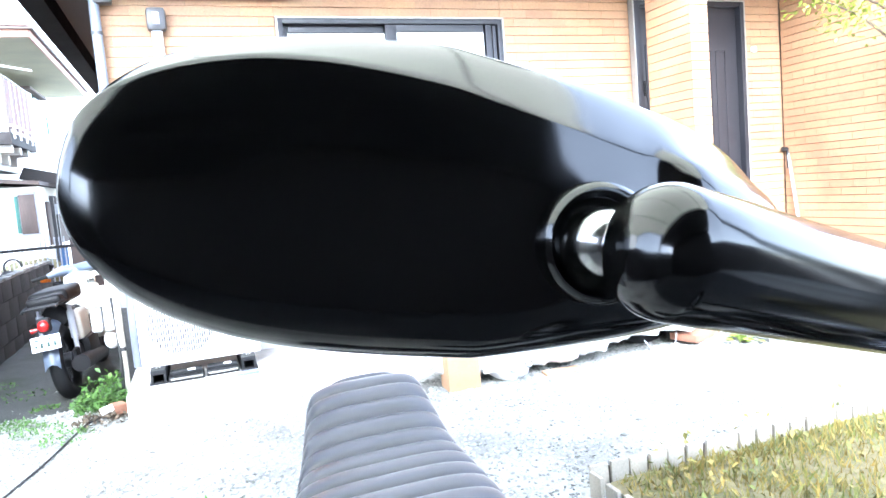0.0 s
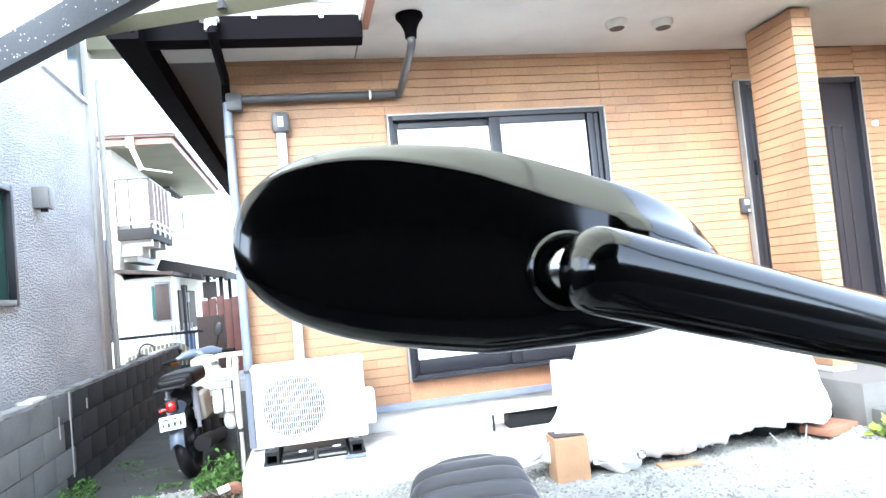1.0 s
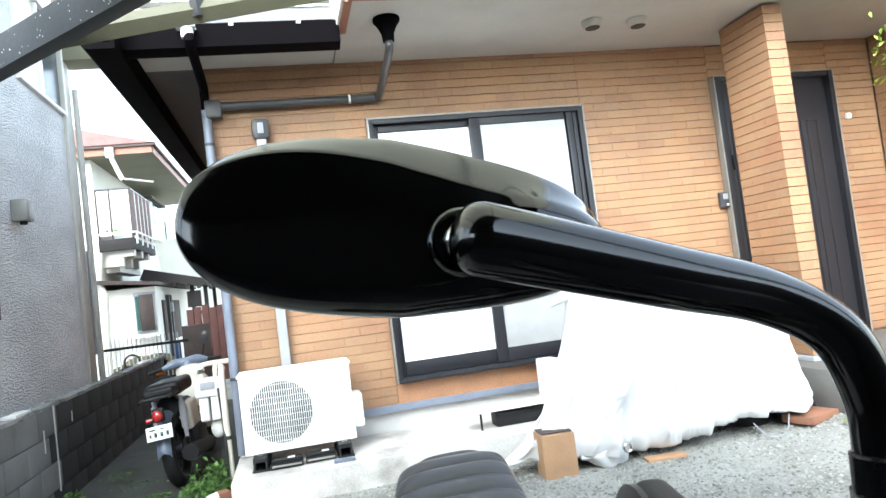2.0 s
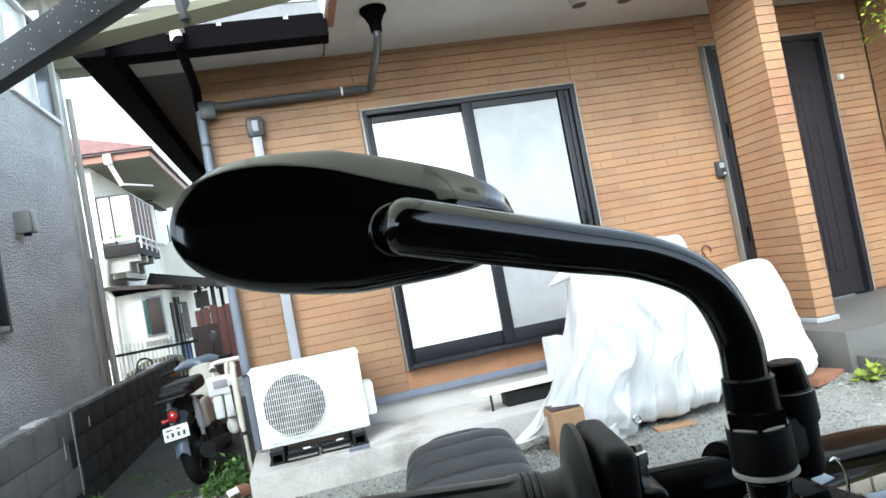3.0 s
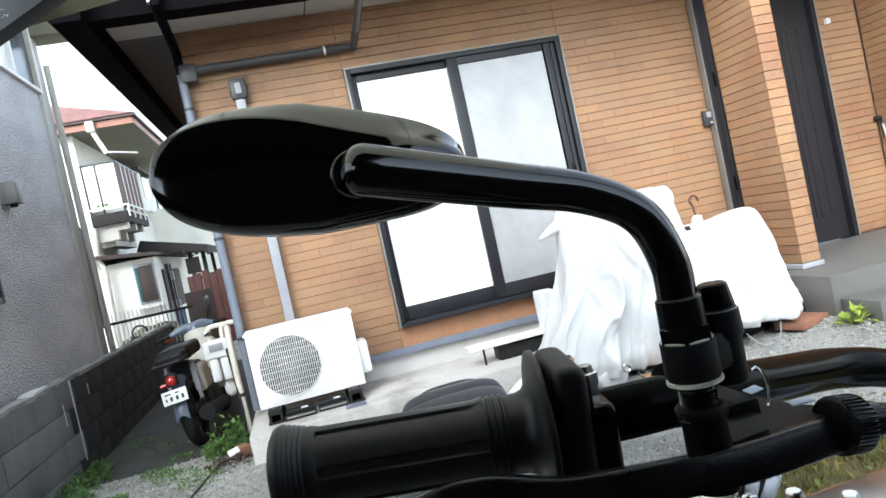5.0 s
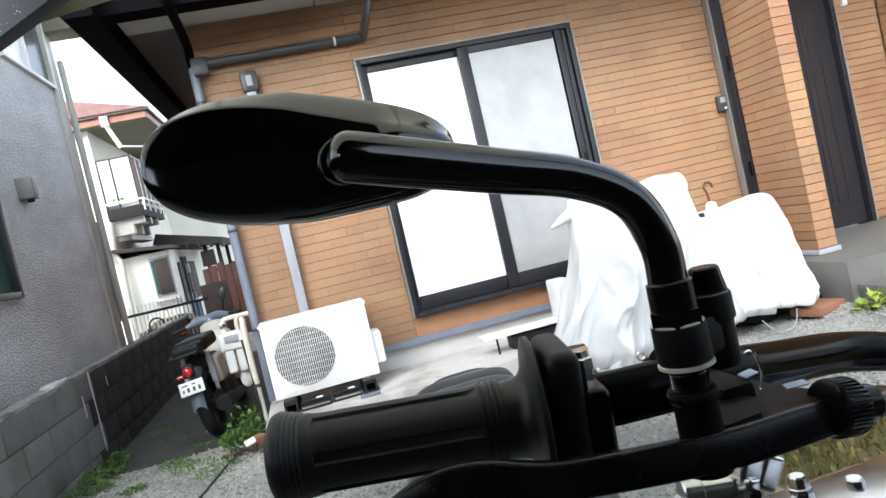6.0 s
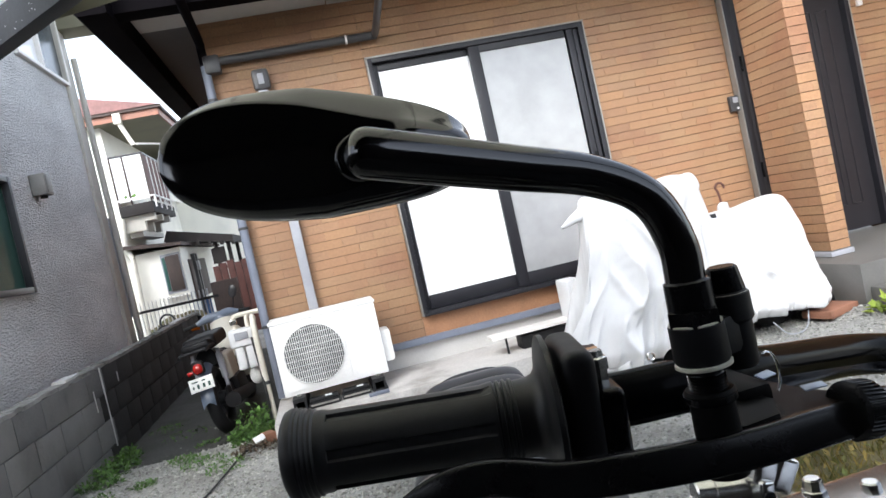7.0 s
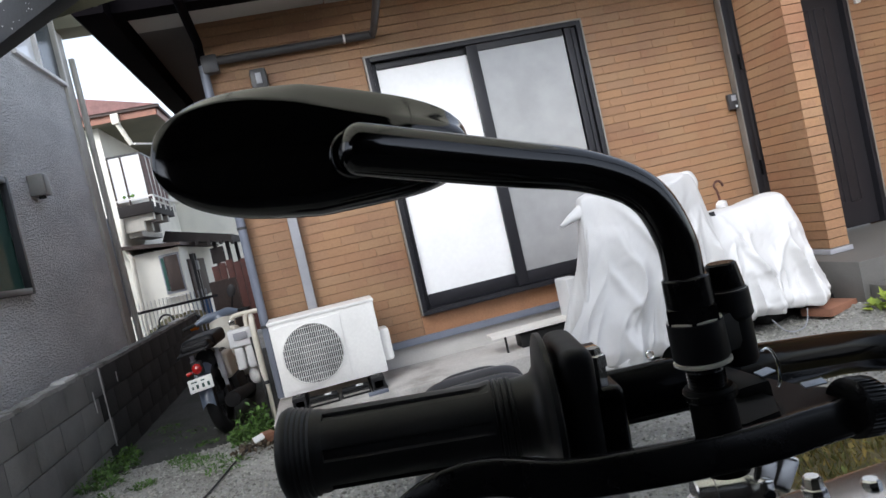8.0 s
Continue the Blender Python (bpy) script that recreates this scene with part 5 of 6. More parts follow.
def clump(name, centres, count, size, material, label, category, seed, kind=""):
    rng = random.Random(seed)
    bm = B()
    for cx, cy, r, h in centres:
        for _ in range(count):
            t, q = rng.uniform(0, 2 * math.pi), math.sqrt(rng.random()) * r
            x, y = cx + q * math.cos(t), cy + q * math.sin(t)
            z = ground_z(x, y) + h * rng.random() ** 1.3 * (1 - 0.7 * (q / r) ** 2)
            d = Vector((rng.uniform(-1, 1), rng.uniform(-1, 1), rng.uniform(-0.1, 0.9))).normalized()
            n = Vector((rng.uniform(-0.5, 0.5), rng.uniform(-0.5, 0.5), 1)).normalized()
            leaf_quad(bm, Vector((x, y, z)), d, n, size * rng.uniform(0.6, 1.4), size * rng.uniform(0.35, 0.7))
    return solid(name, bm, material, label, category, kind=kind, soft=0)


clump("weed_clump", [(-1.34, -0.12, 0.17, 0.26), (-1.28, 0.08, 0.12, 0.24), (-1.42, 0.10, 0.12, 0.12)], 330, 0.038, "leaf", "leafy green weeds beside the concrete apron", "weeds", 1, "stuff")
clump("weed_clump", [(-2.33, 0.30, 0.13, 0.14), (-2.36, 0.02, 0.15, 0.12), (-2.30, -0.32, 0.13, 0.10), (-2.38, 0.62, 0.10, 0.10)], 260, 0.032, "leaf", "green weeds at the foot of the block wall", "weeds", 2, "stuff")
clump("weed_clump", [(-1.62, -0.45, 0.16, 0.03), (-1.45, -0.72, 0.14, 0.04), (-1.75, -0.25, 0.12, 0.03), (-2.0, 0.9, 0.2, 0.03), (-1.85, -0.05, 0.1, 0.03), (-2.2, -0.75, 0.12, 0.05), (-1.95, -0.62, 0.08, 0.03), (-2.25, 1.3, 0.14, 0.04), (-1.75, 0.35, 0.10, 0.03)], 130, 0.024, "leaf", "low weeds growing through the gravel", "weeds", 3, "stuff")
clump("weed_clump", [(-0.80, -2.10, 0.10, 0.05), (-0.62, -2.45, 0.12, 0.06)], 120, 0.03, "leaf", "small weeds in the gravel beside the motorcycle", "weeds", 5, "stuff")
clump("weed_clump", [(2.50, -1.49, 0.07, 0.09)], 34, 0.075, "leaf_yellow", "bright green broad-leaved plant beside the step", "plant", 4, "stuff")
clump("leaf_litter", [(-1.30, -0.48, 0.16, 0.05), (-1.24, -0.30, 0.10, 0.06)], 160, 0.035, "twig", "dry brown leaves and twigs at the apron corner", "leaf litter", 6, "stuff")


def build_debris():
    bm = B()
    box(bm, -1.27, -0.47, 0.06, 0.07, 0.05, 0.012, 0.003, Matrix.Rotation(radians(35), 3, "X") @ Matrix.Rotation(radians(20), 3, "Z"))
    solid("paper_scrap", bm, "plastic_white", "small white plastic scrap among dry leaves", "scrap")
    bm = B()
    box(bm, -1.22, -0.40, 0.04, 0.08, 0.09, 0.06, 0.006, Matrix.Rotation(radians(25), 3, "Z"))
    solid("broken_pot", bm, "brownboard", "broken red-brown pot at the apron corner", "pot")
    bm = B()
    sweep(bm, smooth_line([(-1.30, -0.40, 0.012), (-1.38, -0.55, 0.01), (-1.44, -0.85, 0.01), (-1.50, -1.15, 0.01), (-1.62, -1.6, 0.01)], 6), 0.006, 8)
    solid("ground_cable", bm, "hose", "thin black cable lying across the gravel", "cable")


build_debris()


def build_gravel():
    rng = random.Random(11)
    vs, fs = [], []
    base = [Vector(p) for p in ((1, 0, 0), (-0.9, 0.1, 0), (0, 1, 0), (0.1, -1, 0), (0, 0, 0.8), (0, 0, -0.8))]
    tri = ((0, 2, 4), (2, 1, 4), (1, 3, 4), (3, 0, 4), (2, 0, 5), (1, 2, 5), (3, 1, 5), (0, 3, 5))
    n = 0
    while n < 26000:
        x = rng.uniform(-2.42, 3.2)
        y = rng.uniform(-3.2, 0.9)
        if y > -0.70 and x > -1.14 or (y < -2.62 and x > 0.58) or (y > -1.1 and x > 2.5):
            continue
        if -0.9 < x < 0.1 and y < -2.4 and rng.random() < 0.5:
            continue
        if x < -1.15 and y > -1.25 and rng.random() < smoothstep(-1.0, 0.5, y) * 0.62:
            continue
        r = rng.uniform(0.006, 0.013) * (1.4 if rng.random() < 0.1 else 1)
        m = Matrix.Rotation(rng.uniform(0, 6.28), 3, "Z") @ Matrix.Rotation(rng.uniform(-0.6, 0.6), 3, "X")
        c = Vector((x, y, ground_z(x, y) + r * 0.25))
        k = len(vs)
        sx, sy, sz = rng.uniform(0.7, 1.3), rng.uniform(0.6, 1.1), rng.uniform(0.5, 0.9)
        vs.extend(c + m @ Vector((p.x * sx, p.y * sy, p.z * sz)) * r for p in base)
        fs.extend((k + a, k + b, k + d) for a, b, d in tri)
        n += 1
    me = bpy.data.meshes.new("gravel")
    me.from_pydata(vs, [], fs)
    me.materials.append(M["stones"])
    tagged(new("gravel", me), "loose grey crushed stone over the yard", "gravel", kind="stuff")


build_gravel()


# Sheet over the lane gravel; its dark colour carries the shade between the houses.
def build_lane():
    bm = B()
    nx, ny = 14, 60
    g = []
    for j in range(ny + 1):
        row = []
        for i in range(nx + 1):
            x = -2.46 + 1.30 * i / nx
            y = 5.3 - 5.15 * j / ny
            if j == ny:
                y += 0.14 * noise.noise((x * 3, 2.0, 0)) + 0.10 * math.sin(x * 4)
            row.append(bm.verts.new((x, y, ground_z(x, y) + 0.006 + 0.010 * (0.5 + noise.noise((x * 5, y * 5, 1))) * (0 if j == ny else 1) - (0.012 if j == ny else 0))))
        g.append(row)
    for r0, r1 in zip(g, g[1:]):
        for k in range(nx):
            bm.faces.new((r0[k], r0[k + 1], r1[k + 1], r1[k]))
    solid("lane_ground", bm, "lane_damp_shade", "damp ground of the narrow side lane, house shade put into its colour", "lane", kind="structure", soft=60)


build_lane()


def build_lawn():
    bm = B()
    x0, x1, y0, y1 = 0.66, 5.5, -5.4, -2.70
    nx, ny = 60, 40
    g = [[bm.verts.new((x0 + (x1 - x0) * i / nx, y0 + (y1 - y0) * j / ny, 0.035 + 0.018 * noise.noise((i * 0.35, j * 0.4, 0)))) for i in range(nx + 1)] for j in range(ny + 1)]
    for r0, r1 in zip(g, g[1:]):
        for k in range(nx):
            bm.faces.new((r0[k], r0[k + 1], r1[k + 1], r1[k]))
    solid("lawn_bed", bm, "soil", "mossy dry lawn bed inside the edging", "lawn", kind="structure", soft=60)
    rng = random.Random(21)
    vs, fs = [], []
    for _ in range(16000):
        x, y = rng.uniform(x0 + 0.03, 3.6), y1 - 0.02 - 1.7 * rng.random() ** 1.3
        h = rng.uniform(0.015, 0.05)
        t = rng.uniform(0, 6.28)
        w = rng.uniform(0.002, 0.006)
        lx, ly = rng.uniform(-0.03, 0.03), rng.uniform(-0.03, 0.03)
        k = len(vs)
        vs.extend(((x - w * math.cos(t), y - w * math.sin(t), 0.03), (x + w * math.cos(t), y + w * math.sin(t), 0.03), (x + lx, y + ly, 0.04 + h)))
        fs.append((k, k + 1, k + 2))
    me = bpy.data.meshes.new("dry_grass")
    me.from_pydata(vs, [], fs)
    me.materials.append(M["grass"])
    tagged(new("dry_grass", me), "short yellow-green dry grass and moss", "grass", kind="stuff")
    clump("fallen_leaves", [(1.4, -3.0, 0.6, 0.03), (2.4, -3.1, 0.7, 0.03), (1.0, -2.9, 0.3, 0.03)], 120, 0.035, "grass", "pale fallen leaves on the lawn", "leaves", 31, "stuff").location.z = 0.045
    e = thing("lawn_edging", (1.5, -2.66, 0), "row of pale notched edging blocks round the lawn", "edging", kind="structure")
    bm = B()
    box(bm, 0, 0, 0.030, 0.076, 0.018, 0.13, 0.004)
    me = finish(bm, "edging_block", 35)
    me.materials.append(M["edging"])
    # Dark strip added behind the blocks so the gaps between them look dark.
    bk = B()
    box(bk, 3.0, -2.632, 0.015, 4.7, 0.012, 0.11)
    bmesh.ops.rotate(bk, verts=bk.verts, cent=(0.66, -2.632, 0), matrix=Matrix.Rotation(radians(-2.17), 3, "Z"))
    part("dark_gap_strip", bk, "wood_dark", e)
    for k in range(54):
        ob = new("edging_block", me)
        ob.parent = e
        ob.matrix_parent_inverse = e.matrix_basis.inverted()
        ob.matrix_basis = pose(0.66 + 0.087 * k, -2.655 - 0.0033 * k + 0.004 * rng.uniform(-1, 1), 0.005 * rng.uniform(-1, 1), rng.uniform(-3, 3), rng.uniform(-3, 3), -2 + rng.uniform(-2, 2))
    for k in range(14):
        ob = new("edging_block", me)
        ob.parent = e
        ob.matrix_parent_inverse = e.matrix_basis.inverted()
        ob.matrix_basis = pose(0.60 + 0.003 * rng.uniform(-1, 1), -2.73 - 0.108 * k, 0.004 * rng.uniform(-1, 1), 0, 0, 90 + rng.uniform(-3, 3))


build_lawn()


def build_tree():
    t = thing("young_tree", (4.0, -1.75, 0), "young garden tree with yellow-green leaves", "tree")
    bm = B()
    sweep(bm, smooth_line([(4.0, -1.75, 0), (3.98, -1.74, 0.9), (3.93, -1.70, 1.7), (3.80, -1.62, 2.3)], 6), [0.045 - 0.0013 * k for k in range(19)], 10)
    part("trunk", bm, "twig", t)
    rng = random.Random(8)
    tips = []
    for k in range(12):
        a = Vector((3.9, -1.68, 1.7 + 0.06 * k))
        b = Vector((3.55 + rng.uniform(-0.45, 0.5), -1.6 + rng.uniform(-0.4, 0.3), 2.35 + rng.uniform(-0.15, 0.35)))
        bm = B()
        line = smooth_line([a, (a + b) / 2 + Vector((0, 0, 0.08)), b], 5)
        sweep(bm, line, [0.012 - 0.0008 * i for i in range(len(line))], 6)
        part("limb", bm, "twig", t)
        tips.append((a, b))
    bm = B()
    for a, b in tips:
        for _ in range(110):
            p = a.lerp(b, rng.uniform(0.45, 1.1)) + Vector((rng.gauss(0, 0.09), rng.gauss(0, 0.09), rng.gauss(0, 0.07)))
            d = Vector((rng.uniform(-1, 1), rng.uniform(-1, 1), rng.uniform(-0.8, 0.3))).normalized()
            leaf_quad(bm, p, d, Vector((rng.uniform(-0.4, 0.4), rng.uniform(-0.4, 0.4), 1)).normalized(), rng.uniform(0.04, 0.075), rng.uniform(0.018, 0.03))
    part("crown", bm, "leaf_yellow", t, soft=0)


build_tree()


# ---------- the near motorcycle ----------
def build_motorcycle():
    k = thing("motorcycle", (-0.33, -4.2, 0), "black motorcycle with a bar mirror and a ribbed vinyl seat", "motorcycle")
    V = Vector
    # mirror: u along its length, w from the glass towards the front of the bike
    u = V((0.958, -0.174, -0.227)).normalized()
    w = V((-0.166, -0.985, 0.057)).normalized()
    v = w.cross(u).normalized()
    u = (u + 0.068 * v).normalized()
    w = (w + 0.03 * v).normalized()
    v = w.cross(u).normalized()
    w = u.cross(v).normalized()
    C = V((-0.5711, -4.7065, 1.2564)) + u * 0.0016
    a, top_h, low_h = 0.0508, 0.0213, 0.0217

    def ends(s):
        return max(0.0, 1 - abs(s) ** (3.0 if s < 0 else 6.0)) ** 0.417

    def half(s, upper):
        s = max(-1.0, min(1.0, s))
        return (top_h * (1 - 0.40 * max(0.0, s + 0.05)) if upper else low_h * (1 - 0.36 * max(0.0, s - 0.05))) * ends(s)

    def bulge(s, c):
        """Depth of the shell: a sloping top facet down to a crease, then a nearly flat back that rounds off below."""
        crease = 0.80 - 0.36 * smoothstep(-0.6, 0.65, s)
        d1 = 0.0060 + 0.0040 * smoothstep(-0.6, 0.65, s)
        if c > crease:
            d = d1 * ((1 - c) / (1 - crease)) ** 0.85
        elif c > -0.15:
            d = d1 + 0.0030 * math.sin(math.pi / 2 * (crease - c) / (crease + 0.15))
        else:
            d = (d1 + 0.0030) * max(0.0, 1 - ((-0.15 - c) / 0.85) ** 5.0) ** 0.5
        d -= 0.0007 * math.exp(-((c - 0.22) / 0.24) ** 2) * (1 - smoothstep(-0.90, -0.25, s)) * smoothstep(-1.0, -0.80, s)
        d += 0.0044 * math.exp(-((c - 0.20) / 0.36) ** 2) * smoothstep(0.48, 0.64, s)
        d += 0.0022 * math.exp(-((s - 0.33) / 0.12) ** 2 - ((c + 0.22) / 0.28) ** 2)
        return d * ends(s) ** 0.45 * (1 - 0.35 * max(0.0, s) ** 1.5) - 0.010 * max(0.0, s - 0.15) ** 1.4
    bm = B()
    nu, nv = 84, 64
    rows = []
    for i in range(nu + 1):
        s = -math.cos(math.pi * i / nu)
        row = []
        for j in range(nv + 1):
            c = math.cos(math.pi * j / nv)
            row.append(bm.verts.new(C + u * (a * s) + v * (half(s, c > 0) * c) + w * bulge(s, c)))
        rows.append(row)
    for r0, r1 in zip(rows, rows[1:]):
        for j in range(nv):
            bm.faces.new((r0[j], r0[j + 1], r1[j + 1], r1[j]))
    bmesh.ops.remove_doubles(bm, verts=bm.verts, dist=1e-5)
    mirror = part("mirror_shell", bm, "gloss", k, "gloss black mirror shell", soft=80)
    bm = B()
    ring = [C - w * (0.010 * max(0.0, math.cos(t) - 0.15) ** 1.4) + u * (a * 0.999 * math.cos(t)) + v * (half(math.cos(t), math.sin(t) > 0) * math.copysign(1, math.sin(t))) for t in (2 * math.pi * q / 64 + 0.001 for q in range(64))]
    for off0, off1, s0, s1 in ((0, -0.004, 1.0, 1.0), (-0.004, -0.0055, 1.0, 0.965)):
        r0 = [bm.verts.new(C + (p - C) * s0 + w * off0) for p in ring]
        r1 = [bm.verts.new(C + (p - C) * s1 + w * off1) for p in ring]
        for q in range(64):
            bm.faces.new((r0[q], r0[(q + 1) % 64], r1[(q + 1) % 64], r1[q]))
    part("rim", bm, "satin", mirror, soft=40)
    bm = B()
    bm.faces.new([bm.verts.new(C + (p - C) * 0.965 - w * 0.0052) for p in ring])
    bm.faces.new([bm.verts.new(C + (p - C) * 0.965 - w * 0.0025) for p in ring][::-1])
    part("mirror_glass", bm, "mirror", mirror, "silvered mirror glass", soft=0)
    hub = V((-0.5580, -4.7238, 1.2499))
    bm = B()
    lathe(bm, hub - w * 0.006, hub + w * 0.006, [(0, 0.0078), (0.0052, 0.0077), (0.0064, 0.0074), (0.0069, 0.0068), (0.0064, 0.0062), (0.0050, 0.0057)], 40)
    part("joint_collar", bm, "gloss", mirror, soft=60)
    bm = B()
    ball(bm, hub + w * 0.0004, 0.0045, 24)
    part("joint_ball", bm, "steel", mirror, "bright steel ball joint")
    # arm
    tip = V((-0.5563, -4.7345, 1.2493))
    line = smooth_line([tip, (-0.5137, -4.7282, 1.2365), (-0.4864, -4.7240, 1.2282), (-0.4695, -4.7245, 1.2171), (-0.4633, -4.7260, 1.2006), (-0.4636, -4.7270, 1.1860)], 10)
    bm = B()
    way = (line[0] - line[1]).normalized()
    nose = [math.sin(radians(90 - 9 * n)) for n in range(10)]
    line = [tip + way * 0.0066 * n for n in nose] + line[1:]
    sweep(bm, line, [0.0077 * max(0.02, 1 - n ** 2.3) ** 0.435 for n in nose] + [0.0077 - 0.0012 * min(1, i / 26) for i in range(len(line) - 10)], 32)
    part("mirror_arm", bm, "gloss", k, "gloss black curved mirror arm", soft=60)
    # adapter stack
    X, Y = -0.4636, -4.7275
    bm = B()
    lathe(bm, (X, Y, 1.1883), (X, Y, 1.1732), [(0, 0.00680), (0.00057, 0.00756), (0.00945, 0.00784)], 6 * 6)
    col = part("collar", bm, "black_metal", k)
    bm = B()
    lathe(bm, (X, Y, 1.1793), (X, Y, 1.1638), [(0, 0.00775), (0.00076, 0.00898), (0.00586, 0.00898), (0.00662, 0.00850)], 6)
    part("hex_nut", bm, "black_metal", k, soft=25)
    bm = B()
    lathe(bm, (X, Y, 1.1740), (X, Y, 1.1543), [(0, 0.00794), (0.00066, 0.00898), (0.01210, 0.00917), (0.01323, 0.00850)], 40)
    part("clamp_ring", bm, "satin", k)
    bm = B()
    lathe(bm, (X, Y, 1.1607), (X, Y, 1.1449), [(0, 0.00850), (0.00028, 0.00926), (0.00123, 0.00926), (0.00161, 0.00850)], 40)
    part("washer", bm, "zinc", k, "pale zinc washer")
    bm = B()
    prof = [(-0.00189, 0.00605), (0, 0.00605)]
    for i in range(6):
        prof += [(0.00038 + 0.00104 * i, 0.00624), (0.00085 + 0.00104 * i, 0.00548)]
    prof += [(0.00680, 0.00737), (0.00756, 0.00850), (0.00926, 0.00850), (0.01021, 0.00775)]
    lathe(bm, (X, Y, 1.1574), (X, Y, 1.1260), prof, 32)
    part("thread_stud", bm, "black_metal", k)
    X2, Y2 = X + 0.01474, Y + 0.00283
    bm = B()
    lathe(bm, (X2, Y2, 1.1891), (X2, Y2, 1.1543), [(0, 0.00435), (0.00057, 0.00501), (0.00803, 0.00624), (0.00907, 0.00586)], 22)
    part("bolt_cap", bm, "black_metal", k, soft=12)
    bm = B()
    lathe(bm, (X2, Y2, 1.1804), (X2, Y2, 1.1543), [(0, 0.00624), (0.00028, 0.00671), (0.00085, 0.00671), (0.00113, 0.00624)], 32)
    part("cap_washer", bm, "zinc", k)
    bm = B()
    lathe(bm, (X, Y, 1.1743), (X, Y, 1.1543), [(0, 0.00794), (0.00019, 0.00860), (0.00066, 0.00860), (0.00085, 0.00794)], 40)
    part("nut_washer", bm, "zinc", k)
    bm = B()
    lathe(bm, (X2, Y2, 1.1808), (X2, Y2, 1.1449), [(0, 0.00605), (0.00113, 0.00709), (0.00945, 0.00728), (0.01087, 0.00624), (0.02457, 0.00605), (0.02599, 0.00520)], 32)
    box(bm, (X + X2) / 2, (Y + Y2) / 2, 1.1675, 0.01559, 0.01228, 0.01323, 0.00283, Matrix.Rotation(radians(17), 3, "Z"))
    part("adapter_lobe", bm, "satin", k)
    # bar and grip
    g0, g1 = V((-0.6088, -4.6525, 1.1457)), V((-0.5221, -4.6677, 1.1402))
    ax = (g1 - g0).normalized()
    bm = B()
    bar = smooth_line([g0 + ax * 0.004, g1, V((-0.4769, -4.6758, 1.1382)), V((-0.4466, -4.6763, 1.1365)), V((-0.4135, -4.6652, 1.1300)), V((-0.3709, -4.6413, 1.1185)), V((-0.3245, -4.6156, 1.1058)), V((-0.2915, -4.6060, 1.0966)), V((-0.2619, -4.6016, 1.0872)), V((-0.20, -4.6050, 1.0740)), V((-0.10, -4.63, 1.0760)), V((0.02, -4.66, 1.1200)), V((0.14, -4.66, 1.135))], 8)
    sweep(bm, bar, 0.0111, 24)
    part("handlebar", bm, "bar", k, "gloss black handlebar", soft=60)
    bm = B()
    q = ax.to_track_quat("Z", "Y").to_matrix()
    prof = [(0, 0.0110), (0.0006, 0.0150), (0.0022, 0.0178), (0.0045, 0.0188)]
    for i in range(5):
        prof += [(0.0058 + 0.0019 * i, 0.0188 - 0.0004 * i), (0.0066 + 0.0019 * i, 0.0180 - 0.0004 * i), (0.0072 + 0.0019 * i, 0.0180 - 0.0004 * i)]
    prof += [(0.0165, 0.0164), (0.0190, 0.0158)] + [(0.0192 + 0.0062 * i, 0.0157) for i in range(11)]
    for i in range(4):
        prof += [(0.0850 + 0.0026 * i, 0.0164), (0.0862 + 0.0026 * i, 0.0164), (0.0866 + 0.0026 * i, 0.0155), (0.0872 + 0.0026 * i, 0.0155)]
    prof += [(0.0958, 0.0155), (0.1000, 0.0158), (0.1028, 0.0168), (0.1046, 0.0195), (0.1056, 0.0245), (0.1064, 0.0300), (0.1070, 0.0318), (0.1090, 0.0318), (0.1098, 0.0298)]
    seg = 120
    rings = []
    for s, r in prof:
        ring = []
        for i in range(seg):
            t = 360 * i / seg
            slot = 0.019 < s < 0.0835 and (t % 60) > 44
            rr = r - 0.0013 if slot else r
            ring.append(bm.verts.new(g0 + q @ V((rr * math.cos(radians(t)), rr * math.sin(radians(t)), s))))
        rings.append(ring)
    for r0, r1 in zip(rings, rings[1:]):
        for i in range(seg):
            bm.faces.new((r0[i], r0[(i + 1) % seg], r1[(i + 1) % seg], r1[i]))
    bm.faces.new(rings[0][::-1])
    bm.faces.new(rings[-1])
    part("throttle_grip", bm, "grip", k, "ribbed black rubber throttle grip", soft=40)
    # throttle housing, in the bar's own axes
    side = V((0, 0, 1)).cross(ax).normalized()
    up = ax.cross(side).normalized()
    R3 = Matrix((ax, side, up)).transposed()

    def along(s, y, z):
        return g0 + ax * s + side * y + up * z
    bm = B()
    box(bm, *along(0.1184, 0.0, 0.001), 0.0130, 0.048, 0.054, 0.0058, R3, 5)
    hs = part("throttle_housing", bm, "satin", k, "satin black throttle housing")
    bm = B()
    box(bm, *along(0.1290, 0.0, -0.008), 0.011, 0.044, 0.040, 0.004, R3, 4)
    part("housing_half", bm, "black_metal", hs)
    bm = B()
    lathe(bm, along(0.1285, -0.006, 0.010), along(0.1275, -0.006, 0.03), [(0, 0.0038), (0.006, 0.0038), (0.0065, 0.0046), (0.011, 0.0046), (0.0115, 0.0034), (0.014, 0.0030)], 6)
    part("cable_end", bm, "steel", hs, "bright steel cable end")
    # brake perch and lever
    bm = B()
    lathe(bm, (X, Y, 1.1515), (X, Y, 1.12), [(0, 0.0076), (0.0010, 0.0084), (0.0033, 0.0084), (0.0043, 0.0072), (0.0200, 0.0076), (0.0215, 0.0071)], 36)
    lathe(bm, (X, Y, 1.1310), (X, Y, 1.10), [(0, 0.0071), (0.004, 0.0076), (0.0085, 0.0076)], 36)
    box(bm, X + 0.0270, Y + 0.034, 1.1320, 0.014, 0.034, 0.018, 0.003)
    rod(bm, (-0.4460, -4.6735, 1.1378), (-0.4270, -4.6715, 1.1355), 0.0135, seg=28)
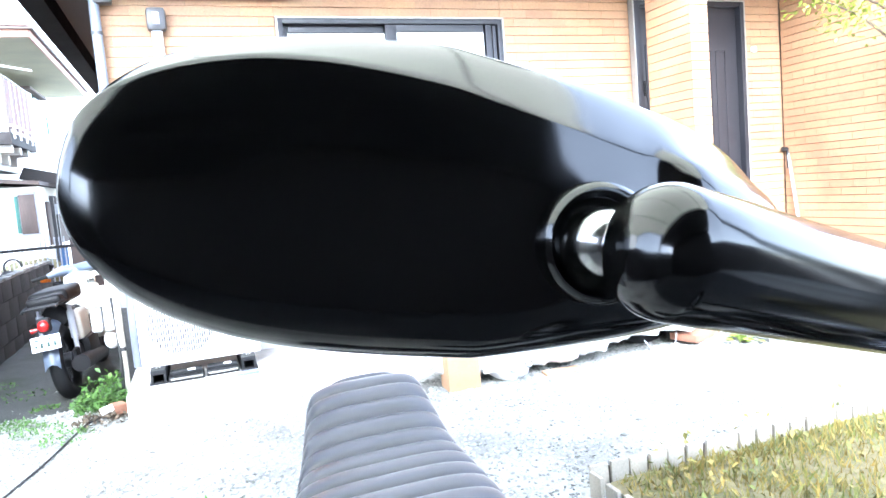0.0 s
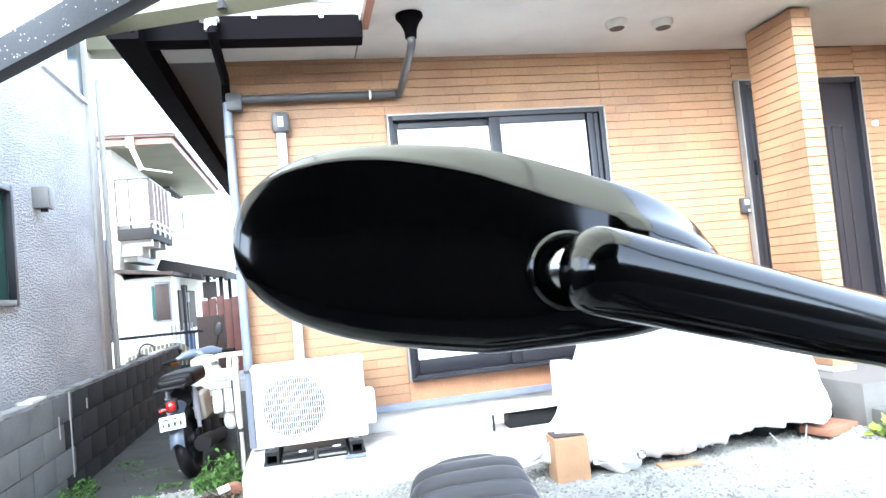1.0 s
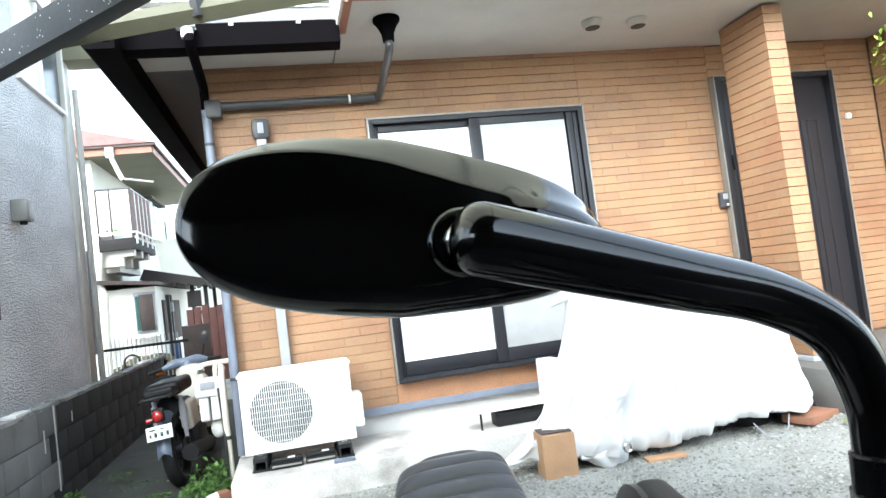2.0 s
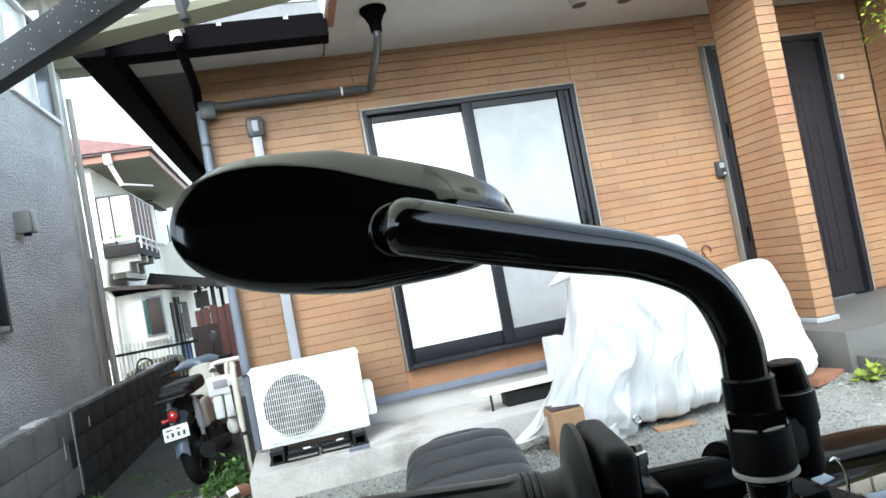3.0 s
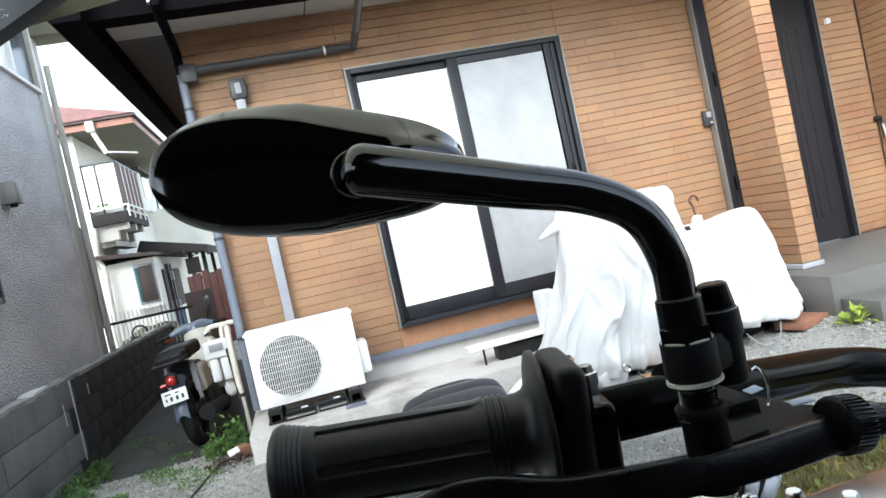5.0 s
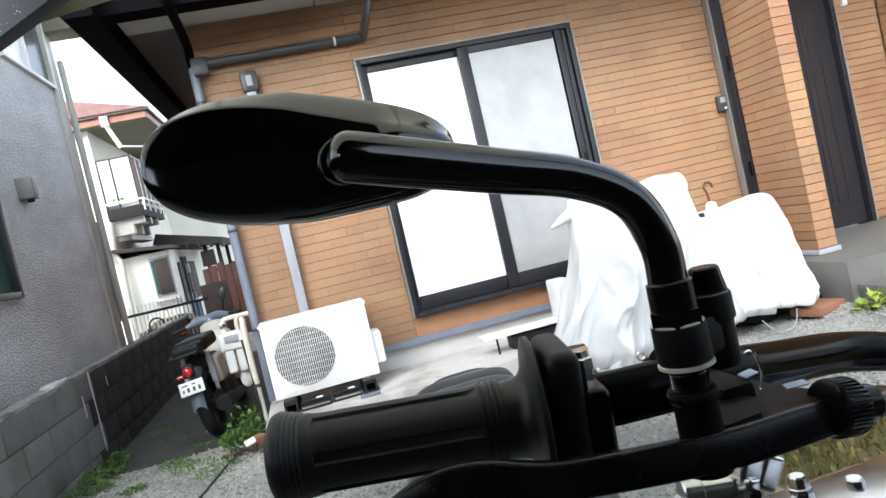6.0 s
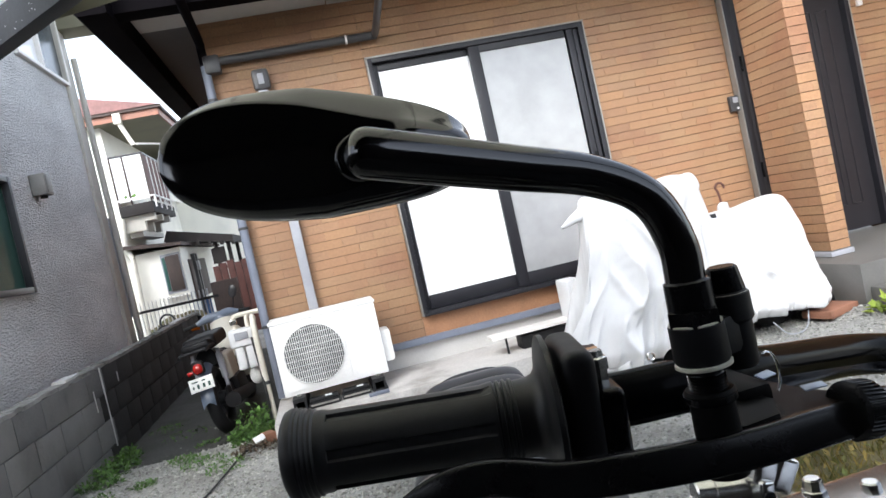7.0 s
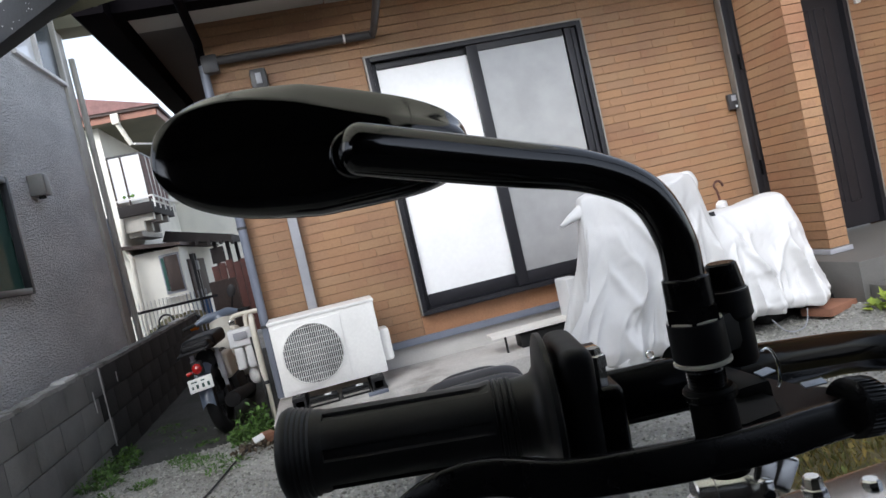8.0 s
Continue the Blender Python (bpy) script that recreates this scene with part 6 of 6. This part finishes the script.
    perch = part("brake_perch", bm, "perch", k, "black brake lever perch")
    bm = B()
    prism(bm, ((-0.4470, -4.6880), (-0.4690, -4.7220), (-0.4560, -4.7330), (-0.4400, -4.7310), (-0.4320, -4.7160), (-0.4350, -4.6900)), 1.1235, 1.1368, "z")
    bmesh.ops.bevel(bm, geom=bm.edges[:], offset=0.0022, segments=3, affect="EDGES")
    part("perch_body", bm, "perch", perch)
    bm = B()
    prism(bm, ((-0.4185, -4.6900), (-0.4345, -4.7000), (-0.4395, -4.7300), (-0.4140, -4.7290), (-0.4115, -4.7180), (-0.4190, -4.7100)), 1.1230, 1.1345, "z")
    bmesh.ops.bevel(bm, geom=bm.edges[:], offset=0.0014, segments=2, affect="EDGES")
    part("perch_arm", bm, "brown_metal", perch, "brownish worn perch plate")
    bm = B()
    blade = smooth_line([(-0.5745, -4.6900, 1.1130), (-0.5670, -4.6975, 1.1270), (-0.5520, -4.7040, 1.1350), (-0.5364, -4.7096, 1.1360), (-0.5148, -4.7194, 1.1322), (-0.4877, -4.7282, 1.1315), (-0.4581, -4.7314, 1.1300), (-0.4353, -4.7300, 1.1291), (-0.4150, -4.7256, 1.1268)], 8)
    sweep(bm, blade, [0.0056 + 0.0010 * min(1, q / 26) for q in range(len(blade))], 28, flat=(1.15, 0.95), square=0.30)
    part("brake_lever", bm, "black_metal", k, "black brake lever", soft=60)
    kc, ka = V((-0.4135, -4.7304, 1.1306)), V((0.960, 0.10, -0.17)).normalized()
    bm = B()
    qk = ka.to_track_quat("Z", "Y").to_matrix()
    rings = []
    for h, rr, cut in ((-0.0050, 0.0082, 0), (-0.0043, 0.0100, 0.0), (-0.0040, 0.0102, 0.0007), (0.0040, 0.0102, 0.0007), (0.0043, 0.0100, 0.0), (0.0050, 0.0082, 0)):
        rings.append([bm.verts.new(kc + qk @ V(((rr - cut * (i % 4 > 1)) * math.cos(2 * math.pi * i / 160), (rr - cut * (i % 4 > 1)) * math.sin(2 * math.pi * i / 160), h))) for i in range(160)])
    for r0, r1 in zip(rings, rings[1:]):
        for i in range(160):
            bm.faces.new((r0[i], r0[(i + 1) % 160], r1[(i + 1) % 160], r1[i]))
    bm.faces.new(rings[0][::-1])
    bm.faces.new(rings[-1])
    kn = part("adjuster_knob", bm, "black_metal", k, "knurled black cable adjuster")
    bm = B()
    lathe(bm, kc + ka * 0.005, kc + ka * 0.03, [(0, 0.0066), (0.0080, 0.0066), (0.0088, 0.0060), (0.0160, 0.0050)], 24)
    part("adjuster_barrel", bm, "black_metal", kn)
    bm = B()
    sweep(bm, smooth_line([kc + ka * 0.018, kc + ka * 0.045 + V((0, 0.01, -0.012)), (-0.30, -4.66, 1.04), (-0.27, -4.62, 0.93)], 6), 0.0030, 10)
    part("brake_cable", bm, "hose", k)
    bm = B()
    arc = [V((-0.4420 + 0.0035 * math.cos(t), -4.7290, 1.1510 + 0.0075 * math.sin(t))) for t in (radians(-60 + 16 * i) for i in range(12))]
    sweep(bm, arc, 0.00035, 8, flat=(2.0, 1.0))
    part("clear_tie", bm, "clear", k, "clear plastic tie")
    for c, size, turn in (((-0.4285, -4.7050, 1.1418), (0.007, 0.004), 15), ((-0.4200, -4.7190, 1.1382), (0.008, 0.0035), -8)):
        bm = B()
        box(bm, *c, size[0], size[1], 0.0006, 0.0002, Matrix.Rotation(radians(turn), 3, "Z") @ Matrix.Rotation(radians(14), 3, "X"))
        part("sticker", bm, "label_blue", k, "small pale blue label")
    # yoke with fork caps
    bm = B()
    box(bm, -0.285, -4.668, 1.022, 0.165, 0.155, 0.016, 0.005)
    yoke = part("top_yoke", bm, "polished", k, "polished aluminium top yoke")
    for x, y, z in ((-0.3470, -4.6000, 1.0300), (-0.3204, -4.6104, 1.0240), (-0.255, -4.61, 1.0300)):
        bm = B()
        lathe(bm, (x, y, z), (x, y, z + 0.02), [(0, 0.0066), (0.0025, 0.0066), (0.0030, 0.0056), (0.0085, 0.0050), (0.0092, 0.0040)], 8)
        part("cap_bolt", bm, "steel", yoke, soft=20)
    cl = B()
    box(cl, -0.3775, -4.6015, 1.0585, 0.013, 0.020, 0.022, 0.003, Matrix.Rotation(radians(20), 3, "Y"), 4)
    box(cl, -0.3690, -4.6020, 1.0510, 0.013, 0.020, 0.020, 0.003, Matrix.Rotation(radians(32), 3, "Y"), 4)
    box(cl, -0.3830, -4.6090, 1.0430, 0.008, 0.012, 0.020, 0.003, Matrix.Rotation(radians(10), 3, "Y"), 4)
    c1 = part("clamp", cl, "steel", k, "bright steel clamp")
    bm = B()
    lathe(bm, (-0.4130, -4.5930, 1.0455), (-0.3830, -4.5990, 1.0430), [(0, 0.0080), (0.001, 0.0092), (0.010, 0.0092), (0.011, 0.0082), (0.029, 0.0082), (0.030, 0.0070)], 28)
    part("clamp_barrel", bm, "steel", c1)
    bm = B()
    rod(bm, (-0.383, -4.6165, 1.045), (-0.383, -4.612, 1.045), 0.0030)
    part("pinch_bolt", bm, "black_metal", c1)
    bm = B()
    sweep(bm, smooth_line([(-0.4122, -4.594, 1.0450), (-0.4022, -4.600, 1.0214), (-0.365, -4.62, 0.99)], 5), 0.008, 10)
    part("clamp_stay", bm, "steel", c1)
    # the rest of the machine
    for x in (-0.375, -0.195):
        bm = B()
        rod(bm, (x, -4.655, 1.012), (x, -4.98, 0.367), 0.018, seg=20)
        part("fork_leg", bm, "satin", k)
    bm = B()
    torus(bm, (-0.285, -4.985, 0.367), (1, 0, 0), 0.265, 0.045, 48, 12)
    wh = part("front_wheel", bm, "black_rubber", k)
    bm = B()
    torus(bm, (-0.285, -4.985, 0.367), (1, 0, 0), 0.215, 0.012, 40, 8)
    rod(bm, (-0.375, -4.985, 0.367), (-0.195, -4.985, 0.367), 0.03)
    for i in range(18):
        t = 2 * math.pi * i / 18
        rod(bm, (-0.285, -4.985, 0.367), (-0.285, -4.985 + 0.21 * math.cos(t), 0.367 + 0.21 * math.sin(t)), 0.0022, seg=6)
    part("rim", bm, "steel", wh)
    bm = B()
    torus(bm, (-0.31, -3.52, 0.345), (1, 0, 0), 0.25, 0.055, 48, 12)
    wh = part("rear_wheel", bm, "black_rubber", k)
    bm = B()
    torus(bm, (-0.31, -3.52, 0.345), (1, 0, 0), 0.20, 0.012, 40, 8)
    rod(bm, (-0.40, -3.52, 0.345), (-0.22, -3.52, 0.345), 0.04)
    part("rim", bm, "steel", wh)
    bm = B()
    ln = smooth_line([(-0.285, -4.52, 0.80), (-0.29, -4.42, 0.79), (-0.295, -4.25, 0.77), (-0.31, -4.08, 0.73), (-0.325, -3.96, 0.69)], 6)
    sweep(bm, ln, [0.04 + 0.050 * math.sin(math.pi * min(1, 0.12 + 0.85 * i / 24)) for i in range(25)], 24, flat=(1.15, 0.85))
    part("fuel_tank", bm, "gloss", k, "gloss black fuel tank", soft=60)
    bm = B()
    for pts in ([(-0.285, -4.64, 0.90), (-0.29, -4.3, 0.80), (-0.30, -3.9, 0.68), (-0.305, -3.40, 0.70)], [(-0.285, -4.62, 0.85), (-0.29, -4.45, 0.45), (-0.295, -4.20, 0.30), (-0.30, -3.95, 0.36), (-0.31, -3.55, 0.345)]):
        sweep(bm, smooth_line(pts, 6), 0.020, 12)
    part("frame", bm, "satin", k)
    bm = B()
    box(bm, -0.295, -4.22, 0.48, 0.20, 0.36, 0.30, 0.04)
    part("engine", bm, "pipe", k)
    bm = B()
    rows = []
    n, m = 156, 32
    for i in range(n + 1):
        s = i / n
        y = -3.98 + 0.68 * s
        xc = -0.395 + 0.085 * s
        wd = 0.188 * (1 - 0.30 * smoothstep(0.15, 1.0, s)) * (1 - smoothstep(0.90, 1.0, s) * 0.75) * (0.85 + 0.15 * smoothstep(0, 0.1, s))
        tp = 0.775 + 0.062 * smoothstep(0.50, 0.92, s) - 0.035 * smoothstep(0.94, 1.0, s)
        roll = 0.0125 * abs(math.sin(math.pi * s * 13)) ** 0.4
        row = []
        for j in range(m + 1):
            t = math.pi * j / m
            c, d = math.cos(t), math.sin(t)
            ex = math.copysign(abs(c) ** 0.55, c)
            ez = d ** 0.45
            rl = roll * smoothstep(0.25, 0.75, d)
            row.append(bm.verts.new((xc + wd * ex, y, tp - 0.105 + 0.105 * ez + rl - 0.006)))
        rows.append(row)
    for r0, r1 in zip(rows, rows[1:]):
        for j in range(m):
            bm.faces.new((r0[j], r0[j + 1], r1[j + 1], r1[j]))
    bm.faces.new([r[0] for r in rows] + [r[-1] for r in rows[::-1]])
    bm.faces.new(rows[0])
    bm.faces.new(rows[-1][::-1])
    st = part("seat", bm, "seat", k, "black ribbed vinyl seat", soft=75)
    bm = B()
    sweep(bm, smooth_line([(-0.500, -3.72, 0.665), (-0.525, -3.70, 0.665), (-0.53, -3.66, 0.67), (-0.51, -3.63, 0.675), (-0.485, -3.62, 0.675)], 5), 0.006, 10)
    part("grab_hook", bm, "steel", st, "small chrome seat hook")
    bm = B()
    ball(bm, (-0.55, -3.78, 0.60), 0.03, 16, (1.2, 0.9, 0.8))
    rod(bm, (-0.54, -3.78, 0.60), (-0.42, -3.78, 0.62), 0.008)
    part("indicator", bm, "white_pvc", k, "pale indicator lens")
    # it leans a little on its stand
    k.matrix_basis = pose(0.0056, -0.0309, -0.0036, 0.625, -0.564, -0.931) @ k.matrix_basis


build_motorcycle()


# ---------- pieces of the walls, last ----------
_tiles = {}


def tile_mesh(length, deep=0.014):
    key = (round(length, 3), deep)
    if key not in _tiles:
        bm = B()
        box(bm, 0, 0, 0, length, deep, 0.0622)
        bmesh.ops.bevel(bm, geom=[e for e in bm.edges if all(x.co.y < 0 for x in e.verts) and abs(e.verts[0].co.x - e.verts[1].co.x) > 1e-6], offset=0.0012, segments=1, affect="EDGES")
        me = finish(bm, "tile", 0)
        me.materials.append(M["tile"])
        _tiles[key] = me
    return _tiles[key]


def tile_rows(x0, x1, z0, z1, seed):
    """Running bond: yields the centre, height and length of each piece."""
    r = 0
    z = z0
    while z + 0.03 < z1:
        x = x0 - (TILE_LEN * 0.5 if r % 2 else 0)
        while x < x1 - 0.004:
            a, b = max(x, x0), min(x + TILE_LEN - 0.0010, x1)
            if b - a > 0.012:
                yield (a + b) / 2, z + PITCH / 2, b - a
            x += TILE_LEN
        z += PITCH
        r += 1


def joined_tiles(name, parent, pieces, deep=0.014):
    """pieces: (matrix, length)"""
    vs, fs = [], []
    quads = ((0, 1, 2, 3), (7, 6, 5, 4), (0, 4, 5, 1), (1, 5, 6, 2), (2, 6, 7, 3), (3, 7, 4, 0))
    for m, length in pieces:
        h, d, k = 0.0311, deep / 2, len(vs)
        e = 0.0012
        pts = [(-length / 2, -d, -h + e), (length / 2, -d, -h + e), (length / 2, -d, h - e), (-length / 2, -d, h - e), (-length / 2, d, -h), (length / 2, d, -h), (length / 2, d, h), (-length / 2, d, h)]
        vs.extend(m @ Vector(p) for p in pts)
        fs.extend(tuple(k + i for i in f) for f in quads)
    me = bpy.data.meshes.new(name)
    me.from_pydata(vs, [], fs)
    me.materials.append(M["tile_far"])
    ob = new(name, me)
    ob.parent = parent
    ob.matrix_parent_inverse = parent.matrix_basis.inverted()
    return tagged(ob, kind="stuff")


def build_tiles():
    top = SOFFIT
    single = list(tile_rows(WALL_L, WIN[0] - 0.014, BASE + 0.012, top, 1))
    near = list(tile_rows(WIN[1] + 0.014, DOOR[0] - 0.014, BASE + 0.012, top, 2))
    single += [p for p in near if p[0] < 1.98]
    for x, z, length in single:
        ob = new("tile", tile_mesh(length))
        ob.parent = wall_front
        ob.matrix_basis = Matrix.Translation((x, 0.0055, z))
    rest = [p for p in near if p[0] >= 1.98]
    rest += list(tile_rows(DOOR[0] - 0.012, DOOR[1] + 0.012, DOOR[3] + 0.016, top, 3))
    rest += list(tile_rows(DOOR[1] + 0.014, WALL_R + 0.02, 0.34, top, 4))
    rest += [p for p in tile_rows(WIN[0] - 0.012, WIN[1] + 0.012, BASE + 0.012 + 32 * PITCH, top, 8) if p[1] > WIN[3] + 0.04]
    joined_tiles("tile_field", wall_front, [(Matrix.Translation((x, 0.0055, z)), n) for x, z, n in rest])
    # plain panel below the window
    for z0, z1 in ((BASE + 0.012, WIN[2] - 0.002),):
        bm = B()
        box(bm, (WIN[0] + WIN[1]) / 2, 0.0055, (z0 + z1) / 2, WIN[1] - WIN[0] + 0.022, 0.013, z1 - z0, 0.002)
        part("siding_panel", bm, "tile_plain", wall_front, "plain orange-brown siding panel")
    x0, x1, y0, y1 = PIL
    pieces = []
    z0, z1 = 0.372, SOFFIT - 0.005
    for x, z, n in tile_rows(x0, x1, z0, z1, 5):
        pieces.append((Matrix.Translation((x, y0 + 0.006, z)), n))
        pieces.append((pose(x, y1 - 0.006, z, 0, 0, 180), n))
    for y, z, n in tile_rows(y0 + 0.014, y1 - 0.014, z0, z1, 6):
        pieces.append((pose(x0 + 0.006, y, z, 0, 0, -90), n))
        pieces.append((pose(x1 - 0.006, y, z, 0, 0, 90), n))
    joined_tiles("tile_field", pillar, pieces)
    wr = bpy.data.objects["wall_right"]
    joined_tiles("tile_field", wr, [(pose(WALL_R + 0.034, y, z, 0, 0, -90), n) for y, z, n in tile_rows(-3.2, -0.012, 0.26, SOFFIT, 7)])


build_tiles()


def build_blocks():
    bm = B()
    box(bm, 0, 0, 0, 0.110, 0.392, 0.190, 0.004)
    full = finish(bm, "block", 35)
    full.materials.append(M["block"])
    bm = B()
    box(bm, 0, 0, 0, 0.110, 0.190, 0.186, 0.004)
    halfm = finish(bm, "block", 35)
    halfm.materials.append(M["block"])
    # the far stretch: darker blocks, house shade mixed into the tone
    far_shaded = full.copy()
    far_shaded.materials.clear()
    far_shaded.materials.append(M["block_far_shade"])
    rng = random.Random(3)
    for r in range(4):
        z = 0.630 - 0.097 - 0.196 * r
        y = -2.86 + (0.199 if r % 2 else 0)
        while y < 5.1:
            ob = new("block", far_shaded if y > 0.45 else full)
            ob.parent = block_wall
            ob.matrix_parent_inverse = block_wall.matrix_basis.inverted()
            ob.matrix_basis = pose(-2.510 + rng.uniform(-0.002, 0.002), y + 0.199, z, 0, 0, rng.uniform(-0.4, 0.4))
            y += 0.398
        if r % 2:
            ob = new("block", halfm)
            ob.parent = block_wall
            ob.matrix_parent_inverse = block_wall.matrix_basis.inverted()
            ob.matrix_basis = pose(-2.510, -2.76, z)


build_blocks()
